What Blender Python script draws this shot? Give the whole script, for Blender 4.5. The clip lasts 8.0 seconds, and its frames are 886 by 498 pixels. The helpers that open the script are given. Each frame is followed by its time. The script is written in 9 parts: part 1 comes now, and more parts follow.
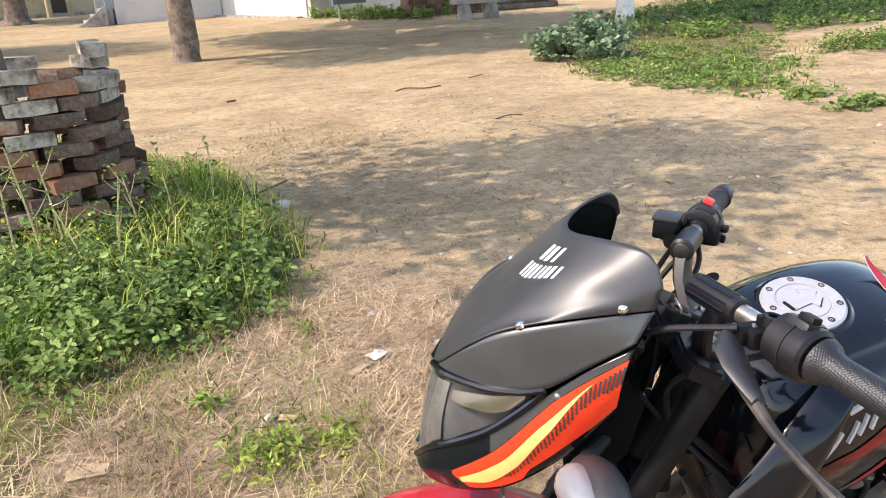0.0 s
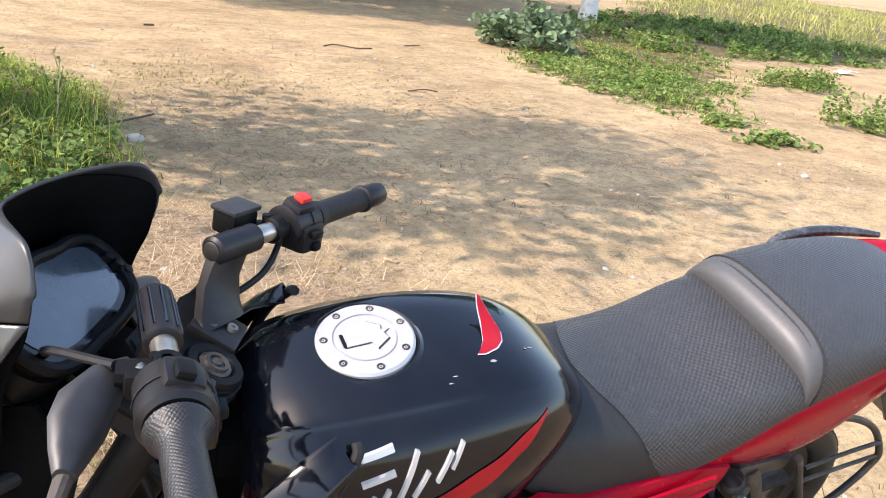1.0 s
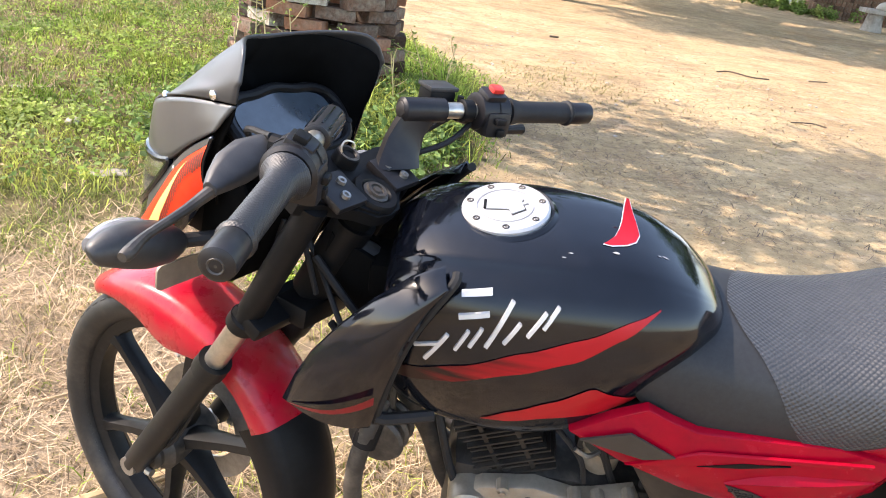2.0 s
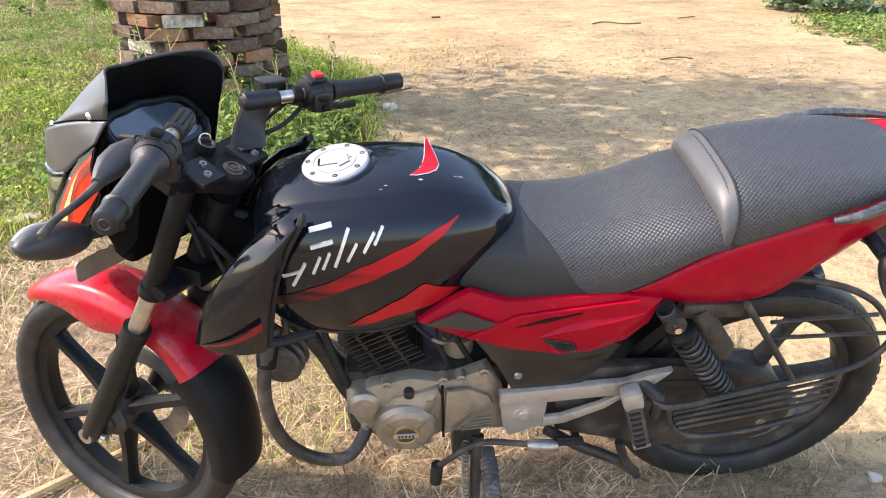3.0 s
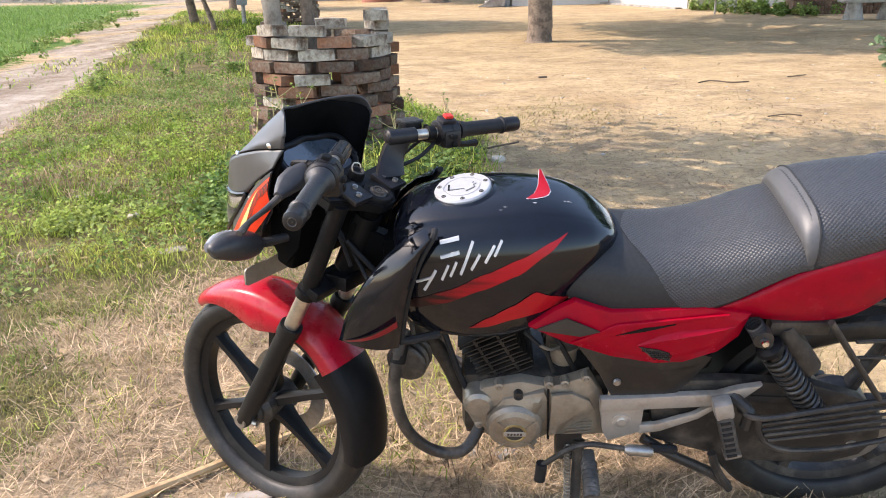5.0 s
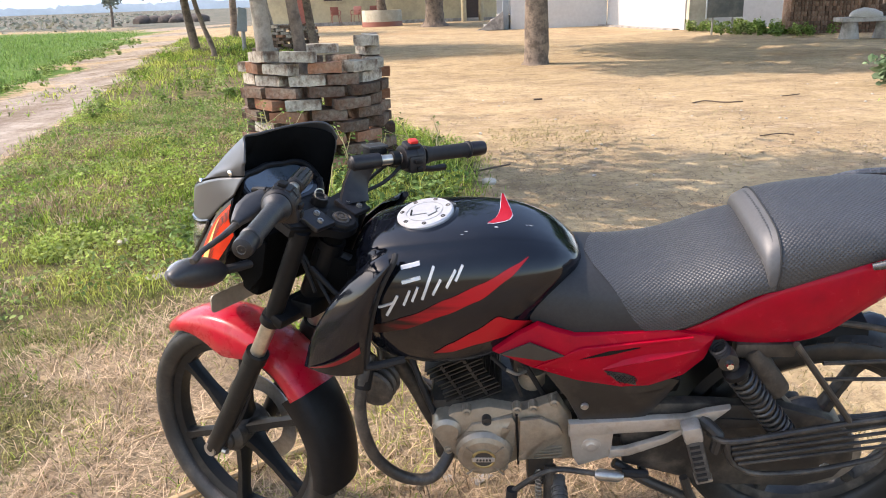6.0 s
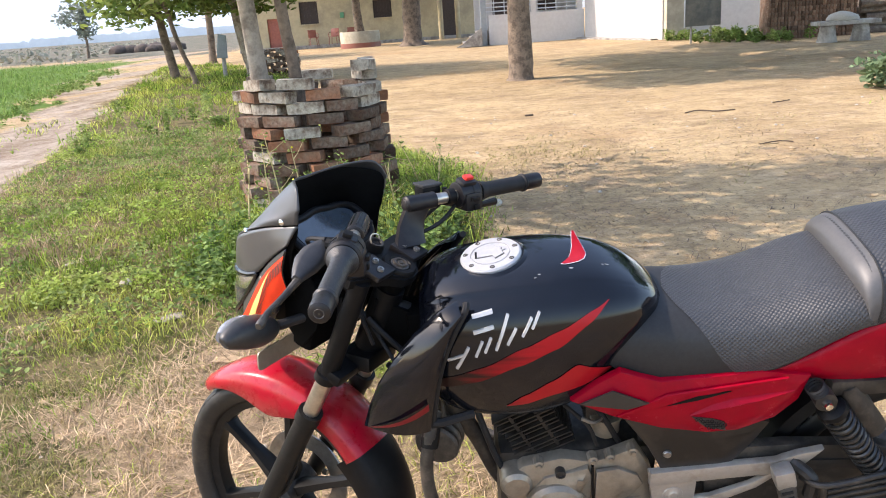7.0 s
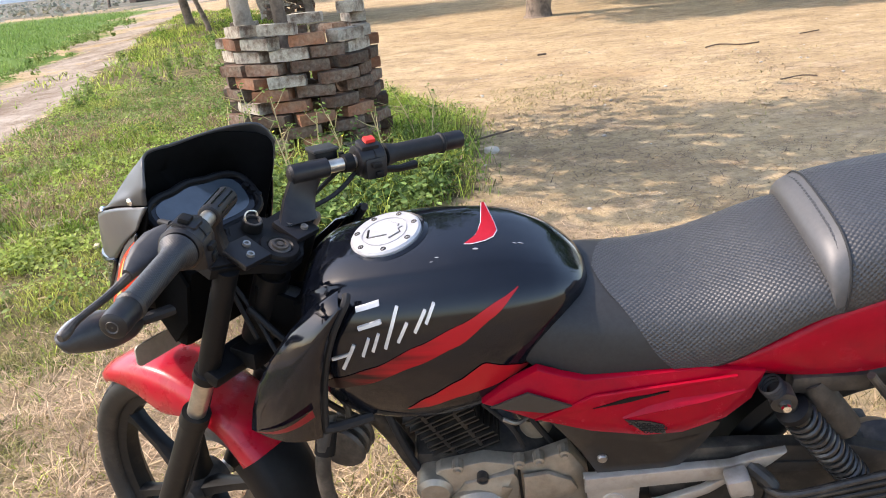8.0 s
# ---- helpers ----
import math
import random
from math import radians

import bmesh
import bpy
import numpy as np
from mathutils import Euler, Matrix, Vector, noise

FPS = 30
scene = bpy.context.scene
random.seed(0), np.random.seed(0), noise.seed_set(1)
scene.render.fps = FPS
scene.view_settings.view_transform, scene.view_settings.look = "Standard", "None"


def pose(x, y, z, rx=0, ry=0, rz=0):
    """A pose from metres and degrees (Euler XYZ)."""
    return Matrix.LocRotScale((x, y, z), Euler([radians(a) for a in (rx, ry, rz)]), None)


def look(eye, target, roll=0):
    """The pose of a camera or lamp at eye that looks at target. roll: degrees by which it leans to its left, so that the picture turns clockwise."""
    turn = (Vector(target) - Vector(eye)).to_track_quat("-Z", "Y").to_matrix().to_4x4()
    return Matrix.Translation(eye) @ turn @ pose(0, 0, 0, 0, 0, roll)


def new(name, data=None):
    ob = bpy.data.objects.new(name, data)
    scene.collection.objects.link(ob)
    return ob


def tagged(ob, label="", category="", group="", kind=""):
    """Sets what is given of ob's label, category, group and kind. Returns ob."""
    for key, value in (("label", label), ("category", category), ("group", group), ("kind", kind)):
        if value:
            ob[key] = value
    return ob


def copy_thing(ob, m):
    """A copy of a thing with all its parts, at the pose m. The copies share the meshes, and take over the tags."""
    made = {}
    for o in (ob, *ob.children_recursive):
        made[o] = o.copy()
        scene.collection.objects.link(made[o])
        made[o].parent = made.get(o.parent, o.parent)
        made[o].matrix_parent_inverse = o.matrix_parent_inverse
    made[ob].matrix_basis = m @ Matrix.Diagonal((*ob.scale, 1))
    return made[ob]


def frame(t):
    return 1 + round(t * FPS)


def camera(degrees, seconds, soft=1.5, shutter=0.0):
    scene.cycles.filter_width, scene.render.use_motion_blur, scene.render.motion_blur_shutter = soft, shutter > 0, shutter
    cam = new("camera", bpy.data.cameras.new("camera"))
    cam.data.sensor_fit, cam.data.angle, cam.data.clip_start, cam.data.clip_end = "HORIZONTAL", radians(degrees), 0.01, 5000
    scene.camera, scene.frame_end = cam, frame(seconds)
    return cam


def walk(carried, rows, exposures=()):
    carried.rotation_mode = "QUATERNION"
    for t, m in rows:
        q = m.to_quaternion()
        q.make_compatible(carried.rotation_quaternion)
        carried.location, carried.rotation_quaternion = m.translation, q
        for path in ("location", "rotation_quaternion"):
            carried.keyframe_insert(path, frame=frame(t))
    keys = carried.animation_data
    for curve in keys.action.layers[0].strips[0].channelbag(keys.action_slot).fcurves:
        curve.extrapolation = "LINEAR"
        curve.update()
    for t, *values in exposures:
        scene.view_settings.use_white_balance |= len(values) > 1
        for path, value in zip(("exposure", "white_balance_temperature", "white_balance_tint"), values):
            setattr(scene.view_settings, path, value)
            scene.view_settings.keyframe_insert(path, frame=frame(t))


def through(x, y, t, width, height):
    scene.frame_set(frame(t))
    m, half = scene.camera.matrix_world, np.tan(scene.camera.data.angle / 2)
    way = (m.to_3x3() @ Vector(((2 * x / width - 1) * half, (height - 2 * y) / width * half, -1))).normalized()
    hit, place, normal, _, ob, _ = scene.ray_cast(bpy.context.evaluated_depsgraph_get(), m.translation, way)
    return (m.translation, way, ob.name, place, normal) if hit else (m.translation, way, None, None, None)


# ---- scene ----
cam = camera(59.5, 8.0, soft=1.0)
ROWS = [
    (0, -1.8405, -0.7976, 1.3464, 70.040, 2.905, -28.596),
    (0.5, -1.5314, -0.8650, 1.3224, 69.421, -1.431, -34.198),
    (1, -1.2668, -0.8504, 1.3088, 68.068, -7.284, -28.860),
    (1.5, -1.0510, -0.9363, 1.1962, 66.261, -9.978, -10.406),
    (1.7, -1.0312, -0.9931, 1.1999, 66.793, -10.084, -1.570),
    (2.0, -1.0250, -1.0950, 1.2120, 66.200, -8.300, 1.200),
    (2.8, -0.9641, -1.3637, 1.2515, 64.780, -1.379, -5.398),
    (3, -0.8902, -1.4291, 1.2697, 66.076, 0.014, -7.362),
    (3.5, -0.7190, -1.6171, 1.2442, 67.079, 2.008, -4.968),
    (4, -0.6935, -1.6821, 1.2407, 68.360, 1.887, -4.206),
    (4.5, -0.9114, -1.6669, 1.2776, 69.864, 1.324, -2.526),
    (4.7, -0.9663, -1.6666, 1.2777, 70.176, 1.101, -1.112),
    (5.8, -0.8132, -1.6707, 1.2771, 71.487, 1.621, 1.074),
    (6, -0.8552, -1.6634, 1.2806, 72.062, 1.897, 0.171),
    (6.5, -0.9973, -1.6246, 1.3203, 73.228, 2.717, -1.853),
    (7, -1.0109, -1.5365, 1.3059, 73.196, 3.953, -1.663),
    (7.5, -0.8546, -1.3765, 1.3076, 71.658, 5.338, -0.496),
    (8, -0.7734, -1.3052, 1.2730, 69.137, 5.756, 0.120),
]
walk(cam, [(t, pose(*row)) for t, *row in ROWS], exposures=[(t, stops, warm, 14) for t, stops, warm in ((0, 1.39, 6920), (1.0, 1.57, 6900), (1.5, 1.94, 7150), (3.0, 1.82, 7050), (3.5, 1.72, 6980), (4.5, 1.58, 6920), (7.0, 1.50, 6960), (8.0, 1.55, 6960))])

# ---- light ----
SUN_FROM = Vector((-1.0, 0.13, 1.0)).normalized()
world = bpy.data.worlds.new("sky")
scene.world = world
world.use_nodes = True
wn, wl = world.node_tree.nodes, world.node_tree.links
sky = wn.new("ShaderNodeTexSky")
sky.sky_type = "NISHITA"
sky.sun_disc = False
sky.sun_elevation = math.asin(SUN_FROM.z)
sky.sun_rotation = math.atan2(SUN_FROM.x, SUN_FROM.y)
sky.dust_density = 1.5
wl.new(sky.outputs["Color"], wn["Background"].inputs["Color"])
wn["Background"].inputs["Strength"].default_value = 0.18
sun = new("sun", bpy.data.lights.new("sun", "SUN"))
sun.data.energy = 2.0
sun.data.angle = radians(0.6)
sun.data.color = (1.0, 0.905, 0.835)
sun.matrix_world = look(SUN_FROM * 50, (0, 0, 0))
scene.view_settings.exposure = 1.47

# ---- materials ----
def mat(name, color, rough=0.5, metal=0.0, spec=0.5, coat=0.0, noise_scale=0.0, vary=0.15, bump=0.0, bump_scale=80.0, second=None, mix_scale=4.0, mix_lo=0.45, mix_hi=0.6, island=0.0, rand=0.0, rough_vary=0.0):
    """A node material: base colour with grain at one scale, a second colour in patches at another, bump, and a shift by piece."""
    m = bpy.data.materials.new(name)
    m.use_nodes = True
    n, l = m.node_tree.nodes, m.node_tree.links
    b = n["Principled BSDF"]
    b.inputs["Roughness"].default_value = rough
    b.inputs["Metallic"].default_value = metal
    b.inputs["Specular IOR Level"].default_value = spec
    b.inputs["Coat Weight"].default_value = coat
    b.inputs["Coat Roughness"].default_value = 0.06
    col = n.new("ShaderNodeRGB")
    col.outputs[0].default_value = (*color, 1)
    out = col.outputs[0]
    tc = n.new("ShaderNodeTexCoord")
    if second:
        nz = n.new("ShaderNodeTexNoise")
        nz.inputs["Scale"].default_value = mix_scale
        nz.inputs["Detail"].default_value = 6.0
        nz.inputs["Roughness"].default_value = 0.65
        l.new(tc.outputs["Object"], nz.inputs["Vector"])
        mr = n.new("ShaderNodeMapRange")
        mr.inputs["From Min"].default_value, mr.inputs["From Max"].default_value = mix_lo, mix_hi
        l.new(nz.outputs["Fac"], mr.inputs["Value"])
        mx = n.new("ShaderNodeMix")
        mx.data_type = "RGBA"
        l.new(mr.outputs["Result"], mx.inputs["Factor"])
        l.new(out, mx.inputs["A"])
        mx.inputs["B"].default_value = (*second, 1)
        out = mx.outputs["Result"]
    value = None
    if noise_scale:
        nz = n.new("ShaderNodeTexNoise")
        nz.inputs["Scale"].default_value = noise_scale
        nz.inputs["Detail"].default_value = 8.0
        nz.inputs["Roughness"].default_value = 0.7
        l.new(tc.outputs["Object"], nz.inputs["Vector"])
        mr = n.new("ShaderNodeMapRange")
        mr.inputs["From Min"].default_value, mr.inputs["From Max"].default_value = 0.3, 0.7
        mr.inputs["To Min"].default_value, mr.inputs["To Max"].default_value = 1 - vary, 1 + vary
        l.new(nz.outputs["Fac"], mr.inputs["Value"])
        value = mr.outputs["Result"]
        if rough_vary:
            rr = n.new("ShaderNodeMapRange")
            rr.inputs["From Min"].default_value, rr.inputs["From Max"].default_value = 0.3, 0.7
            rr.inputs["To Min"].default_value, rr.inputs["To Max"].default_value = max(rough - rough_vary, 0.02), min(rough + rough_vary, 1)
            l.new(nz.outputs["Fac"], rr.inputs["Value"])
            l.new(rr.outputs["Result"], b.inputs["Roughness"])
    for amount, node, socket in ((island, "ShaderNodeNewGeometry", "Random Per Island"), (rand, "ShaderNodeObjectInfo", "Random")):
        if amount:
            g = n.new(node)
            mr = n.new("ShaderNodeMapRange")
            mr.inputs["To Min"].default_value, mr.inputs["To Max"].default_value = 1 - amount, 1 + amount
            l.new(g.outputs[socket], mr.inputs["Value"])
            if value:
                mu = n.new("ShaderNodeMath")
                mu.operation = "MULTIPLY"
                l.new(value, mu.inputs[0])
                l.new(mr.outputs["Result"], mu.inputs[1])
                value = mu.outputs[0]
            else:
                value = mr.outputs["Result"]
    if value:
        hs = n.new("ShaderNodeHueSaturation")
        l.new(out, hs.inputs["Color"])
        l.new(value, hs.inputs["Value"])
        out = hs.outputs["Color"]
    l.new(out, b.inputs["Base Color"])
    if bump:
        nz = n.new("ShaderNodeTexNoise")
        nz.inputs["Scale"].default_value = bump_scale
        nz.inputs["Detail"].default_value = 5.0
        l.new(tc.outputs["Object"], nz.inputs["Vector"])
        bp = n.new("ShaderNodeBump")
        bp.inputs["Strength"].default_value = min(bump, 1.0)
        bp.inputs["Distance"].default_value = 0.01 * max(bump, 0.05)
        l.new(nz.outputs["Fac"], bp.inputs["Height"])
        l.new(bp.outputs["Normal"], b.inputs["Normal"])
    return m


def leaf_mat(name, color, second, through=0.35, island=0.35, mix_scale=1.2):
    """A leaf: rough green, light passing through it, every leaf a little different."""
    m = mat(name, color, rough=0.65, spec=0.18, second=second, mix_scale=mix_scale, island=island)
    n, l = m.node_tree.nodes, m.node_tree.links
    b = n["Principled BSDF"]
    t = n.new("ShaderNodeBsdfTranslucent")
    l.new(b.inputs["Base Color"].links[0].from_socket, t.inputs["Color"])
    mx = n.new("ShaderNodeMixShader")
    mx.inputs["Fac"].default_value = through
    l.new(b.outputs["BSDF"], mx.inputs[1])
    l.new(t.outputs["BSDF"], mx.inputs[2])
    l.new(mx.outputs["Shader"], n["Material Output"].inputs["Surface"])
    return m


def glass_mat(name, color=(0.9, 0.93, 0.95), rough=0.02):
    m = bpy.data.materials.new(name)
    m.use_nodes = True
    b = m.node_tree.nodes["Principled BSDF"]
    b.inputs["Base Color"].default_value = (*color, 1)
    b.inputs["Roughness"].default_value = rough
    b.inputs["Transmission Weight"].default_value = 1.0
    b.inputs["IOR"].default_value = 1.45
    return m


def dotted(m, scale, depth, stretch=(1, 1, 1), uv=False):
    """Small raised beads in a grid, for embossed vinyl, added to a material as bump."""
    n, l = m.node_tree.nodes, m.node_tree.links
    tc = n.new("ShaderNodeTexCoord")
    mp = n.new("ShaderNodeMapping")
    mp.inputs["Scale"].default_value = stretch
    mp.inputs["Rotation"].default_value = (0, 0, radians(45))
    vo = n.new("ShaderNodeTexVoronoi")
    vo.inputs["Scale"].default_value = scale
    vo.inputs["Randomness"].default_value = 0.0
    l.new(tc.outputs["UV" if uv else "Object"], mp.inputs["Vector"])
    l.new(mp.outputs["Vector"], vo.inputs["Vector"])
    bp = n.new("ShaderNodeBump")
    bp.invert = True
    bp.inputs["Strength"].default_value = 0.9
    bp.inputs["Distance"].default_value = depth
    l.new(vo.outputs["Distance"], bp.inputs["Height"])
    l.new(bp.outputs["Normal"], n["Principled BSDF"].inputs["Normal"])
    return m


GLOSS_BLACK = mat("gloss black paint", (0.004, 0.005, 0.008), rough=0.11, spec=0.38, coat=0.08, second=(0.008, 0.008, 0.0095), mix_scale=5, mix_lo=0.5, mix_hi=0.75, noise_scale=30, vary=0.3, rough_vary=0.08)
RED_PAINT = mat("red paint", (0.30, 0.0015, 0.013), rough=0.22, spec=0.10, coat=0.12, second=(0.26, 0.003, 0.015), mix_scale=6, noise_scale=25, vary=0.14, rough_vary=0.10)
RED_DUSTY = mat("dusty red paint", (0.36, 0.004, 0.018), rough=0.3, spec=0.25, coat=0.22, second=(0.33, 0.055, 0.045), mix_scale=5, mix_lo=0.46, mix_hi=0.72, noise_scale=25, vary=0.12, rough_vary=0.08)
RAIL_GREY = mat("scuffed grey rail paint", (0.030, 0.030, 0.031), rough=0.26, spec=0.7, coat=0.3, second=(0.10, 0.098, 0.095), mix_scale=18, mix_lo=0.5, mix_hi=0.72, noise_scale=60, vary=0.3, rough_vary=0.1)
RED_DECAL = mat("red decal", (0.36, 0.007, 0.016), rough=0.4, spec=0.2, coat=0.1, noise_scale=40, vary=0.15)
DARK_DECAL = mat("dark decal", (0.03, 0.028, 0.026), rough=0.4, noise_scale=40, vary=0.2)
ORANGE_DECAL = mat("orange decal", (0.80, 0.05, 0.015), rough=0.4, spec=0.25, noise_scale=30, vary=0.1)
YELLOW_DECAL = mat("yellow decal", (0.9, 0.58, 0.18), rough=0.42, noise_scale=30, vary=0.1)
WHITE_DECAL = mat("white decal", (0.8, 0.8, 0.8), rough=0.5, noise_scale=60, vary=0.1)
VISOR = mat("smoked visor plastic", (0.026, 0.0265, 0.028), rough=0.40, spec=0.6, coat=0.0, second=(0.034, 0.034, 0.035), mix_scale=6, noise_scale=40, vary=0.08, rough_vary=0.015)
FAIRING = mat("grey black fairing", (0.036, 0.0375, 0.0385), rough=0.33, spec=0.65, coat=0.08, second=(0.045, 0.046, 0.046), mix_scale=6, noise_scale=40, vary=0.08, rough_vary=0.015)
MATTE_BLACK = mat("matte black plastic", (0.006, 0.006, 0.0065), rough=0.48, spec=0.16, noise_scale=60, vary=0.3, bump=0.05, bump_scale=300)
DUSTY_BLACK = mat("dusty black metal", (0.022, 0.0195, 0.0175), rough=0.5, spec=0.45, second=(0.105, 0.088, 0.070), mix_scale=14, mix_lo=0.47, mix_hi=0.75, noise_scale=80, vary=0.25, bump=0.05, bump_scale=200)
RUBBER = mat("black rubber", (0.013, 0.013, 0.014), rough=0.65, spec=0.3, noise_scale=80, vary=0.25, bump=0.05, bump_scale=350)
TYRE = mat("dusty tyre rubber", (0.012, 0.0118, 0.0115), rough=0.52, spec=0.45, second=(0.058, 0.048, 0.038), mix_scale=9, mix_lo=0.5, mix_hi=0.78, noise_scale=120, vary=0.25, bump=0.08, bump_scale=260)
VINYL = mat("plain black vinyl", (0.024, 0.0245, 0.025), rough=0.5, spec=0.28, noise_scale=120, vary=0.2, bump=0.06, bump_scale=420)
VINYL_DOT = dotted(mat("embossed black vinyl", (0.038, 0.039, 0.041), rough=0.44, spec=0.45, noise_scale=50, vary=0.15), 158, 0.0022, uv=True)
VINYL_GREY = mat("grey vinyl", (0.066, 0.066, 0.068), rough=0.46, noise_scale=120, vary=0.15, bump=0.04, bump_scale=420)
ALLOY = mat("brushed alloy", (0.40, 0.37, 0.33), rough=0.42, metal=0.5, second=(0.26, 0.22, 0.17), mix_scale=12, mix_lo=0.52, mix_hi=0.75, noise_scale=50, vary=0.12, rough_vary=0.1)
CASE = mat("dusty engine alloy", (0.285, 0.25, 0.20), rough=0.42, metal=0.55, second=(0.19, 0.15, 0.11), mix_scale=9, mix_lo=0.5, mix_hi=0.75, noise_scale=60, vary=0.15, bump=0.04, bump_scale=150)
CHROME = mat("chrome", (0.8, 0.8, 0.8), rough=0.12, metal=1.0, noise_scale=40, vary=0.08)
STEEL = mat("dull steel", (0.34, 0.33, 0.31), rough=0.4, metal=0.9, noise_scale=60, vary=0.2)
STANCHION = mat("fork tube steel", (0.5, 0.46, 0.4), rough=0.3, metal=0.9, noise_scale=50, vary=0.2)
CAP_WHITE = mat("satin silver cap", (0.45, 0.445, 0.445), rough=0.38, metal=0.3, noise_scale=90, vary=0.08)
LENS_GREY = mat("grey lens plastic", (0.19, 0.19, 0.20), rough=0.25, coat=0.4, noise_scale=30, vary=0.1)
SPOKE_BLACK = mat("worn black alloy", (0.009, 0.009, 0.009), rough=0.45, spec=0.22, second=(0.032, 0.029, 0.025), mix_scale=16, mix_lo=0.55, mix_hi=0.8, noise_scale=70, vary=0.25)
DIRTY_CHIP = mat("bare chipped primer", (0.30, 0.30, 0.30), rough=0.8, noise_scale=120, vary=0.3)
GREY_PLASTIC = mat("dark grey plastic", (0.026, 0.026, 0.027), rough=0.46, spec=0.5, noise_scale=70, vary=0.25, bump=0.05, bump_scale=300)
BADGE = mat("silver badge", (0.50, 0.50, 0.50), rough=0.35, metal=0.3, noise_scale=60, vary=0.1)
FIN_BLACK = mat("heat-dulled black fins", (0.012, 0.0105, 0.0095), rough=0.5, spec=0.35, second=(0.045, 0.036, 0.028), mix_scale=16, mix_lo=0.5, mix_hi=0.75, noise_scale=70, vary=0.3)
PANEL_BLACK = mat("dusty black side plastic", (0.014, 0.0118, 0.0105), rough=0.42, spec=0.4, second=(0.034, 0.028, 0.023), mix_scale=7, noise_scale=60, vary=0.25)
PEG_RUBBER = mat("worn grey peg rubber", (0.050, 0.047, 0.044), rough=0.6, second=(0.15, 0.14, 0.125), mix_scale=30, mix_lo=0.5, mix_hi=0.7, noise_scale=80, vary=0.3, bump=0.1, bump_scale=250)
SPRING = mat("grey-black spring wire", (0.022, 0.022, 0.022), rough=0.32, spec=0.5, noise_scale=60, vary=0.25)
RIM_GREY = mat("dusty grey rim face", (0.38, 0.355, 0.325), rough=0.55, metal=0.2, second=(0.14, 0.125, 0.11), mix_scale=11, noise_scale=60, vary=0.2)


def fading(name, color, ground, x0, x1):
    """A printed sticker whose colour comes out of the ground colour along the machine, in streaks."""
    m = mat(name, color, rough=0.3, spec=0.25)
    n, l = m.node_tree.nodes, m.node_tree.links
    tc = n.new("ShaderNodeTexCoord")
    sep = n.new("ShaderNodeSeparateXYZ")
    l.new(tc.outputs["Object"], sep.inputs[0])
    mp = n.new("ShaderNodeMapping")
    mp.inputs["Rotation"].default_value = (0, radians(28), 0)
    mp.inputs["Scale"].default_value = (6, 1, 90)
    l.new(tc.outputs["Object"], mp.inputs["Vector"])
    nz = n.new("ShaderNodeTexNoise")
    nz.inputs["Scale"].default_value = 1.0
    l.new(mp.outputs["Vector"], nz.inputs["Vector"])
    mr = n.new("ShaderNodeMapRange")
    mr.inputs["From Min"].default_value, mr.inputs["From Max"].default_value = x0, x1
    mr.inputs["To Min"].default_value, mr.inputs["To Max"].default_value = -0.35, 1.35
    l.new(sep.outputs["X"], mr.inputs["Value"])
    ad = n.new("ShaderNodeMath")
    ad.operation, ad.use_clamp = "ADD", True
    mn = n.new("ShaderNodeMapRange")
    mn.inputs["To Min"].default_value, mn.inputs["To Max"].default_value = -0.8, 0.8
    l.new(nz.outputs["Fac"], mn.inputs["Value"])
    l.new(mr.outputs["Result"], ad.inputs[0])
    l.new(mn.outputs["Result"], ad.inputs[1])
    mx = n.new("ShaderNodeMix")
    mx.data_type = "RGBA"
    l.new(ad.outputs[0], mx.inputs["Factor"])
    mx.inputs["A"].default_value, mx.inputs["B"].default_value = (*ground, 1), (*color, 1)
    l.new(mx.outputs["Result"], n["Principled BSDF"].inputs["Base Color"])
    return m


RED_FADE = fading("fading red stripe", (0.36, 0.008, 0.014), (0.016, 0.006, 0.006), -0.99, -0.76)
DULL_RED = mat("dull red decal", (0.17, 0.008, 0.012), rough=0.35, spec=0.25, noise_scale=40, vary=0.2)
INNER_BLACK = mat("dead black lining", (0.004, 0.004, 0.004), rough=0.8, spec=0.05, noise_scale=60, vary=0.3)
LAMP_GREY = mat("grey lamp lining", (0.10, 0.10, 0.105), rough=0.16, noise_scale=30, vary=0.2)
DARK_GLASS = mat("dark instrument glass", (0.040, 0.054, 0.068), rough=0.2, coat=1.0, noise_scale=15, vary=0.3)
PLATE_BACK = mat("beige plate back", (0.25, 0.22, 0.175), rough=0.5, metal=0.3, noise_scale=30, vary=0.2)
CLEAR = glass_mat("clear lens")
RED_LENS = mat("red switch", (0.55, 0.03, 0.02), rough=0.35, noise_scale=50, vary=0.1)

# ---- building helpers ----
def part(name, bm, material, parent=None, label="", smooth=None, sharp=35):
    """Links a bmesh as one mesh object, under a thing if one is given."""
    bmesh.ops.recalc_face_normals(bm, faces=bm.faces)
    lim = radians(sharp)
    for f in bm.faces:
        f.smooth = True
    for e in bm.edges:
        e.smooth = not (len(e.link_faces) == 2 and e.calc_face_angle(0.0) > lim)
    me = bpy.data.meshes.new(name)
    bm.to_mesh(me)
    bm.free()
    me.materials.append(material)
    ob = new(name, me)
    ob.parent = parent
    if label:
        ob["label"] = label
    return ob


def thing(name, label, category, group="", m=None, kind=""):
    ob = new(name)
    ob.empty_display_size = 0.2
    if m is not None:
        ob.matrix_world = m
    return tagged(ob, label, category, group, kind)


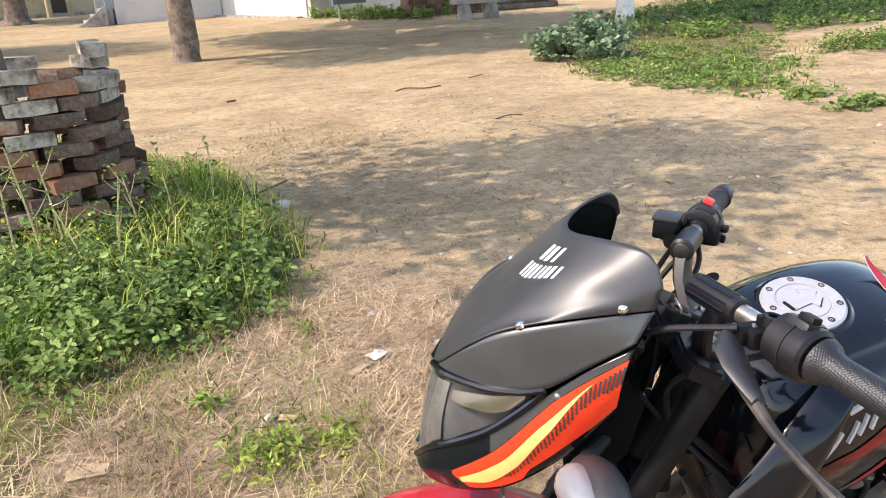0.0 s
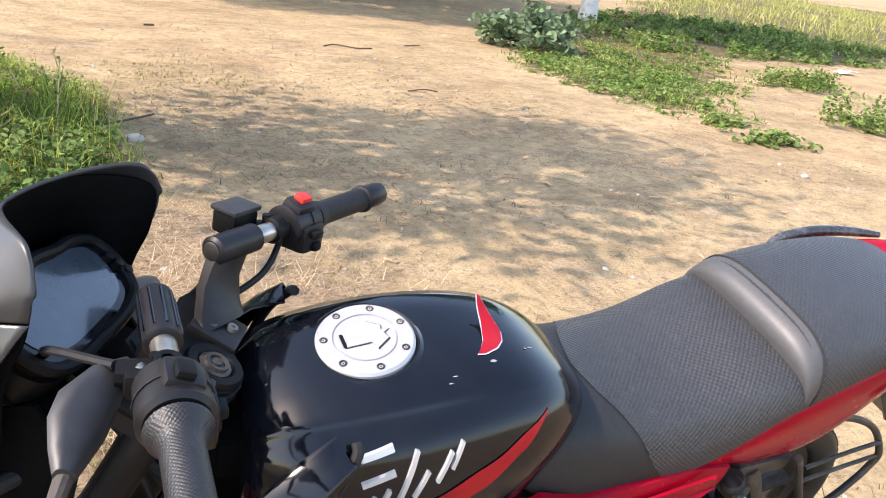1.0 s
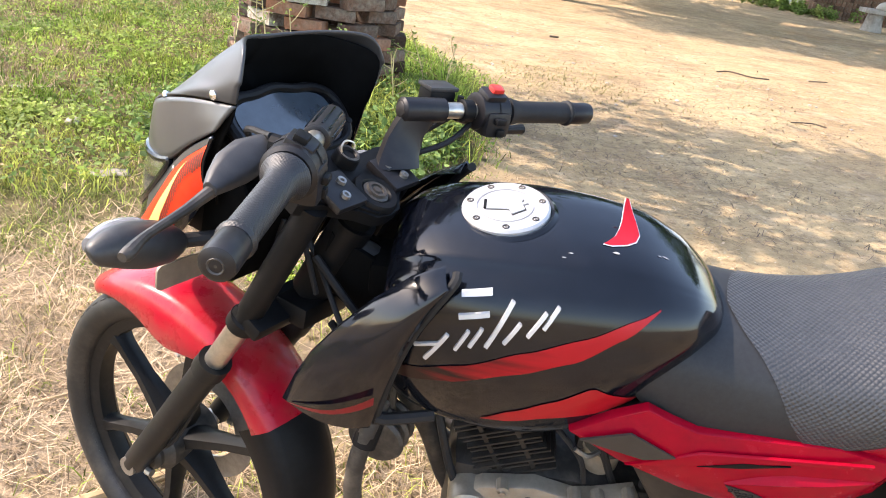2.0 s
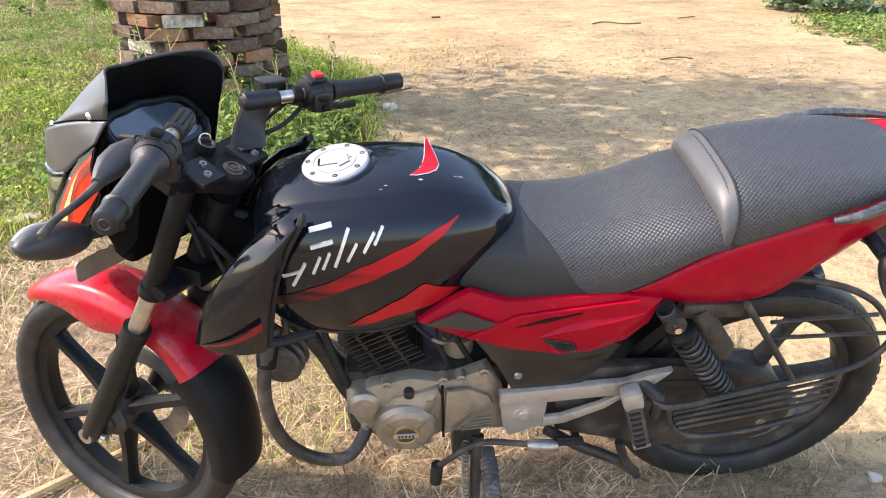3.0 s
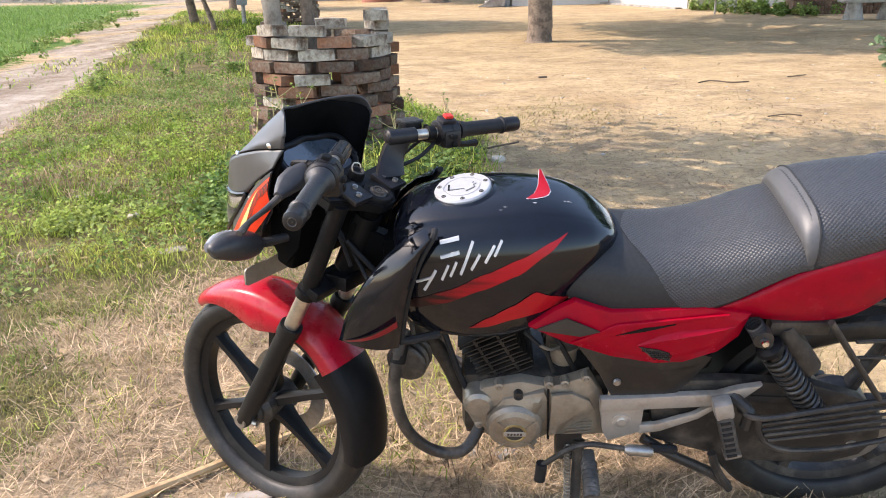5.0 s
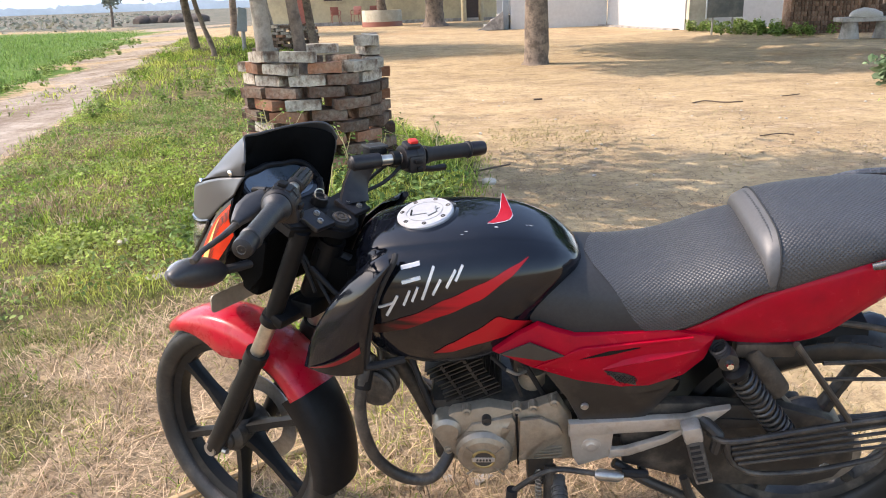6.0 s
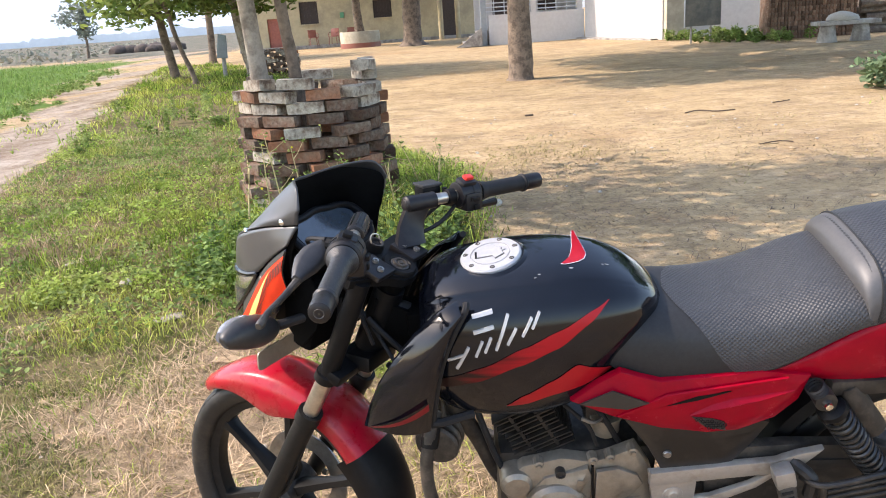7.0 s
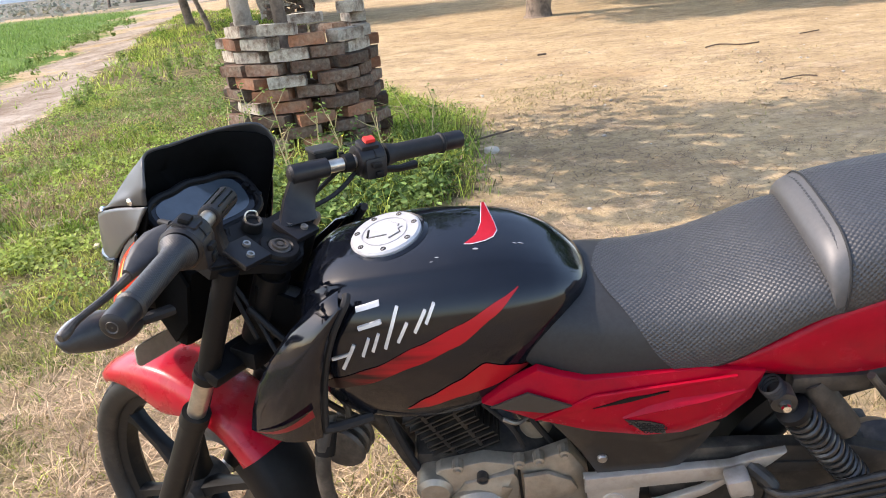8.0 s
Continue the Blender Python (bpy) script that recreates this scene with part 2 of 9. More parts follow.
def add_loft(bm, rings, caps=True, closed=True):
    """A skin over rings with the same number of points."""
    rows = [[bm.verts.new(p) for p in ring] for ring in rings]
    count = len(rows[0])
    for a, b in zip(rows, rows[1:]):
        for i in range(count if closed else count - 1):
            j = (i + 1) % count
            bm.faces.new((a[i], a[j], b[j], b[i]))
    if caps and closed:
        bm.faces.new(rows[0][::-1])
        bm.faces.new(rows[-1])
    return rows


def smooth_path(points, steps=6):
    """A Catmull-Rom curve through the points."""
    pts = [Vector(p) for p in points]
    pts = [2 * pts[0] - pts[1]] + pts + [2 * pts[-1] - pts[-2]]
    out = []
    for a, b, c, d in zip(pts, pts[1:], pts[2:], pts[3:]):
        for s in range(steps):
            t = s / steps
            out.append(0.5 * (2 * b + (c - a) * t + (2 * a - 5 * b + 4 * c - d) * t * t + (3 * b - a - 3 * c + d) * t ** 3))
    return out + [pts[-2]]


def add_tube(bm, path, radius, sides=10, flat=1.0, caps=True):
    """A round bar along a path; radius is a number or one for every point."""
    path = [Vector(p) for p in path]
    radii = [radius] * len(path) if isinstance(radius, (int, float)) else radius
    rings, up = [], None
    for i, p in enumerate(path):
        ahead = (path[min(i + 1, len(path) - 1)] - path[max(i - 1, 0)]).normalized()
        if up is None:
            up = ahead.orthogonal().normalized()
        up = (up - ahead * up.dot(ahead)).normalized()
        side = ahead.cross(up)
        rings.append([p + radii[i] * (math.cos(a) * up + flat * math.sin(a) * side) for a in (2 * math.pi * k / sides for k in range(sides))])
    add_loft(bm, rings, caps)


def tube(points, radius, steps=6, sides=10, flat=1.0):
    bm = bmesh.new()
    path = points
    if steps > 1 and len(points) > 2:
        path = smooth_path(points, steps)
        if not isinstance(radius, (int, float)):
            radius = [p.x for p in smooth_path([(r, 0, 0) for r in radius], steps)]
    add_tube(bm, path, radius, sides, flat)
    return bm


def add_lathe(bm, profile, origin, axis, sides=48, arc=(0.0, 1.0), ref=None):
    """Turns a profile of (radius, along) round an axis."""
    axis = Vector(axis).normalized()
    u = Vector(ref).normalized() if ref else axis.orthogonal().normalized()
    v = axis.cross(u)
    origin = Vector(origin)
    full = arc == (0.0, 1.0)
    rows = []
    for k in range(sides if full else sides + 1):
        a = 2 * math.pi * (arc[0] + (arc[1] - arc[0]) * k / sides)
        rows.append([bm.verts.new(origin + axis * h + r * (math.cos(a) * u + math.sin(a) * v)) for r, h in profile])
    for k in range(sides):
        a, b = rows[k], rows[(k + 1) % len(rows)]
        for i in range(len(profile) - 1):
            bm.faces.new((a[i], a[i + 1], b[i + 1], b[i]))
    return rows


def lathe(profile, origin, axis, sides=48, arc=(0.0, 1.0), ref=None):
    bm = bmesh.new()
    add_lathe(bm, profile, origin, axis, sides, arc, ref)
    bmesh.ops.remove_doubles(bm, verts=bm.verts, dist=1e-5)
    return bm


def add_box(bm, size, m=None, bevel=0.0):
    m = m if m is not None else Matrix()
    made = bmesh.ops.create_cube(bm, size=1.0, matrix=m @ Matrix.Diagonal((*size, 1)))
    if bevel:
        edges = {e for v in made["verts"] for e in v.link_edges}
        bmesh.ops.bevel(bm, geom=list(edges), offset=bevel, segments=2, profile=0.6, affect="EDGES")


def box(size, m=None, bevel=0.0):
    bm = bmesh.new()
    add_box(bm, size, m, bevel)
    return bm


def plate(outline, y, thick, bulge=0.0, bevel=0.003, lift=None, inset=0.02):
    """A panel in the x-z plane: an outline, pushed out on its outer side, with soft edges. lift(x, z) moves it sideways."""
    bm = bmesh.new()
    face = bm.faces.new([bm.verts.new((x, y, z)) for x, z in outline])
    side = -1 if y < 0 else 1
    ext = bmesh.ops.extrude_face_region(bm, geom=[face])
    top = [g for g in ext["geom"] if isinstance(g, bmesh.types.BMFace)]
    bmesh.ops.translate(bm, verts=[v for v in ext["geom"] if isinstance(v, bmesh.types.BMVert)], vec=(0, side * thick, 0))
    if bevel:
        edges = list({e for f in top for e in f.edges})
        bmesh.ops.bevel(bm, geom=edges, offset=bevel, segments=2, profile=0.5, affect="EDGES")
        top = [max(bm.faces, key=lambda f: f.calc_area() if abs(f.calc_center_median().y - (y + side * thick)) < 1e-4 else 0)]
    if bulge:
        for step in range(3):
            r = bmesh.ops.inset_region(bm, faces=top, thickness=inset, depth=0)
            for v in {v for f in top for v in f.verts}:
                v.co.y += side * bulge / 3 * (1.4 - 0.4 * step)
    bmesh.ops.triangulate(bm, faces=[f for f in bm.faces if len(f.verts) > 4])
    if lift:
        for v in bm.verts:
            v.co.y += lift(v.co.x, v.co.z)
    return bm


def moved(bm, m):
    bm.transform(m)
    return bm


def merged(*bms):
    out = bmesh.new()
    for bm in bms:
        me = bpy.data.meshes.new("part")
        bm.to_mesh(me)
        bm.free()
        out.from_mesh(me)
        bpy.data.meshes.remove(me)
    return out


def table(rows, x):
    """Values between rows of (x, a, b, ...), smoothly."""
    if x <= rows[0][0]:
        return rows[0][1:]
    for a, b in zip(rows, rows[1:]):
        if x <= b[0]:
            t = (x - a[0]) / (b[0] - a[0])
            t = t * t * (3 - 2 * t) * 0.35 + t * 0.65
            return [p + (q - p) * t for p, q in zip(a[1:], b[1:])]
    return rows[-1][1:]

def eased(rows, x):
    """Values of rows of (x, a, b, ...) on a smooth curve through all of them."""
    if x <= rows[0][0]:
        return rows[0][1:]
    for i, (a, b) in enumerate(zip(rows, rows[1:])):
        if x <= b[0]:
            p, q, h = rows[max(i - 1, 0)], rows[min(i + 2, len(rows) - 1)], b[0] - a[0]
            t = (x - a[0]) / h
            ease = (2 * t ** 3 - 3 * t * t + 1, t ** 3 - 2 * t * t + t, -2 * t ** 3 + 3 * t * t, t ** 3 - t * t)
            return [ease[0] * a[k] + ease[1] * h * (b[k] - p[k]) / (b[0] - p[0]) + ease[2] * b[k] + ease[3] * h * (q[k] - a[k]) / (q[0] - a[0]) for k in range(1, len(a))]
    return rows[-1][1:]

# ---- ground and plants ----
def polygon_mask(points, soft=0.35):
    """1 inside a polygon of the plan, 0 outside, with a soft edge."""
    pts = np.array(points, float)

    def mask(x, y):
        inside = np.zeros(x.shape, bool)
        near = np.full(x.shape, 1e9)
        for (x0, y0), (x1, y1) in zip(pts, np.roll(pts, -1, 0)):
            cross = ((y0 > y) != (y1 > y)) & (x < (x1 - x0) * (y - y0) / (y1 - y0 + 1e-12) + x0)
            inside ^= cross
            t = np.clip(((x - x0) * (x1 - x0) + (y - y0) * (y1 - y0)) / ((x1 - x0) ** 2 + (y1 - y0) ** 2 + 1e-12), 0, 1)
            near = np.minimum(near, np.hypot(x - x0 - t * (x1 - x0), y - y0 - t * (y1 - y0)))
        return np.clip(0.5 + np.where(inside, near, -near) / (2 * soft), 0, 1)
    return mask


WAVES = [(np.random.RandomState(7).normal(size=(24, 2)), np.random.RandomState(8).uniform(0, 6.28, 24))][0]


def lumps(x, y, size, octaves=3):
    """Smooth unevenness, about -1 to 1."""
    out = np.zeros_like(x)
    for o in range(octaves):
        for k in range(8):
            (a, b), p = WAVES[0][o * 8 + k], WAVES[1][o * 8 + k]
            f = 2.2 * 2 ** o / size
            out += np.sin(a * f * x + b * f * y + p) / 2 ** o * 0.2
    return out


VERGE = polygon_mask([(-2.15, 1.75), (-1.55, 1.95), (-0.98, 2.35), (-0.76, 2.8), (-0.68, 3.7), (-0.62, 4.7), (-1.0, 5.7), (-2.0, 8.0), (-3.6, 14), (-4.8, 20), (-9.0, 31), (-12.1, 32.6), (-7.2, 14.1), (-5.7, 8.6), (-4.95, 5.6), (-4.4, 3.2), (-4.0, 1.0), (-4.2, -4.0), (-3.4, -30), (-2.2, -30), (-3.3, -4.0), (-3.0, 0.9), (-2.7, 1.5)], 0.22)
STRAW = polygon_mask([(-4.4, -2.0), (-3.2, -2.9), (-1.9, -2.3), (-0.8, -2.7), (0.3, -1.9), (0.35, -0.6), (0.15, 0.5), (0.1, 1.3), (-0.1, 2.0), (-0.6, 2.6), (-1.5, 2.3), (-3.0, 1.6), (-5, 1.0)], 0.45)
TURF = polygon_mask([(-1.75, 1.95), (-1.93, 1.71), (-2.05, 1.42), (-2.14, 1.26), (-2.43, 1.10), (-2.50, 1.0), (-2.32, 0.83), (-2.16, 0.68), (-2.05, 0.45), (-2.2, 0.0), (-2.6, -1.0), (-4.2, -1.5), (-4.2, 1.6), (-3.2, 2.1), (-2.6, 2.0)], 0.16)
ROAD = polygon_mask([(-4.9, 5.6), (-5.6, 8.5), (-7.1, 14.1), (-12.1, 32.6), (-22.4, 68), (-29.3, 86.8), (-15.0, 35.2), (-9.7, 17.2), (-7.8, 11), (-6.6, 5), (-6.2, -4), (-5.2, -60), (-3.0, -60), (-4.4, -4), (-4.5, 2)], 0.35)
FIELD = polygon_mask([(-8.0, 5), (-8.5, 12.4), (-9.9, 16.7), (-12.5, 26), (-20, 50), (-33, 50), (-60, 48), (-60, 4)], 0.3)
PATCH = polygon_mask([(4.3, 7.2), (4.1, 5.8), (4.5, 4.5), (5.2, 4.6), (6.2, 5.6), (7.6, 6.6), (9.0, 8.2), (8.2, 10.2), (6.4, 9.0), (5.4, 8.0)], 0.5)
FAR_GRASS = polygon_mask([(13, 10.5), (24, 11), (60, 28), (90, 60), (45, 45), (20, 22), (14, 16)], 0.8)
SHADE_WEEDS = polygon_mask([(7.6, 9.8), (9.5, 8.4), (16, 8.5), (20, 14), (12, 16), (10.2, 13.8), (8.4, 11.5)], 0.6)
WALL_WEEDS = polygon_mask([(6.6, 24.0), (7.0, 22.4), (7.3, 20.2), (8.2, 19.0), (9.2, 19.0), (9.2, 20.5), (8.6, 23.0), (7.8, 25.0)], 0.4)
axis_x = np.concatenate([[-900, -400, -200, -120, -80, -60, -45, -35, -28, -22, -18, -15, -12, -10, -8.5, -7.2], np.arange(-6.4, 6.01, 0.10), [6.4, 7, 7.6, 8.4, 9.4, 10.6, 12, 14, 17, 21, 26, 34, 45, 60, 90, 150, 300, 900]])
axis_y = np.concatenate([[-900, -300, -120, -60, -30, -15, -8, -5, -3.5], np.arange(-2.6, 9.01, 0.10), [9.4, 10, 10.7, 11.5, 12.4, 13.4, 14.6, 16, 17.6, 19.4, 21.5, 24, 27, 30, 34, 38, 43, 50, 60, 75, 95, 130, 200, 400, 900]])


def ground_height(x, y):
    near = np.exp(-((x / 14) ** 2 + ((y - 4) / 16) ** 2))
    h = 0.018 * lumps(x, y, 1.6) * near + 0.05 * lumps(x + 3, y - 2, 9.0, 2) * np.exp(-((x / 40) ** 2)) * np.clip((np.hypot(x + 0.6, y) - 2.5) / 6, 0, 1)
    h -= 0.016 * np.exp(-((x + 0.66) ** 2 + y ** 2) / 2.0)
    verge = VERGE(x, y)
    return h + 0.03 * verge * np.clip((np.hypot(x + 0.6, y) - 2.0) / 2, 0, 1) - 0.10 * FIELD(x, y) - 0.02 * ROAD(x, y)


gx, gy = np.meshgrid(axis_x, axis_y)
gz = ground_height(gx, gy)
gv = np.stack([gx, gy, gz], -1).reshape(-1, 3)
nx_, ny_ = len(axis_x), len(axis_y)
ids = np.arange(nx_ * ny_).reshape(ny_, nx_)
gf = np.stack([ids[:-1, :-1], ids[:-1, 1:], ids[1:, 1:], ids[1:, :-1]], -1).reshape(-1, 4)
me = bpy.data.meshes.new("ground")
me.from_pydata(gv.tolist(), [], gf.tolist())
far_scrub = np.clip((gy + 0.35 * (gx + 20) - 46) / 6, 0, 1) * np.clip((-9 - gx - 0.15 * (gy - 40)) / 5, 0, 1) * (1 - ROAD(gx, gy))
for name, values in (("verge", np.clip(VERGE(gx, gy) + 0.85 * TURF(gx, gy) + 0.8 * PATCH(gx, gy) + 0.8 * SHADE_WEEDS(gx, gy) + FAR_GRASS(gx, gy) + 0.8 * WALL_WEEDS(gx, gy), 0, 1)), ("straw", STRAW(gx, gy)), ("road", ROAD(gx, gy)), ("field", FIELD(gx, gy)), ("scrub", far_scrub)):
    layer = me.attributes.new(name, "FLOAT", "POINT")
    layer.data.foreach_set("value", values.reshape(-1).astype(np.float32))
me.polygons.foreach_set("use_smooth", [True] * len(me.polygons))


def soil_material():
    """Sandy earth whose soil changes with what grows on it: bare yard, straw litter, grassy verge, chalky track, field."""
    m = bpy.data.materials.new("soil")
    m.use_nodes = True
    n, l = m.node_tree.nodes, m.node_tree.links
    b = n["Principled BSDF"]
    b.inputs["Roughness"].default_value = 0.95
    b.inputs["Specular IOR Level"].default_value = 0.08
    tc = n.new("ShaderNodeTexCoord")

    def noise_at(scale, detail=6.0, rough=0.65, stretch=None):
        v = tc.outputs["Object"]
        if stretch:
            mp = n.new("ShaderNodeMapping")
            mp.inputs["Scale"].default_value = stretch
            l.new(v, mp.inputs["Vector"])
            v = mp.outputs["Vector"]
        t = n.new("ShaderNodeTexNoise")
        t.inputs["Scale"].default_value, t.inputs["Detail"].default_value, t.inputs["Roughness"].default_value = scale, detail, rough
        l.new(v, t.inputs["Vector"])
        return t.outputs["Fac"]

    def ramp(v, lo, hi, a=0.0, c=1.0):
        r = n.new("ShaderNodeMapRange")
        r.inputs["From Min"].default_value, r.inputs["From Max"].default_value, r.inputs["To Min"].default_value, r.inputs["To Max"].default_value = lo, hi, a, c
        l.new(v, r.inputs["Value"])
        return r.outputs["Result"]

    def blend(f, a, c):
        x = n.new("ShaderNodeMix")
        x.data_type = "RGBA"
        l.new(f, x.inputs["Factor"])
        for s, v in (("A", a), ("B", c)):
            if isinstance(v, tuple):
                x.inputs[s].default_value = (*v, 1)
            else:
                l.new(v, x.inputs[s])
        return x.outputs["Result"]

    def by(v, f):
        q = n.new("ShaderNodeMath")
        q.operation = "MULTIPLY"
        l.new(v, q.inputs[0])
        l.new(f, q.inputs[1])
        return q.outputs[0]

    sand = blend(ramp(noise_at(0.55, 5), 0.40, 0.62), (0.50, 0.372, 0.208), (0.385, 0.280, 0.155))
    sand = blend(ramp(noise_at(1.5, 9, 0.78, (1, 1.25, 1)), 0.49, 0.62, 0, 0.8), sand, (0.273, 0.198, 0.123))
    sand = blend(ramp(noise_at(2.3, 8, 0.75, (1, 1.4, 1)), 0.52, 0.66, 0, 0.7), sand, (0.581, 0.440, 0.282))
    sand = blend(ramp(noise_at(0.22, 3), 0.54, 0.68, 0, 0.5), sand, (0.387, 0.233, 0.119))
    sand = blend(ramp(noise_at(3.2, 8, 0.75), 0.52, 0.70, 0, 0.55), sand, (0.264, 0.189, 0.114))
    sand = blend(ramp(noise_at(11, 8, 0.8), 0.50, 0.64, 0, 0.75), sand, (0.211, 0.150, 0.092))
    sand = blend(ramp(noise_at(26, 6, 0.7), 0.56, 0.68, 0, 0.7), sand, (0.150, 0.106, 0.066))
    sand = blend(ramp(noise_at(60, 4, 0.6), 0.64, 0.70, 0, 0.7), sand, (0.581, 0.510, 0.405))
    sand = blend(ramp(noise_at(0.8, 9, 0.8, (1, 1.6, 1)), 0.52, 0.62, 0, 0.55), sand, (0.220, 0.163, 0.092))
    straw = blend(ramp(noise_at(18, 8, 0.8, (1, 2.2, 1)), 0.38, 0.60), (0.46, 0.345, 0.22), (0.22, 0.163, 0.105))
    mould = blend(ramp(noise_at(7, 8, 0.75), 0.40, 0.64), (0.20, 0.155, 0.080), (0.065, 0.065, 0.028))
    track = blend(ramp(noise_at(1.3, 10, 0.8, (1, 0.55, 1)), 0.40, 0.60), (0.42, 0.355, 0.285), (0.20, 0.150, 0.105))
    track = blend(ramp(noise_at(9, 8, 0.8), 0.52, 0.66, 0, 0.7), track, (0.17, 0.13, 0.09))
    field = blend(ramp(noise_at(1.5, 6, 0.7), 0.40, 0.62), (0.11, 0.18, 0.035), (0.075, 0.13, 0.03))
    scrub = blend(ramp(noise_at(0.5, 7, 0.75, (1, 0.4, 1)), 0.40, 0.62), (0.18, 0.16, 0.125), (0.095, 0.10, 0.07))
    col = sand
    edge = noise_at(4.5, 6, 0.7)
    for name, soil, lo, hi in (("straw", straw, 0.42, 0.58), ("road", track, 0.45, 0.55), ("verge", mould, 0.44, 0.56), ("field", field, 0.45, 0.55), ("scrub", scrub, 0.45, 0.55)):
        at = n.new("ShaderNodeAttribute")
        at.attribute_name = name
        add = n.new("ShaderNodeMath")
        add.operation = "ADD"
        l.new(at.outputs["Fac"], add.inputs[0])
        l.new(ramp(edge, 0.3, 0.7, -0.28, 0.28), add.inputs[1])
        col = blend(ramp(add.outputs[0], lo, hi), col, soil)
    l.new(col, b.inputs["Base Color"])
    bump = n.new("ShaderNodeBump")
    bump.inputs["Strength"].default_value = 1.0
    bump.inputs["Distance"].default_value = 0.03
    mix = n.new("ShaderNodeMath")
    mix.operation = "ADD"
    l.new(noise_at(9, 8, 0.7), mix.inputs[0])
    l.new(ramp(noise_at(45, 5, 0.65), 0, 1, 0, 0.35), mix.inputs[1])
    l.new(mix.outputs[0], bump.inputs["Height"])
    l.new(bump.outputs["Normal"], b.inputs["Normal"])
    return m


SOIL = soil_material()
me.materials.append(SOIL)
tagged(new("ground", me), "pale sandy earth yard with straw litter and green verge", "ground", kind="structure")

GRASS = leaf_mat("grass blades", (0.16, 0.26, 0.035), (0.41, 0.43, 0.10), 0.36, 0.75, 0.9)
WEED = leaf_mat("weed leaves", (0.145, 0.225, 0.055), (0.28, 0.34, 0.11), 0.38, 0.4, 1.5)
BUSH_LEAF = leaf_mat("bush leaves", (0.13, 0.195, 0.10), (0.21, 0.27, 0.155), 0.25, 0.35, 2.0)
STRAW_M = leaf_mat("dry straw", (0.54, 0.40, 0.255), (0.27, 0.185, 0.115), 0.15, 0.6, 2.5)
CROP = leaf_mat("young crop", (0.145, 0.235, 0.055), (0.21, 0.29, 0.085), 0.4, 0.3, 0.6)
STALK = mat("dry stalk", (0.42, 0.34, 0.17), rough=0.8, island=0.3, noise_scale=30, vary=0.2)


def stuff(name, verts, faces, material, label, category, smooth=False):
    me = bpy.data.meshes.new(name)
    me.from_pydata(verts.tolist() if hasattr(verts, "tolist") else verts, [], faces.tolist() if hasattr(faces, "tolist") else faces)
    me.materials.append(material)
    ob = new(name, me)
    if smooth:
        me.polygons.foreach_set("use_smooth", [True] * len(me.polygons))
    return tagged(ob, label, category, kind="stuff")


def scatter(rng, density, box_, keep):
    """Points of the plan in a box, kept by chance where keep(x, y) is high."""
    x0, x1, y0, y1 = box_
    n = int(density * (x1 - x0) * (y1 - y0))
    x, y = rng.uniform(x0, x1, n), rng.uniform(y0, y1, n)
    ok = rng.uniform(0, 1, n) < keep(x, y)
    return x[ok], y[ok]


def blades(rng, x, y, height, width, lean, droop=0.5):
    """Narrow bent blades, three joints each."""
    n = len(x)
    z = ground_height(x, y) - 0.004
    h = height * rng.uniform(0.45, 1.25, n) * np.clip(0.85 + 0.8 * lumps(x * 3 + 2, y * 3, 1.0), 0.35, 1.8)
    w = width * rng.uniform(0.6, 1.4, n)
    a, b = rng.uniform(0, 6.283, n), rng.uniform(0, 6.283, n)
    out = lean * rng.uniform(0.2, 1.6, n) * h
    sx, sy = np.cos(a) * w / 2, np.sin(a) * w / 2
    dx, dy = np.cos(b) * out, np.sin(b) * out
    v = np.zeros((n, 5, 3))
    for k, (t, s, up) in enumerate(((0, 1, 0), (0, -1, 0), (0.45, -0.8, 0.62), (0.45, 0.8, 0.62))):
        v[:, k] = np.stack([x + s * sx + dx * t, y + s * sy + dy * t, z + h * up], -1)
    v[:, 4] = np.stack([x + dx * (1 + droop * 0.3), y + dy * (1 + droop * 0.3), z + h * (1 - 0.35 * droop)], -1)
    base = (np.arange(n) * 5)[:, None]
    quads = base + np.array([0, 1, 2, 3])
    tris = base + np.array([3, 2, 4])
    return v.reshape(-1, 3), quads.tolist() + tris.tolist()


def leaves(rng, centres, size, up=0.6, aspect=1.5, spread=1.0):
    """Small folded leaves (two quads joined at the midrib) that face all ways."""
    c = np.asarray(centres, float)
    n = len(c)
    s = size * rng.uniform(0.6, 1.4, n)[:, None]
    d = rng.normal(size=(n, 3)) * spread
    d[:, 2] = d[:, 2] * 0.5
    d /= np.linalg.norm(d, axis=1, keepdims=True) + 1e-9
    nrm = rng.normal(size=(n, 3)) * (1 - up)
    nrm[:, 2] += up * 1.4
    side = np.cross(d, nrm)
    side /= np.linalg.norm(side, axis=1, keepdims=True) + 1e-9
    nrm = np.cross(side, d)
    v = np.zeros((n, 6, 3))
    L = s * aspect
    v[:, 0] = c - d * L * 0.5
    v[:, 1] = c + d * L * 0.5
    v[:, 2] = c - d * L * 0.12 + side * s * 0.5 + nrm * s * 0.12
    v[:, 3] = c + d * L * 0.28 + side * s * 0.36 + nrm * s * 0.10
    v[:, 4] = c - d * L * 0.12 - side * s * 0.5 + nrm * s * 0.12
    v[:, 5] = c + d * L * 0.28 - side * s * 0.36 + nrm * s * 0.10
    base = (np.arange(n) * 6)[:, None]
    return v.reshape(-1, 3), np.concatenate([base + np.array([0, 2, 3, 1]), base + np.array([0, 1, 5, 4])])


rng = np.random.RandomState(3)
clump = lambda x, y, s: np.clip(0.62 + 0.95 * lumps(x * 1.3 + 5, y * 1.3, s) + 0.7 * lumps(x * 4, y * 4 + 3, s), 0.10, 1)
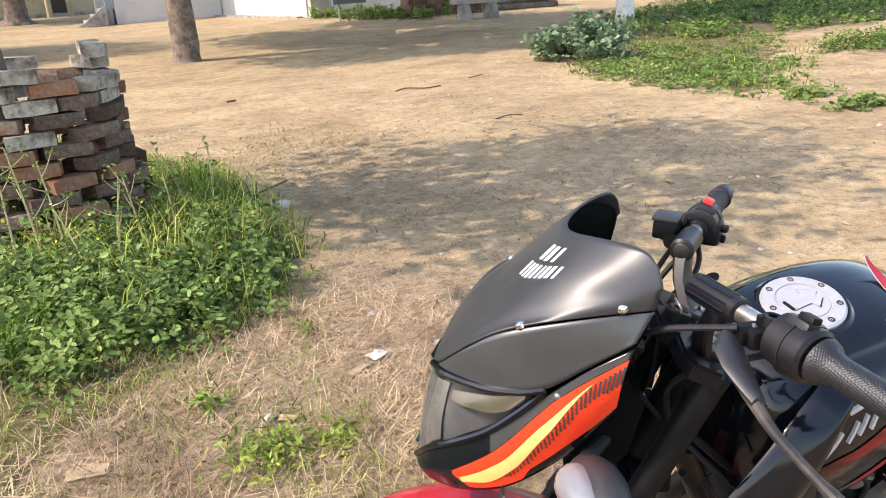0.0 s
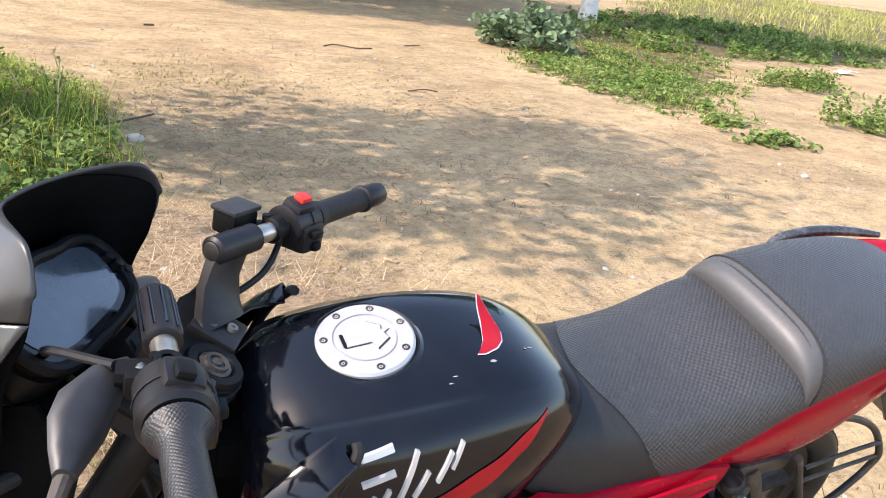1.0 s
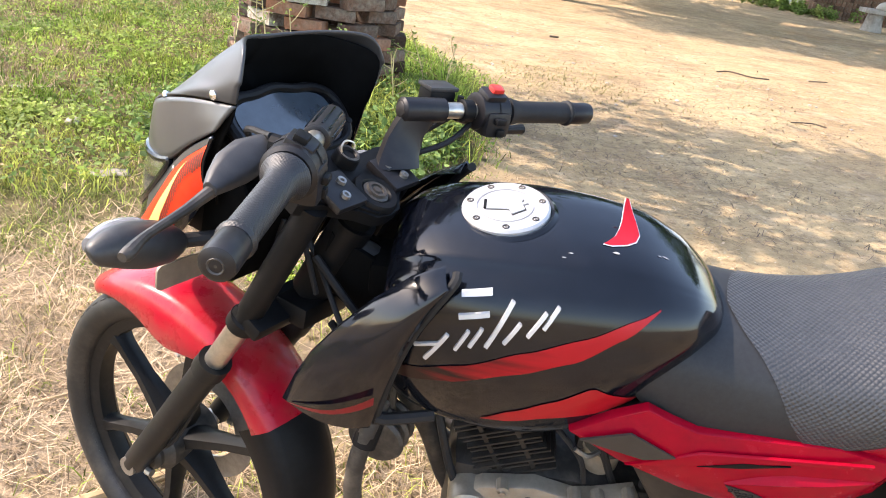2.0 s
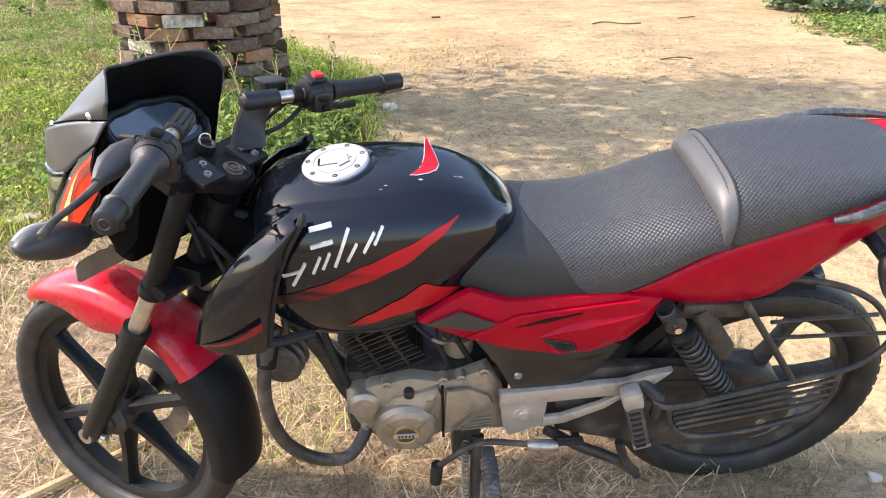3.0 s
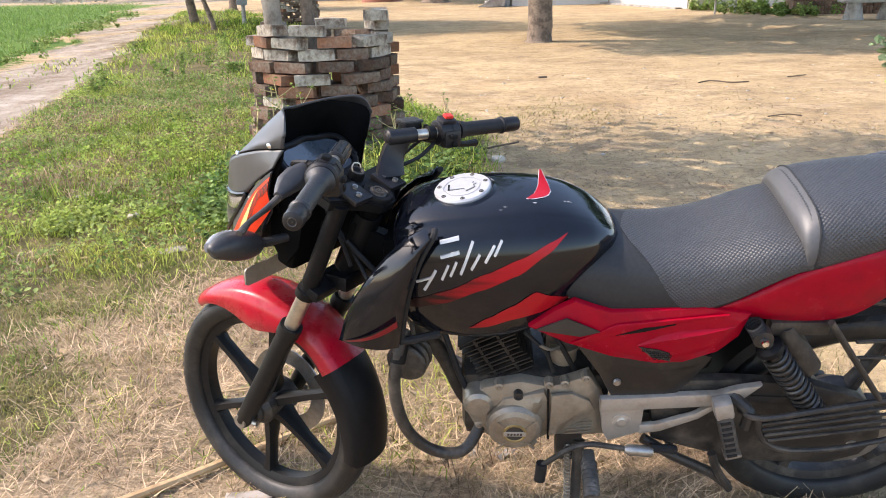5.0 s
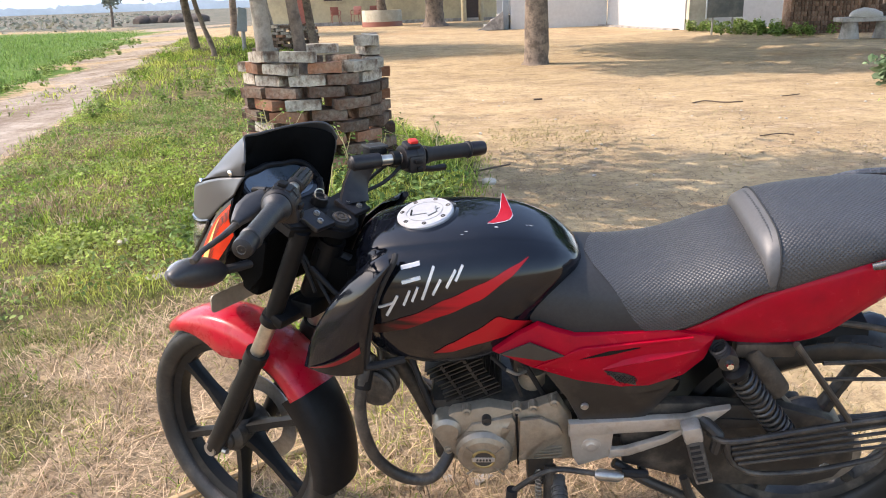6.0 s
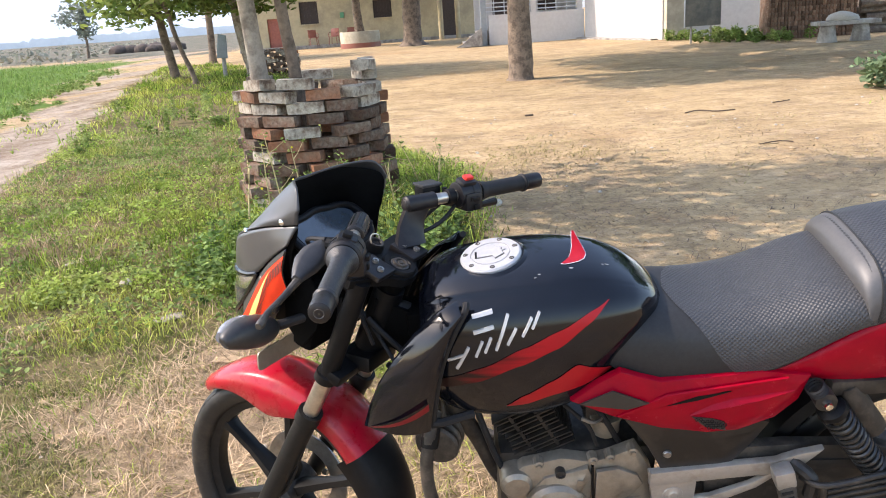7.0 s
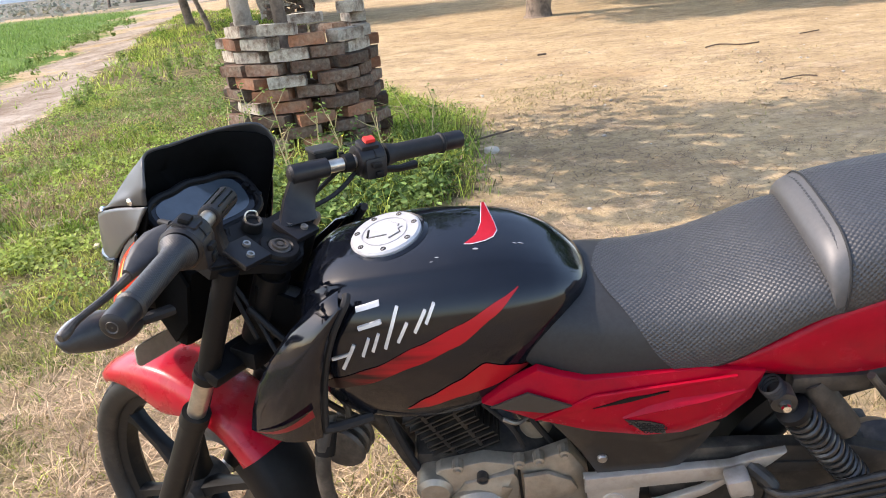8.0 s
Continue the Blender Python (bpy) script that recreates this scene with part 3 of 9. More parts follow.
# dry straw lying round the motorcycle
sx, sy = scatter(rng, 7200, (-4.2, 0.9, -1.2, 2.9), lambda x, y: (STRAW(x, y) ** 2 + 0.10 * STRAW(x, y)) * (1 - 0.86 * TURF(x, y)) * np.clip(0.6 + 0.6 * lumps(x * 2, y * 2, 0.9), 0.10, 1) * np.where(y < -0.9, 0.25, 1))
n_ = len(sx)
a = rng.uniform(0, 6.283, n_)
ln, th, wd = rng.uniform(0.015, 0.10, n_), rng.uniform(0, 0.7, n_), rng.uniform(0.0006, 0.0016, n_)
z0 = ground_height(sx, sy) + rng.uniform(0.0, 0.012, n_)
v = np.zeros((n_, 4, 3))
for k, (t, s) in enumerate(((-0.5, -1), (-0.5, 1), (0.5, 0.6), (0.5, -0.6))):
    v[:, k] = np.stack([sx + np.cos(a) * ln * t * np.cos(th) - np.sin(a) * wd * s, sy + np.sin(a) * ln * t * np.cos(th) + np.cos(a) * wd * s, z0 + ln * (t + 0.5) * np.sin(th)], -1)
stuff("straw_litter", v.reshape(-1, 3), (np.arange(n_) * 4)[:, None] + np.arange(4), STRAW_M, "dry pale straw lying on the earth", "straw")
sx, sy = scatter(rng, 1500, (-4.2, 0.6, -1.2, 2.8), lambda x, y: STRAW(x, y) ** 2 * (1 - 0.6 * TURF(x, y)) * np.clip(0.4 + 0.9 * lumps(x * 2 + 9, y * 2, 0.8), 0.0, 1))
v, f = blades(rng, sx, sy, 0.055, 0.0035, 0.9, 0.9)
stuff("dry_grass", v, f, STRAW_M, "short dry standing grass", "grass")
sx, sy = scatter(rng, 1700, (-5.6, -0.4, 0.2, 8.5), lambda x, y: VERGE(x, y) * np.clip(0.25 - 0.9 * lumps(x * 1.3 + 5, y * 1.3, 1.4), 0.06, 1))
v, f = blades(rng, sx, sy, 0.075, 0.004, 1.0, 0.9)
stuff("dry_verge_grass", v, f, STRAW_M, "dry blades among the green verge", "grass")
# short olive-brown stubble between the straw and under the motorcycle
sx, sy = scatter(rng, 5200, (-3.4, 1.2, -1.1, 2.6), lambda x, y: np.clip(STRAW(x, y) + 0.8 * np.exp(-((x - 0.1) / 0.6) ** 2 - ((y - 0.2) / 0.55) ** 2), 0, 1) * np.clip(0.5 + 0.9 * lumps(x * 1.8 + 2, y * 1.8 + 6, 0.8), 0.08, 1))
v, f = blades(rng, sx, sy, 0.032, 0.0028, 1.1, 0.9)
stuff("stubble", v, f, leaf_mat("olive-brown stubble", (0.33, 0.265, 0.13), (0.20, 0.165, 0.075), 0.2, 0.5, 2.0), "short dry olive-brown stubble", "grass")
# coarse broken stalks over the straw
sx, sy = scatter(rng, 520, (-4.2, 0.9, -1.2, 2.9), lambda x, y: STRAW(x, y) ** 2 * (1 - 0.8 * TURF(x, y)) * np.clip(0.45 + 0.8 * lumps(x * 2.6 + 3, y * 2.6, 0.8), 0.05, 1))
n_ = len(sx)
a, ln, th, wd = rng.uniform(0, 6.283, n_), rng.uniform(0.03, 0.11, n_), rng.uniform(0, 0.35, n_), rng.uniform(0.0007, 0.0015, n_)
z0 = ground_height(sx, sy) + rng.uniform(0.006, 0.020, n_)
v = np.zeros((n_, 6, 3))
for k, (t, s_, bend) in enumerate(((-0.5, -1, 0), (-0.5, 1, 0), (0.0, 0.9, 0.06), (0.5, 0.6, 0), (0.5, -0.6, 0), (0.0, -0.9, 0.06))):
    v[:, k] = np.stack([sx + np.cos(a) * ln * t * np.cos(th) - np.sin(a) * (wd * s_ + ln * bend), sy + np.sin(a) * ln * t * np.cos(th) + np.cos(a) * (wd * s_ + ln * bend), z0 + ln * (t + 0.5) * np.sin(th)], -1)
stuff("straw_stalks", v.reshape(-1, 3), np.concatenate([(np.arange(n_) * 6)[:, None] + np.array([0, 1, 2, 5]), (np.arange(n_) * 6)[:, None] + np.array([5, 2, 3, 4])]), STRAW_M, "coarse pale broken straw stalks on the earth", "straw")
# short olive turf between the straw and the verge
sx, sy = scatter(rng, 9000, (-3.9, -1.6, -0.9, 2.4), lambda x, y: TURF(x, y) * np.clip(0.50 + 1.1 * lumps(x * 2.2 + 7, y * 2.2, 0.7), 0.06, 1))
v, f = blades(rng, sx, sy, 0.034, 0.0030, 0.9, 0.8)
stuff("turf", v, f, leaf_mat("olive turf", (0.17, 0.215, 0.05), (0.33, 0.285, 0.11), 0.3, 0.6, 1.6), "short olive-green turf beside the straw", "grass")
# green showing through the straw beside the verge
sx, sy = scatter(rng, 1800, (-4.4, -0.9, -0.8, 2.6), lambda x, y: STRAW(x, y) * np.clip(0.9 * lumps(x * 1.5 + 1, y * 1.5, 0.9) + 0.42 + 0.50 * np.clip((-1.5 - x), -1, 1) + 0.35 * np.clip(y - 1.2, -1.2, 1), 0, 0.7))
v, f = blades(rng, sx, sy, 0.05, 0.0035, 0.9, 0.8)
stuff("sparse_grass", v, f, GRASS, "sparse short green grass among straw", "grass")
# green verge: near thick, far thinner
sx, sy = scatter(rng, 3600, (-5.6, -0.4, 0.2, 8.5), lambda x, y: VERGE(x, y) ** 1.5 * clump(x, y, 1.4) * np.clip(1.5 - np.hypot(x + 1.2, y) / 9, 0.25, 1))
v, f = blades(rng, sx, sy, 0.074, 0.0046, 0.75)
stuff("verge_grass", v, f, GRASS, "green grass of the verge", "grass")
sx, sy = scatter(rng, 1000, (-2.4, -0.6, 2.2, 5.4), lambda x, y: VERGE(x, y) ** 2 * np.clip(1.1 - np.hypot((x + 1.2) / 1.3, (y - 3.3) / 1.5) ** 2, 0, 1))
v, f = blades(rng, sx, sy, 0.22, 0.006, 0.55)
stuff("tall_grass", v, f, GRASS, "tall green grass round the brick tree guard", "grass")
sx, sy = scatter(rng, 330, (-13, -2, 8.5, 32), lambda x, y: VERGE(x, y) * clump(x, y, 2.5))
v, f = blades(rng, sx, sy, 0.13, 0.014, 0.8)
stuff("far_verge_grass", v, f, GRASS, "green grass of the verge beyond", "grass")
sx, sy = scatter(rng, 420, (4, 9.5, 4, 10.5), lambda x, y: PATCH(x, y) * clump(x + 1, y, 1.0))
v, f = blades(rng, sx, sy, 0.07, 0.008, 0.9)
stuff("yard_grass", v, f, GRASS, "green grass patches in the yard", "grass")


def weed_patch(name, rng, x, y, height, size, per, material, label, up=0.6):
    n = len(x)
    z = ground_height(x, y)
    cx, cy = np.repeat(x, per), np.repeat(y, per)
    r = rng.uniform(0, 1, n * per) ** 0.6 * np.repeat(rng.uniform(0.05, 0.12, n), per)
    a = rng.uniform(0, 6.283, n * per)
    h = np.repeat(z, per) + np.repeat(height * rng.uniform(0.3, 1.2, n), per) * rng.uniform(0.1, 1, n * per)
    v, f = leaves(rng, np.stack([cx + r * np.cos(a), cy + r * np.sin(a), h], -1), size, up)
    return stuff(name, v, f, material, label, "weeds")


x, y = scatter(rng, 85, (-5.4, -0.5, 0.3, 9.0), lambda x, y: VERGE(x, y) ** 2 * np.clip(0.35 + lumps(x * 1.5 - 4, y * 1.5, 1.2), 0, 1))
DARK_WEED = leaf_mat("dark broad weed leaves", (0.10, 0.165, 0.045), (0.25, 0.33, 0.10), 0.3, 0.6, 3.0)
BRIGHT_WEED = leaf_mat("bright young weed leaves", (0.27, 0.38, 0.07), (0.36, 0.42, 0.11), 0.4, 0.4, 1.5)
bx, by_ = scatter(rng, 70, (-5.4, -0.5, 0.3, 9.0), lambda x, y: VERGE(x, y) ** 2 * np.clip(0.3 - lumps(x * 1.5 - 4, y * 1.5, 1.2), 0, 1))
weed_patch("young_weeds", rng, bx, by_, 0.13, 0.015, 26, BRIGHT_WEED, "bright young weeds in the verge")
lx = rng.choice([-2.96, -2.88, -2.58, -3.08, -1.75], 46) + rng.normal(size=46) * 0.13
ly = 2.42 + rng.normal(size=46) * 0.16
weed_patch("lush_weeds", rng, lx, ly, 0.09, 0.016, 38, BRIGHT_WEED, "bright broad-leaved weeds at the verge's edge")
weed_patch("verge_shrubs", rng, -4.3 + rng.normal(size=12) * 0.45, 9.6 + rng.normal(size=12) * 1.2, 0.42, 0.026, 150, WEED, "low green shrubs in the verge")
x_, y_ = scatter(rng, 260, (-8.2, -6.0, 8.2, 13.5), lambda x, y: np.exp(-((x + 6.75 + (y - 9.3) * 0.2) / 0.28) ** 2) * np.clip(0.3 + 1.2 * lumps(x, y * 0.7, 1.5), 0, 1))
v, f = blades(rng, x_, y_, 0.07, 0.014, 0.9)
stuff("track_grass", v, f, GRASS, "worn grass along the middle of the track", "grass")
weed_patch("verge_weeds", rng, x, y, 0.10, 0.017, 18, WEED, "broad-leaved green weeds in the verge")
x, y = scatter(rng, 190, (-2.4, -0.75, 2.0, 3.9), lambda x, y: VERGE(x, y) ** 2 * np.clip(1.25 - np.hypot((x + 1.5) / 0.9, (y - 2.8) / 0.9) ** 2, 0, 1))
weed_patch("thick_weeds", rng, x, y, 0.20, 0.023, 36, DARK_WEED, "thick broad-leaved weeds before the brick guard")
x, y = scatter(rng, 90, (4, 9.5, 4, 10.5), lambda x, y: PATCH(x, y) ** 1.5 * np.clip(0.6 + lumps(x, y + 3, 1.0), 0, 1))
weed_patch("yard_weeds", rng, x, y, 0.08, 0.028, 20, WEED, "low weeds in the yard")
x, y = scatter(rng, 20, (7.4, 18, 8.4, 16), lambda x, y: SHADE_WEEDS(x, y) * np.clip(0.6 + lumps(x, y, 1.6), 0.1, 1))
weed_patch("shaded_weeds", rng, x, y, 0.20, 0.045, 24, WEED, "tall weeds in the shade of the trees")
x, y = scatter(rng, 14, (6.2, 9.6, 18.6, 25.2), lambda x, y: WALL_WEEDS(x, y))
weed_patch("wall_weeds", rng, x, y, 0.32, 0.045, 60, WEED, "weeds along the foot of the wall")
x, y = scatter(rng, 20, (13, 60, 10, 50), lambda x, y: FAR_GRASS(x, y) * np.clip(0.6 + lumps(x, y, 3.0), 0.1, 1))
v, f = blades(rng, x, y, 0.30, 0.035, 0.7)
stuff("far_grass", v, f, leaf_mat("sunlit rank grass", (0.36, 0.38, 0.10), (0.48, 0.42, 0.18), 0.35, 0.4, 0.5), "rank yellow-green grass beyond the yard", "grass")
for name, label, spot, rad, tall, n in (("weed_clump", "thick green weeds at the edge of the yard", (8.4, 6.15), (0.85, 0.35), 0.26, 60), ("weed_clump", "leafy green weeds on bare earth", (7.2, 4.05), (0.95, 0.5), 0.32, 70), ("weed_clump", "low strip of green weeds on bare earth", (4.72, 4.15), (0.32, 0.16), 0.10, 16), ("weed_clump", "small tuft of green weeds on bare earth", (4.62, 3.48), (0.25, 0.14), 0.12, 12), ("weed_clump", "sparse green weeds on bare earth", (6.6, 2.9), (0.6, 0.4), 0.14, 16)):
    a, q = rng.uniform(0, 6.283, n), rng.uniform(0, 1, n) ** 0.6
    weed_patch(name, rng, spot[0] + rad[0] * q * np.cos(a), spot[1] + rad[1] * q * np.sin(a), tall, 0.030, 34, WEED, label)
x, y = scatter(rng, 8, (4.2, 5.0, 3.0, 4.3), lambda x, y: 0.7 + 0 * x)
weed_patch("yard_tufts", rng, x, y, 0.10, 0.03, 24, WEED, "small tufts of weeds on bare earth")
# dead leaves and chips strewn over the yard
LITTER = mat("leaf litter", (0.31, 0.23, 0.145), rough=0.9, island=0.45, noise_scale=30, vary=0.3)
sx, sy = scatter(rng, 420, (-1.0, 8.5, 1.4, 14.0), lambda x, y: (1 - VERGE(x, y)) * np.clip(0.10 + 0.8 * lumps(x * 1.2 + 2, y * 1.2, 1.6) + 0.9 * np.exp(-((x - 0.5) / 1.2) ** 2 - ((y - 4.9) / 0.8) ** 2), 0.03, 1))
v, f = leaves(rng, np.stack([sx, sy, ground_height(sx, sy) + 0.002], -1), 0.0105, 0.99, 2.0)
stuff("leaf_litter", v, f, LITTER, "dead brown leaves and chips on the earth", "litter")
sx, sy = scatter(rng, 800, (-1.0, 3.2, 3.6, 7.0), lambda x, y: (1 - VERGE(x, y)) * np.clip(0.1 + np.exp(-((x - 0.0) / 0.6) ** 2 - ((y - 5.7) / 0.9) ** 2) * (0.6 + lumps(x * 2, y * 2, 0.8)), 0, 1))
v, f = blades(rng, sx, sy, 0.035, 0.006, 1.2, 0.9)
stuff("worn_grass", v, f, leaf_mat("worn grass", (0.28, 0.25, 0.10), (0.36, 0.28, 0.14), 0.2, 0.4, 2.0), "worn dull grass on the yard", "grass")
# twigs, chips and bark strewn in the shade
sx, sy = scatter(rng, 900, (-0.9, 3.2, 2.2, 7.2), lambda x, y: (1 - VERGE(x, y)) * (1 - STRAW(x, y)) * np.clip(0.12 + 1.1 * np.exp(-((x + 0.1) / 0.8) ** 2 - ((y - 3.9) / 1.3) ** 2) + 0.7 * lumps(x * 2 + 4, y * 2, 0.9), 0, 1))
n_ = len(sx)
a, ln, wd = rng.uniform(0, 6.283, n_), rng.uniform(0.015, 0.085, n_), rng.uniform(0.001, 0.0028, n_)
z0 = ground_height(sx, sy) + rng.uniform(0.002, 0.008, n_)
v = np.zeros((n_, 4, 3))
for k, (t, s) in enumerate(((-0.5, -1), (-0.5, 1), (0.5, 0.6), (0.5, -0.6))):
    v[:, k] = np.stack([sx + np.cos(a) * ln * t - np.sin(a) * wd * s, sy + np.sin(a) * ln * t + np.cos(a) * wd * s, z0 + 0.1 * ln * (t + 0.5)], -1)
stuff("twig_litter", v.reshape(-1, 3), (np.arange(n_) * 4)[:, None] + np.arange(4), mat("dull twig litter", (0.17, 0.12, 0.08), rough=0.9, island=0.75, noise_scale=40, vary=0.3), "brown twigs and chips on shaded earth", "litter")
# young crop in the field
x, y = scatter(rng, 55, (-40, -8, 6, 50), lambda x, y: (FIELD(x, y) > 0.6) * np.clip(1.6 - y / 40, 0.2, 1))
v, f = blades(rng, x, y, 0.15, 0.026, 0.6)
stuff("young_crop", v, f, CROP, "bright green young crop in the field", "crop")
x, y = scatter(rng, 5, (-14, -6.5, 6, 30), lambda x, y: np.exp(-((x + 8.6 + (y - 12) * 0.27) / 0.45) ** 2))
weed_patch("field_edge_weeds", rng, x, y, 0.22, 0.04, 40, WEED, "rank weeds along the field edge")
# rosette of weeds on the straw in front of the wheel
for px, py, r, n in ((-1.43, 1.19, 0.15, 380), (-1.22, 1.14, 0.08, 130), (-1.51, 1.57, 0.07, 80), (-1.05, 1.95, 0.06, 50)):
    c = np.stack([px + r * rng.normal(size=n) * 0.5, py + r * rng.normal(size=n) * 0.5, ground_height(np.full(n, px), np.full(n, py)) + rng.uniform(0.01, 0.06, n)], -1)
    v, f = leaves(rng, c, 0.009, 0.5, 3.2)
    tagged(stuff("weed_rosette", v, f, GRASS, "low green weed rosette on straw", "weed"))

# ---- the motorcycle: x to its rear, y to its right, z up, leaning on its stand ----
BIKE = Matrix.Translation((-0.026, 0.040, -0.015)) @ pose(0, 0, 0, 14.0, 0, -2.7)
bike = thing("motorcycle", "black and red motorcycle leaning on its side stand, bars turned", "motorcycle", m=BIKE)
HEAD, RAKE, STEER = Vector((-1.057, 0, 0.89)), radians(24.0), radians(-31.0)
AXIS = Vector((math.sin(RAKE), 0, math.cos(RAKE)))
FORK = Matrix.Translation(HEAD) @ Matrix.Rotation(STEER, 4, AXIS) @ Matrix.Translation(-HEAD)


def fork_part(name, bm, material, parent=None, label="", sharp=35):
    """A part that turns with the bars, given as it stands when they are straight."""
    return part(name, moved(bm, FORK), material, parent or bike, label, sharp=sharp)


# tank: (x, half width, top, bottom)
TANK = [(-1.015, 0.105, 0.853, 0.670), (-0.985, 0.132, 0.877, 0.648), (-0.950, 0.146, 0.891, 0.634), (-0.900, 0.155, 0.900, 0.626), (-0.840, 0.159, 0.906, 0.624),
        (-0.780, 0.157, 0.908, 0.630), (-0.720, 0.150, 0.904, 0.652), (-0.670, 0.137, 0.893, 0.700), (-0.620, 0.113, 0.871, 0.750), (-0.590, 0.088, 0.850, 0.782), (-0.570, 0.062, 0.832, 0.796), (-0.558, 0.030, 0.818, 0.804)]


def tank_half(x):
    w, top, low = eased(TANK, x)
    h = (top - low) / 0.27
    c = min(1, max(0, (-0.70 - x) / 0.14))
    c = c * c * (3 - 2 * c)
    return [(0, top), (0.30 * w, top - 0.002 * h), (0.50 * w, top - 0.008 * h), (0.585 * w, top - (0.0145 - 0.0015 * c) * h), (0.635 * w, top - (0.0185 + 0.0028 * c) * h), (0.80 * w, top - 0.040 * h), (0.94 * w, top - 0.080 * h),
            (1.0 * w, top - 0.128 * h), (0.985 * w, top - 0.178 * h), (0.93 * w, top - 0.225 * h), (0.84 * w, low + 0.004), (0.7 * w, low), (0, low)]


def tank_ring(x, steps=3):
    half = [(p.x, p.y) for p in smooth_path([(y, z, 0) for y, z in tank_half(x)], steps)]
    return [Vector((x, y, z)) for y, z in half] + [Vector((x, -y, z)) for y, z in half[-2:0:-1]]


def tank_side(x, z):
    """How far out the tank's skin is at a height, below its widest line and above."""
    half = [(p.x, p.y) for p in smooth_path([(y, z_, 0) for y, z_ in tank_half(x)], 6)]
    for (y0, z0), (y1, z1) in zip(half, half[1:]):
        if z1 <= z <= z0 and z0 - z1 > 1e-6:
            return y0 + (y1 - y0) * (z0 - z) / (z0 - z1)
    return half[-12][0]


bm = bmesh.new()
xs = [-1.015 + 0.457 * math.sin(math.pi / 2 * k / 60) for k in range(61)]
add_loft(bm, [tank_ring(x) for x in xs])
tank = part("fuel_tank", bm, GLOSS_BLACK, bike, "gloss black fuel tank with scuffs", sharp=50)


def tank_decal(upper, lower, x0, x1, n=26, m=8, off=0.0015):
    """A sticker between two lines of the tank's left side, given as tables of (x, z)."""
    bm = bmesh.new()
    rows = []
    for i in range(n + 1):
        x = x0 + (x1 - x0) * i / n
        a, b = table(upper, x)[0], table(lower, x)[0]
        rows.append([bm.verts.new((x, -tank_side(x, b + (a - b) * j / m) - off, b + (a - b) * j / m)) for j in range(m + 1)])
    for p, q in zip(rows, rows[1:]):
        for j in range(m):
            if max((v.co - w.co).length for v in (p[j], p[j + 1]) for w in (q[j], q[j + 1])) > 1e-6:
                bm.faces.new((p[j], p[j + 1], q[j + 1], q[j]))
    bmesh.ops.remove_doubles(bm, verts=bm.verts, dist=1e-5)
    return bm


part("stripe", tank_decal([(-0.992, 0.712), (-0.975, 0.731), (-0.903, 0.764), (-0.831, 0.802), (-0.763, 0.830), (-0.697, 0.858), (-0.668, 0.868)], [(-0.992, 0.700), (-0.975, 0.706), (-0.920, 0.727), (-0.836, 0.767), (-0.767, 0.797), (-0.709, 0.836), (-0.668, 0.867)], -0.992, -0.670, 34, 8), RED_FADE, tank, "red stripe sticker fading into black")
part("stripe", tank_decal([(-0.862, 0.662), (-0.828, 0.690), (-0.775, 0.724), (-0.730, 0.757), (-0.700, 0.742), (-0.658, 0.722)], [(-0.862, 0.660), (-0.828, 0.664), (-0.775, 0.684), (-0.720, 0.697), (-0.690, 0.708), (-0.658, 0.715)], -0.862, -0.660, 30, 8), RED_FADE, tank, "red stripe sticker fading into black")

# filler cap
CAP = Matrix.Translation((-0.874, 0.006, 0.8985)) @ pose(0, 0, 0, 0, -8.5, 0)
cap = part("filler_cap", moved(lathe([(0, 0.010), (0.036, 0.010), (0.0368, 0.008), (0.0385, 0.008), (0.0392, 0.0100), (0.056, 0.0095), (0.059, 0.006), (0.060, -0.01)], (0, 0, 0), (0, 0, 1), 56), CAP), CAP_WHITE, tank, "satin silver fuel filler cap", sharp=25)
part("cap_ring", moved(lathe([(0.060, 0.002), (0.064, 0.004), (0.069, 0.0), (0.069, -0.014)], (0, 0, 0), (0, 0, 1), 56), CAP), GLOSS_BLACK, tank)
for k in range(7):
    a = 2 * math.pi * (k + 0.28) / 7
    part("cap_bolt", moved(lathe([(0, 0.0112), (0.0016, 0.0092), (0.0038, 0.0112), (0.0050, 0.0104), (0.0050, 0.006)], (0.049 * math.cos(a), 0.049 * math.sin(a), 0), (0, 0, 1), 10), CAP), DUSTY_BLACK, cap)
bm = bmesh.new()
flap = [(-0.026, -0.011), (-0.026, 0.011), (0.004, 0.011), (0.008, 0.022), (0.022, 0.012), (0.020, 0.005), (0.029, 0.004), (0.022, 0.0), (0.025, -0.010), (0.008, -0.022), (0.004, -0.011)]
f = bm.faces.new([bm.verts.new((x, y, 0.0102)) for x, y in flap])
ext = bmesh.ops.extrude_face_region(bm, geom=[f])
bmesh.ops.translate(bm, verts=[v for v in ext["geom"] if isinstance(v, bmesh.types.BMVert)], vec=(0, 0, 0.0018))
bmesh.ops.triangulate(bm, faces=bm.faces)
gap = bmesh.new()
gap.faces.new([gap.verts.new((x * 1.09, y * 1.11, 0.0104)) for x, y in flap])
bmesh.ops.triangulate(gap, faces=gap.faces)
part("flap_gap", moved(gap, CAP), DUSTY_BLACK, cap)
part("key_flap", moved(bm, CAP), CAP_WHITE, cap)
part("key_slot", moved(box((0.004, 0.020, 0.003), Matrix.Translation((-0.0275, 0, 0.0108))), CAP), MATTE_BLACK, cap)

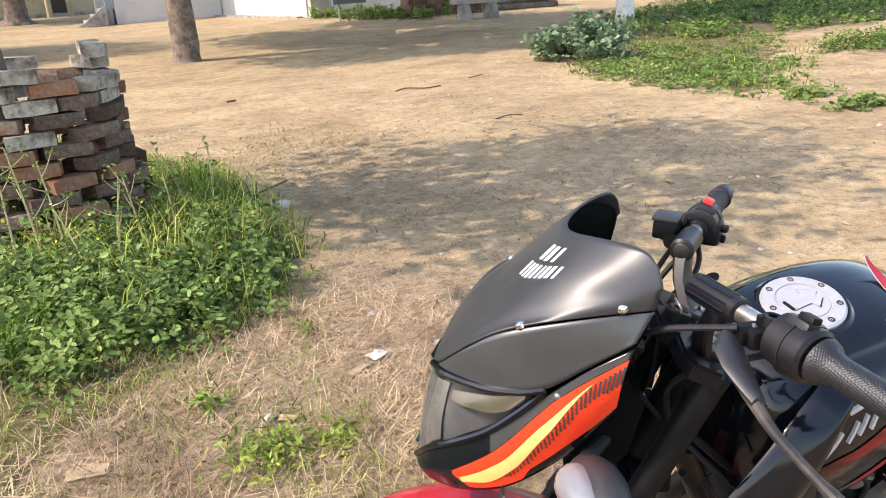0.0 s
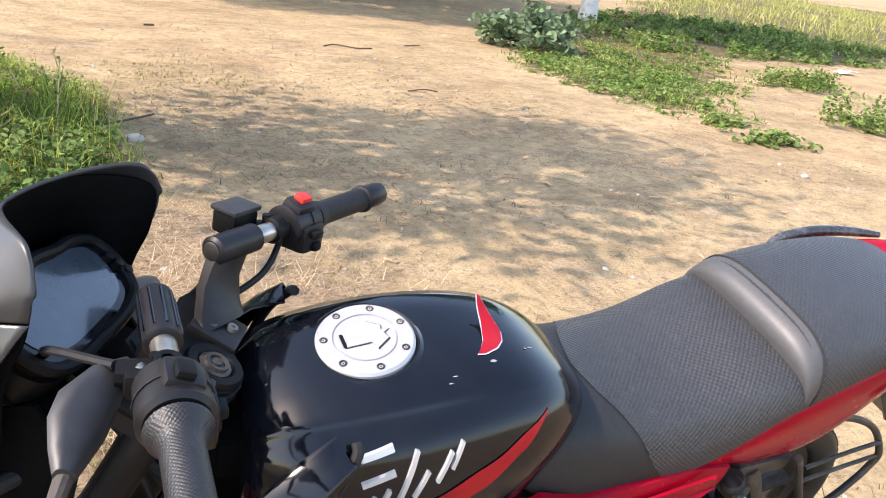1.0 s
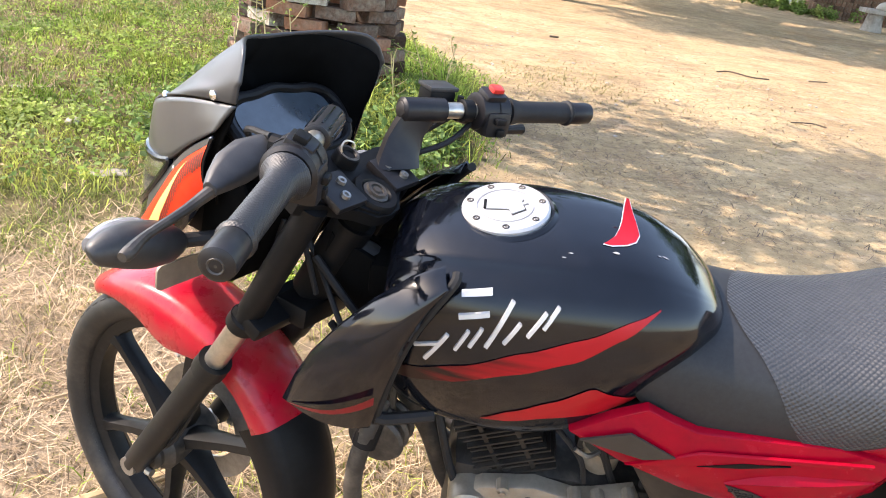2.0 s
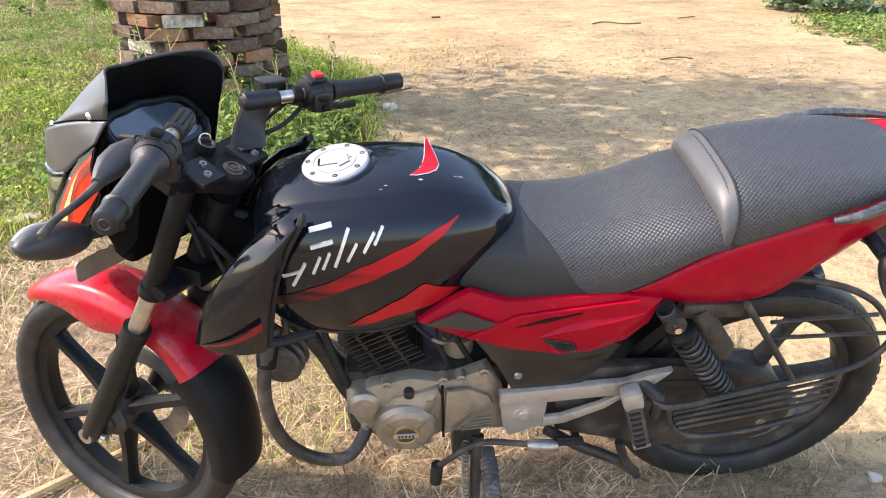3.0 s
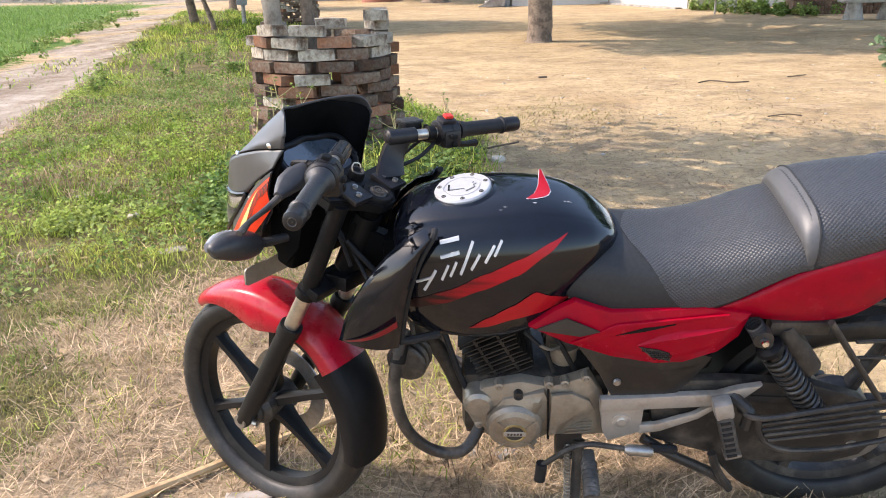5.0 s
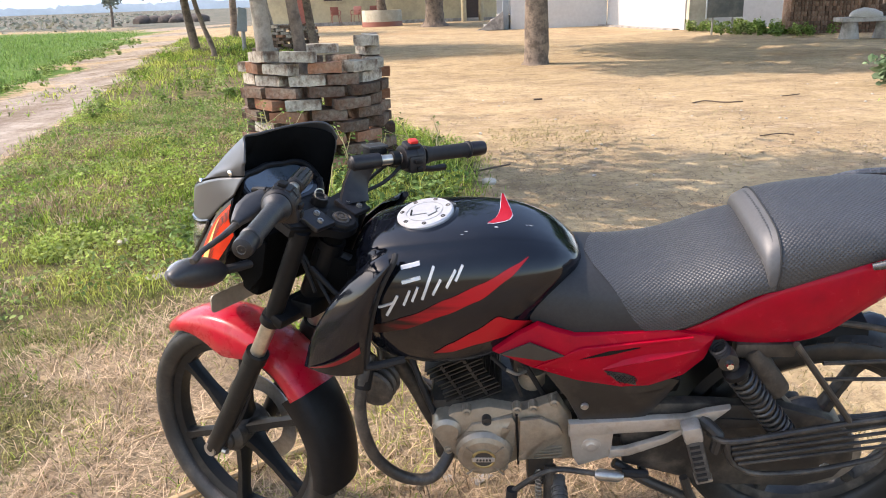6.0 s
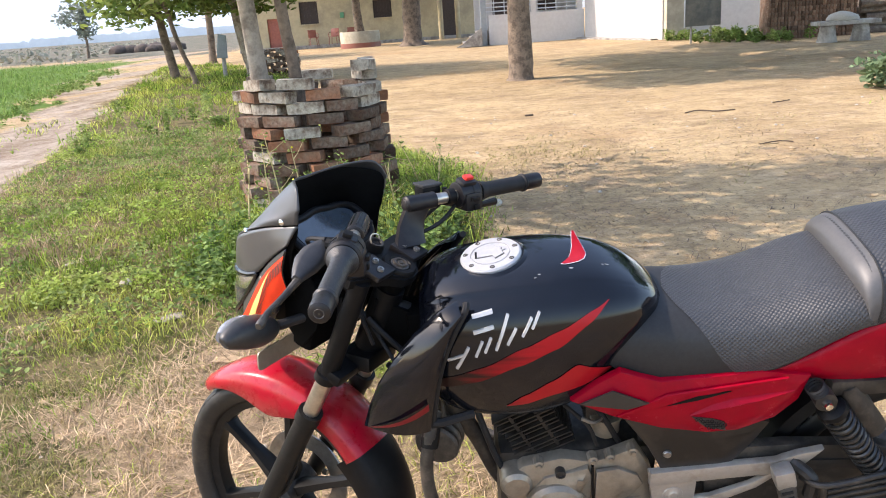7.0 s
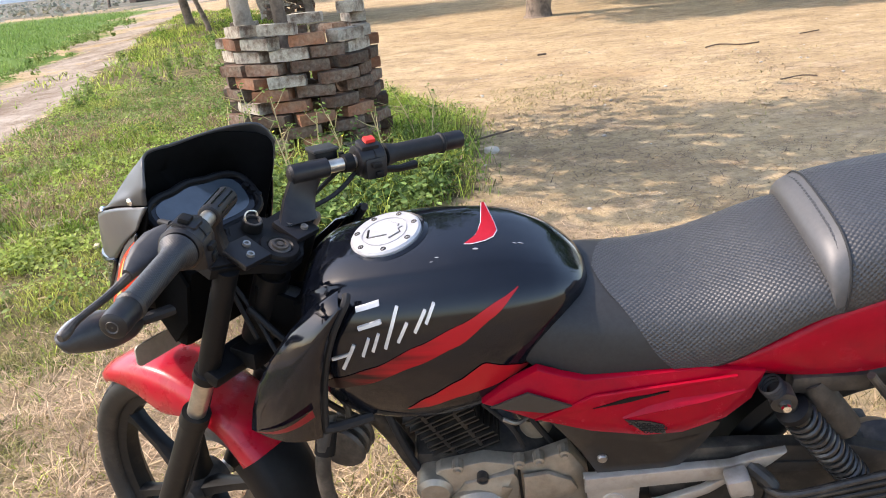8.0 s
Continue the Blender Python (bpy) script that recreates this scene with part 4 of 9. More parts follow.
# red horn-shaped sticker on the top of the tank, with a pale edge
def tank_top(x, y):
    half = [(p.x, p.y) for p in smooth_path([(a, b, 0) for a, b in tank_half(x)], 6)]
    y = abs(y)
    for (y0, z0), (y1, z1) in zip(half, half[1:]):
        if y0 <= y <= y1 and y1 > y0:
            return z0 + (z1 - z0) * (y - y0) / (y1 - y0)
    return half[0][1]


def top_sticker(lines, off):
    """A sticker across the tank's top; its far tip may stand away from the paint."""
    bm = bmesh.new()
    rows = [[bm.verts.new((x, y, tank_top(x, y) + off + up)) for x, y in ((a + (b - a) * j / 6, y) for j in range(7))] for y, a, b, up in lines]
    for p, q in zip(rows, rows[1:]):
        for j in range(6):
            bm.faces.new((p[j], p[j + 1], q[j + 1], q[j]))
    return bm


HORN = [(-0.043, -0.748, -0.737, 0), (-0.034, -0.740, -0.716, 0), (-0.022, -0.731, -0.703, 0), (-0.006, -0.725, -0.697, 0.001), (0.008, -0.721, -0.700, 0.005), (0.020, -0.720, -0.705, 0.011), (0.030, -0.719, -0.710, 0.018), (0.037, -0.718, -0.714, 0.025)]
part("horn_sticker_edge", top_sticker([(y + (0.001 if y > 0 else -0.0012), a - 0.0010, b + 0.0010, up) for y, a, b, up in HORN], 0.0012), WHITE_DECAL, tank)
part("horn_sticker", top_sticker(HORN, 0.002), RED_DECAL, tank, "red horn-shaped sticker with a curled tip and white edge")
for y, x, dy, dx in ((-0.056, -0.734, 0.004, 0.008), (-0.030, -0.664, 0.0025, 0.008), (-0.033, -0.672, 0.002, 0.005), (-0.070, -0.792, 0.0015, 0.006), (-0.078, -0.800, 0.0015, 0.005)):
    part("paint_chip", top_sticker([(y, x, x + dx * 0.5, 0), (y + dy * 0.4, x - dx * 0.3, x + dx, 0), (y + dy, x + dx * 0.2, x + dx * 0.6, 0)], 0.0008), DIRTY_CHIP, tank)

# badge: slanted chrome bars where the lettering stands
def chrome_bar(p, q, width, lift=0.002):
    (x0, z0), (x1, z1) = p, q
    bm = bmesh.new()
    d = Vector((x1 - x0, z1 - z0)).normalized()
    n = Vector((-d.y, d.x)) * width / 2
    pts = []
    for k in range(5):
        t = k / 4
        for s in (-1, 1):
            x, z = x0 + (x1 - x0) * t + n.x * s, z0 + (z1 - z0) * t + n.y * s
            pts.append((x, z))
    for off in (0.0, lift + 0.002):
        for x, z in pts:
            bm.verts.new((x, -tank_side(x, z) - off, z))
    bm.verts.ensure_lookup_table()
    v = bm.verts
    for k in range(4):
        a = 2 * k
        bm.faces.new((v[10 + a], v[11 + a], v[13 + a], v[12 + a]))
        bm.faces.new((v[a], v[a + 2], v[12 + a], v[10 + a]))
        bm.faces.new((v[a + 1], v[11 + a], v[13 + a], v[a + 3]))
    bm.faces.new((v[0], v[10], v[11], v[1]))
    bm.faces.new((v[8], v[9], v[19], v[18]))
    return bm


for p, q, width in (((-0.950, 0.760), (-0.926, 0.806), 0.0050), ((-0.914, 0.788), (-0.901, 0.818), 0.0046), ((-0.897, 0.797), (-0.885, 0.825), 0.0046), ((-0.877, 0.802), (-0.853, 0.862), 0.0050), ((-0.856, 0.812), (-0.840, 0.840), 0.0044), ((-0.829, 0.826), (-0.811, 0.856), 0.0044), ((-0.811, 0.838), (-0.797, 0.864), 0.0044),
                    ((-0.966, 0.776), (-0.936, 0.790), 0.0036)):
    part("badge_bar", chrome_bar(p, q, width), BADGE, tank, "silver slanted badge bar")
for p, q, width in (((-0.917, 0.857), (-0.880, 0.866), 0.0052), ((-0.916, 0.832), (-0.879, 0.843), 0.0052)):
    part("emblem_bar", chrome_bar(p, q, width), BADGE, tank, "silver emblem bar")

# scoops on the sides of the tank
SCOOP_FRONT = [(-1.141, 0.611), (-1.123, 0.668), (-1.100, 0.722), (-1.066, 0.776), (-1.024, 0.828), (-0.980, 0.867), (-0.942, 0.882)]
SCOOP_REAR = [(-1.010, 0.616), (-1.003, 0.664), (-0.995, 0.710), (-0.985, 0.755), (-0.971, 0.800), (-0.953, 0.843), (-0.932, 0.878)]


def scoop(side):
    bm = bmesh.new()
    grids = []
    for off in (0.0, -0.006):
        rows = []
        for i, ((x0, z0), (x1, z1)) in enumerate(zip(SCOOP_FRONT, SCOOP_REAR)):
            u = i / 6
            row = []
            for j in range(9):
                v = j / 8
                x, z = x0 + (x1 - x0) * v, z0 + (z1 - z0) * v
                out = 0.118 + 0.045 * math.sin(math.pi * min(v * 0.62 + 0.05, 1)) + 0.018 * math.sin(math.pi * u) - 0.012 * u
                row.append(bm.verts.new((x, side * (out + off), z)))
            rows.append(row)
        grids.append(rows)
    for g in grids:
        for p, q in zip(g, g[1:]):
            for j in range(8):
                bm.faces.new((p[j], p[j + 1], q[j + 1], q[j]))
    a, b = grids
    for p, q in ((a[0], b[0]), (a[-1], b[-1]), ([r[0] for r in a], [r[0] for r in b]), ([r[-1] for r in a], [r[-1] for r in b])):
        for j in range(len(p) - 1):
            bm.faces.new((p[j], p[j + 1], q[j + 1], q[j]))
    return bm


for side in (-1, 1):
    sc = part("tank_scoop", scoop(side), GLOSS_BLACK, bike, "gloss black tank scoop", sharp=60)
    if side < 0:
        bm = bmesh.new()
        rows = []
        for k in range(10):
            x = -1.128 + 0.122 * k / 9
            v = (x + 1.128) / 0.122
            out = 0.118 + 0.045 * math.sin(math.pi * min(v * 0.62 + 0.05, 1)) + 0.006
            rows.append([bm.verts.new((x, -out - 0.0045 - 0.010 * v, 0.615 + 0.072 * v)), bm.verts.new((x, -out - 0.0050 - 0.012 * v, 0.617 + 0.088 * v))])
        for p, q in zip(rows, rows[1:]):
            bm.faces.new((p[0], p[1], q[1], q[0]))
        part("stripe", bm, DULL_RED, sc)
    edge = [(x + 0.004, side * (0.148 if z < 0.87 else 0.135), z) for x, z in SCOOP_REAR] + [(-0.926, side * 0.124, 0.886)]
    part("scoop_seal", tube(edge, 0.0065, 3, 8), RUBBER, bike)
    part("lower_seal", tube([(-1.004, side * 0.148, 0.630), (-0.985, side * 0.146, 0.628), (-0.925, side * 0.130, 0.632)], 0.009, 3, 8), RUBBER, bike)

# seat: (x, half width, top, bottom)
SEAT = [(-0.695, 0.118, 0.798, 0.768), (-0.665, 0.126, 0.810, 0.728), (-0.620, 0.132, 0.816, 0.702), (-0.560, 0.138, 0.813, 0.688), (-0.480, 0.142, 0.806, 0.690), (-0.400, 0.146, 0.813, 0.702),
        (-0.340, 0.148, 0.828, 0.728), (-0.280, 0.149, 0.846, 0.768), (-0.230, 0.148, 0.856, 0.796), (-0.19, 0.147, 0.860, 0.806)]
PILLION = [(-0.212, 0.146, 0.902, 0.800), (-0.19, 0.147, 0.910, 0.806), (-0.15, 0.147, 0.917, 0.822), (-0.06, 0.143, 0.926, 0.854), (0.03, 0.133, 0.930, 0.878), (0.10, 0.114, 0.928, 0.892), (0.138, 0.092, 0.921, 0.898), (0.158, 0.066, 0.912, 0.899), (0.168, 0.030, 0.904, 0.898)]


def seat_ring(rows, x, flat=0.80, grow=0.0, steps=3):
    w, top, low = eased(rows, x)
    w, top = w + grow, top + grow
    h = top - low
    half = [(0, top), (0.40 * w, top - 0.002), (0.64 * w, top - 0.05 * h - 0.003), (0.85 * w, top - 0.24 * h), (0.97 * w, top - 0.55 * h), (1.0 * w, low + 0.18 * h), (0.985 * w, low), (0.85 * w, low - 0.004), (0, low - 0.004)]
    half = [(p.x, p.y) for p in smooth_path([(y, z, 0) for y, z in half], steps)]
    return half


def seat_loft(rows, x0, x1, n):
    bm = bmesh.new()
    rings = []
    for k in range(n + 1):
        x = x0 + (x1 - x0) * k / n
        half = seat_ring(rows, x)
        rings.append([Vector((x, y, z)) for y, z in half] + [Vector((x, -y, z)) for y, z in half[-2:0:-1]])
    rows_ = add_loft(bm, rings)
    place = {}
    for row in rows_:
        half = (len(row) + 2) // 2
        for sign, order in ((1, row[:half]), (-1, [row[0]] + row[:half - 2:-1])):
            run = 0.0
            for p, q in zip(order, order[1:]):
                run += (q.co - p.co).length
                place[q] = (q.co.x, sign * run)
        place[row[0]] = (row[0].co.x, 0.0)
    return unrolled(bm, place)


def unrolled(bm, place):
    """Lays the texture along the seat and round its section."""
    uv = bm.loops.layers.uv.new("along")
    for f in bm.faces:
        for lp in f.loops:
            lp[uv].uv = place[lp.vert]
    return bm


def seat_patch(rows, start, end, limit, grow, n=34):
    """The embossed top of a seat, from start(t) to end along it, t running from the crown down to limit along the section."""
    bm = bmesh.new()
    grid, m = [], 16
    for i in range(n + 1):
        left = []
        for j in range(m + 1):
            t = limit * j / m
            x = start(j / m) + (end - start(j / m)) * i / n
            half = seat_ring(rows, x, grow=grow, steps=4)
            at = t * (len(half) - 1)
            k = min(int(at), len(half) - 2)
            y, z = (half[k][c] + (half[k + 1][c] - half[k][c]) * (at - k) for c in (0, 1))
            left.append((x, y, z))
        grid.append([bm.verts.new((x, -y, z)) for x, y, z in left[::-1]] + [bm.verts.new(p) for p in left[1:]])
    for p, q in zip(grid, grid[1:]):
        for j in range(len(p) - 1):
            bm.faces.new((p[j], p[j + 1], q[j + 1], q[j]))
    place = {}
    for row in grid:
        mid = len(row) // 2
        for sign, order in ((1, row[mid:]), (-1, row[mid::-1])):
            run = 0.0
            place[order[0]] = (order[0].co.x, 0.0)
            for p, q in zip(order, order[1:]):
                run += (q.co - p.co).length
                place[q] = (q.co.x, sign * run)
    return unrolled(bm, place)


seat = part("rider_seat", seat_loft(SEAT, -0.695, -0.19, 40), VINYL, bike, "black vinyl rider seat with plain sides", sharp=55)
part("embossed_cover", seat_patch(SEAT, lambda t: -0.548 + 0.118 * t ** 1.25, -0.205, 0.69, 0.0016), VINYL_DOT, seat, "embossed black vinyl cover")
pillion = part("pillion_seat", seat_loft(PILLION, -0.212, 0.168, 40), VINYL_DOT, bike, "embossed black vinyl pillion seat", sharp=55)


def bolster_edge(rows, x_mid, x_low, grow):
    """A line over a seat from its crown to its lower edge."""
    out = []
    for k in range(19):
        t = k / 18
        x = x_mid + (x_low - x_mid) * t ** 2.2
        half = seat_ring(rows, x, grow=grow, steps=6)
        at = (0.02 + 0.70 * t) * (len(half) - 1)
        i = int(at)
        out.append(Vector((x, half[i][0] + (half[i + 1][0] - half[i][0]) * (at - i), half[i][1] + (half[i + 1][1] - half[i][1]) * (at - i))))
    return out


def bolster():
    """The smooth pad between the rider's seat and the raised pillion seat, a hand's width high in the middle."""
    low, high = bolster_edge(SEAT, -0.229, -0.211, 0.001), bolster_edge(PILLION, -0.200, -0.205, 0.0015)
    bm = bmesh.new()
    rings = []
    for k, (p, q) in enumerate(zip(low, high)):
        span = (q - p).length
        out = Vector((-0.86, 0.10 * k / 18, 0.5)).normalized()
        ring = [p.lerp(q, j / 8) + out * (0.24 * span * math.sin(math.pi * (j / 8) ** 0.8)) for j in range(9)]
        rings.append(ring)
    full = [[Vector((v.x, -v.y, v.z)) for v in ring] for ring in rings[::-1]] + rings
    add_loft(bm, full, False, False)
    bmesh.ops.remove_doubles(bm, verts=bm.verts, dist=1e-4)
    return bm, high


bm, line = bolster()
part("seat_bolster", bm, VINYL_GREY, pillion, "smooth grey vinyl bolster", sharp=60)
part("seam", tube([(p.x, -p.y, p.z + 0.001) for p in line[::-1]] + [(p.x, p.y, p.z + 0.001) for p in line[1:]], 0.0020, 1, 6), VINYL, pillion)

# tail: (x, half width, top, bottom)
TAIL = [(-0.365, 0.140, 0.711, 0.694), (-0.30, 0.148, 0.752, 0.680), (-0.20, 0.153, 0.816, 0.674), (-0.10, 0.153, 0.852, 0.688), (-0.02, 0.149, 0.878, 0.752), (0.06, 0.137, 0.898, 0.810), (0.12, 0.120, 0.911, 0.842), (0.18, 0.098, 0.922, 0.868), (0.24, 0.072, 0.930, 0.884), (0.285, 0.056, 0.930, 0.892), (0.302, 0.046, 0.922, 0.896)]


def tail_ring(x):
    w, top, low = eased(TAIL, x)
    h = top - low
    half = [(0, top), (0.5 * w, top), (0.86 * w, top - 0.03 * h), (0.98 * w, top - 0.16 * h), (1.0 * w, top - 0.4 * h), (0.97 * w, low + 0.25 * h), (0.90 * w, low + 0.02 * h), (0.80 * w, low), (0, low + 0.1 * h)]
    half = [(p.x, p.y) for p in smooth_path([(y, z, 0) for y, z in half], 3)]
    return [Vector((x, y, z)) for y, z in half] + [Vector((x, -y, z)) for y, z in half[-2:0:-1]]


bm = bmesh.new()
add_loft(bm, [tail_ring(-0.365 + 0.667 * k / 40) for k in range(41)])
tail = part("tail_cowl", bm, RED_PAINT, bike, "glossy red tail cowl", sharp=50)
for side in (-1, 1):
    part("tail_lens", moved(box((0.044, 0.024, 0.020), bevel=0.003), Matrix.Translation((0.280, side * 0.038, 0.922)) @ pose(0, 0, 0, 0, 12, side * -14)), LENS_GREY, tail, "clear tail lens")
    grab = [(-0.042, side * 0.154, 0.862), (0.0, side * 0.163, 0.880), (0.06, side * 0.152, 0.899), (0.12, side * 0.131, 0.911), (0.180, side * 0.106, 0.917)]
    path = smooth_path(grab, 6)
    bm = bmesh.new()
    add_tube(bm, path, [0.003 + 0.0078 * math.sin(math.pi * min(1, (k + 1) / len(path) * 0.9 + 0.05)) ** 0.6 for k in range(len(path))], 14, 1.1)
    part("grab_rail", bm, RAIL_GREY, bike, "scuffed dark grey grab rail")
    part("grab_rail_mount", tube([(0.05, side * 0.12, 0.865), (0.05, side * 0.152, 0.889)], 0.010, 1, 8), MATTE_BLACK, bike)

# side covers
SIDE = [(-0.742, 0.667), (-0.692, 0.708), (-0.651, 0.733), (-0.612, 0.716), (-0.577, 0.704), (-0.523, 0.707), (-0.393, 0.716), (-0.302, 0.701), (-0.317, 0.644), (-0.354, 0.602), (-0.420, 0.573), (-0.477, 0.570), (-0.568, 0.588), (-0.662, 0.624)]
for side in (-1, 1):
    sp = part("side_cover", plate(SIDE, side * 0.136, 0.016, 0.012, 0.004, inset=0.012), RED_PAINT, bike, "glossy red side cover", sharp=30)
    y = side * 0.1655
    if side < 0:
        part("stripe", plate([(-0.728, 0.671), (-0.668, 0.704), (-0.600, 0.670), (-0.640, 0.658)], side * 0.158, 0.0035, 0, 0, lift=lambda x, z: -0.0095 if x > -0.7 else -0.004), DARK_DECAL, sp, "dark stripe sticker")
    part("vent_recess", plate([(-0.517, 0.627), (-0.478, 0.620), (-0.456, 0.611), (-0.450, 0.589), (-0.490, 0.600)], side * 0.1645, 0.0022, 0, 0), DARK_DECAL, sp)
    bm = bmesh.new()
    add_loft(bm, [[Vector((x, side * 0.1635, z + 0.012 * t)), Vector((x, side * (0.1650 + 0.0095 * t), z + 0.002 * t)), Vector((x, side * (0.1650 + 0.0085 * t), z)), Vector((x, side * 0.1635, z - 0.001))] for x, z, t in ((-0.520, 0.630, 0.2), (-0.480, 0.645, 0.8), (-0.440, 0.655, 1.0), (-0.400, 0.662, 0.8), (-0.335, 0.678, 0.1))])
    part("vent_brow", bm, RED_PAINT, sp, sharp=30)
    bm = bmesh.new()
    for r in range(5):
        for c in range(7):
            x, z = -0.508 + 0.0085 * c + 0.004 * (r % 2), 0.620 - 0.0055 * r
            if x < -0.452 and z < 0.626 - 0.25 * (x + 0.517) and z > 0.627 - 0.9 * (x + 0.517) and z > 0.594:
                add_lathe(bm, [(0.0024, 0), (0.0036, 0.001), (0.0040, 0)], (x, side * 0.167, z), (0, side, 0), 6)
    part("vent_mesh", bm, MATTE_BLACK, sp)
    part("accent", plate([(-0.659, 0.637), (-0.567, 0.684), (-0.447, 0.699), (-0.350, 0.711), (-0.350, 0.706), (-0.450, 0.690), (-0.512, 0.674), (-0.606, 0.648)], side * 0.1625, 0.005, 0.0, 0.0015), RED_PAINT, sp)
    part("slot", plate([(-0.567, 0.659), (-0.512, 0.679), (-0.451, 0.687), (-0.512, 0.669)], side * 0.1655, 0.003, 0, 0), MATTE_BLACK, sp)
    bp_ = part("lower_cover", plate([(-0.640, 0.604), (-0.530, 0.582), (-0.455, 0.572), (-0.390, 0.582), (-0.352, 0.572), (-0.378, 0.520), (-0.415, 0.466), (-0.440, 0.456), (-0.556, 0.458), (-0.585, 0.520)], side * 0.118, 0.016, 0.006, 0.005, inset=0.01), PANEL_BLACK, bike, "matte black lower side cover")
    part("bolt", lathe([(0, 0.006), (0.004, 0.005), (0.007, 0.006), (0.009, 0.003), (0.009, 0)], (-0.548, side * 0.140, 0.508), (0, side, 0), 14), STEEL, bp_)

# wheels
def wheel_parts(centre, radius, half, name, turn=None):
    """A tyre with tread, an alloy rim, a hub and six spokes."""
    m = turn or Matrix()
    c = Vector(centre)
    deep = 0.058 if name == "front" else 0.070
    prof = [(radius - deep - 0.002, half * 0.62), (radius - deep + 0.004, half * 0.80), (radius - 0.64 * deep, half * 1.0), (radius - 0.022, half * 0.97), (radius - 0.009, half * 0.72), (radius - 0.002, half * 0.36), (radius, 0)]
    prof = [(p.x, p.y) for p in smooth_path([(r, h, 0) for r, h in prof], 3)]
    prof = prof + [(r, -h) for r, h in prof[-2::-1]]
    bm = lathe(prof + [prof[0]], c, (0, 1, 0), 80)
    tyre = part(name + "_tyre", moved(bm, m), TYRE, bike, "dusty black tyre", sharp=60)
    bm = bmesh.new()
    blocks = 64 if name == "front" else 52
    for k in range(blocks):
        a = 2 * math.pi * k / blocks
        for s in (-1, 1):
            rows = []
            for t, lead in ((0.10, 0.0), (0.5, 0.035), (0.86, 0.09)):
                h = s * half * t
                r = radius - 0.001 - 0.012 * t * t + 0.0003 - (0.0056 if name == "front" else 0.0026) * t ** 3
                rows.append([(c + Vector((r2 * math.cos(a + lead + w), h, r2 * math.sin(a + lead + w)))) for w in ((-0.029, 0.029) if name == "front" else (-0.043, 0.043)) for r2 in ((r - 0.008, r) if w < 0 else (r, r - 0.008))])
            add_loft(bm, rows)
    part("tread", moved(bm, m), TYRE, tyre)
    rr = radius - deep
    rim = [(rr, half * 0.70), (rr + 0.006, half * 0.66), (rr + 0.004, half * 0.54), (rr - 0.010, half * 0.46), (rr - 0.016, half * 0.40), (rr - 0.022, half * 0.34), (rr - 0.024, 0)]
    rim = rim + [(r, -h) for r, h in rim[-2::-1]]
    wheel = part(name + "_rim", moved(lathe(rim + [rim[0]], c, (0, 1, 0), 72), m), SPOKE_BLACK if name == "front" else DUSTY_BLACK, bike, "dusty black alloy rim", sharp=40)
    part("rim_band", moved(lathe([(rr - 0.001, half * 0.705), (rr - 0.009, half * 0.60), (rr - 0.0145, half * 0.48), (rr - 0.018, half * 0.43)], c, (0, 1, 0), 72), m), RIM_GREY if name == "rear" else SPOKE_BLACK, wheel)
    for k in range(6):
        a = 2 * math.pi * k / 6 + (0.42 if name == "front" else 0.16)
        d, e = Vector((math.cos(a), 0, math.sin(a))), Vector((-math.sin(a), 0, math.cos(a)))
        bm = bmesh.new()
        rings = []
        for t, w, h in ((0.030, 0.018, 0.030), (0.07, 0.014, 0.022), (0.13, 0.012, 0.016), (rr - 0.04, 0.013, 0.016), (rr - 0.018, 0.020, 0.018)):
            rings.append([c + d * t + e * w * p + Vector((0, h * q, 0)) for p, q in ((-1, 0.3), (-0.6, 1), (0.6, 1), (1, 0.3), (1, -0.3), (0.6, -1), (-0.6, -1), (-1, -0.3))])
        add_loft(bm, rings)
        part("spoke", moved(bm, m), SPOKE_BLACK if name == "front" else DUSTY_BLACK, wheel, sharp=30)
    return wheel


REAR_C = (0.0, 0.0, 0.303)
rear = wheel_parts(REAR_C, 0.306, 0.052, "rear")
part("hub", lathe([(0, -0.085), (0.045, -0.085), (0.075, -0.07), (0.078, 0.02), (0.055, 0.05), (0.03, 0.07), (0, 0.07)], REAR_C, (0, 1, 0), 36), DUSTY_BLACK, rear)
part("sprocket", lathe([(0.06, -0.094), (0.088, -0.094), (0.092, -0.091), (0.088, -0.088), (0.06, -0.088)], REAR_C, (0, 1, 0), 40), STEEL, rear)
part("axle_nut", lathe([(0, -0.125), (0.011, -0.125), (0.013, -0.120), (0.013, -0.10), (0.02, -0.098)], REAR_C, (0, 1, 0), 6), STEEL, rear)
FRONT_C = (-1.372, 0.0, 0.292)
front = wheel_parts(FRONT_C, 0.294, 0.045, "front", FORK)
part("hub", moved(lathe([(0, -0.065), (0.03, -0.065), (0.042, -0.05), (0.038, 0.0), (0.045, 0.045), (0, 0.05)], FRONT_C, (0, 1, 0), 32), FORK), DUSTY_BLACK, front)
part("brake_disc", moved(lathe([(0.075, 0.056), (0.118, 0.056), (0.118, 0.060), (0.075, 0.060), (0.075, 0.056)], FRONT_C, (0, 1, 0), 48), FORK), STEEL, front)
part("speedometer_drive", moved(lathe([(0, -0.080), (0.024, -0.080), (0.03, -0.072), (0.03, -0.062), (0, -0.06)], FRONT_C, (0, 1, 0), 24), FORK), DUSTY_BLACK, front)

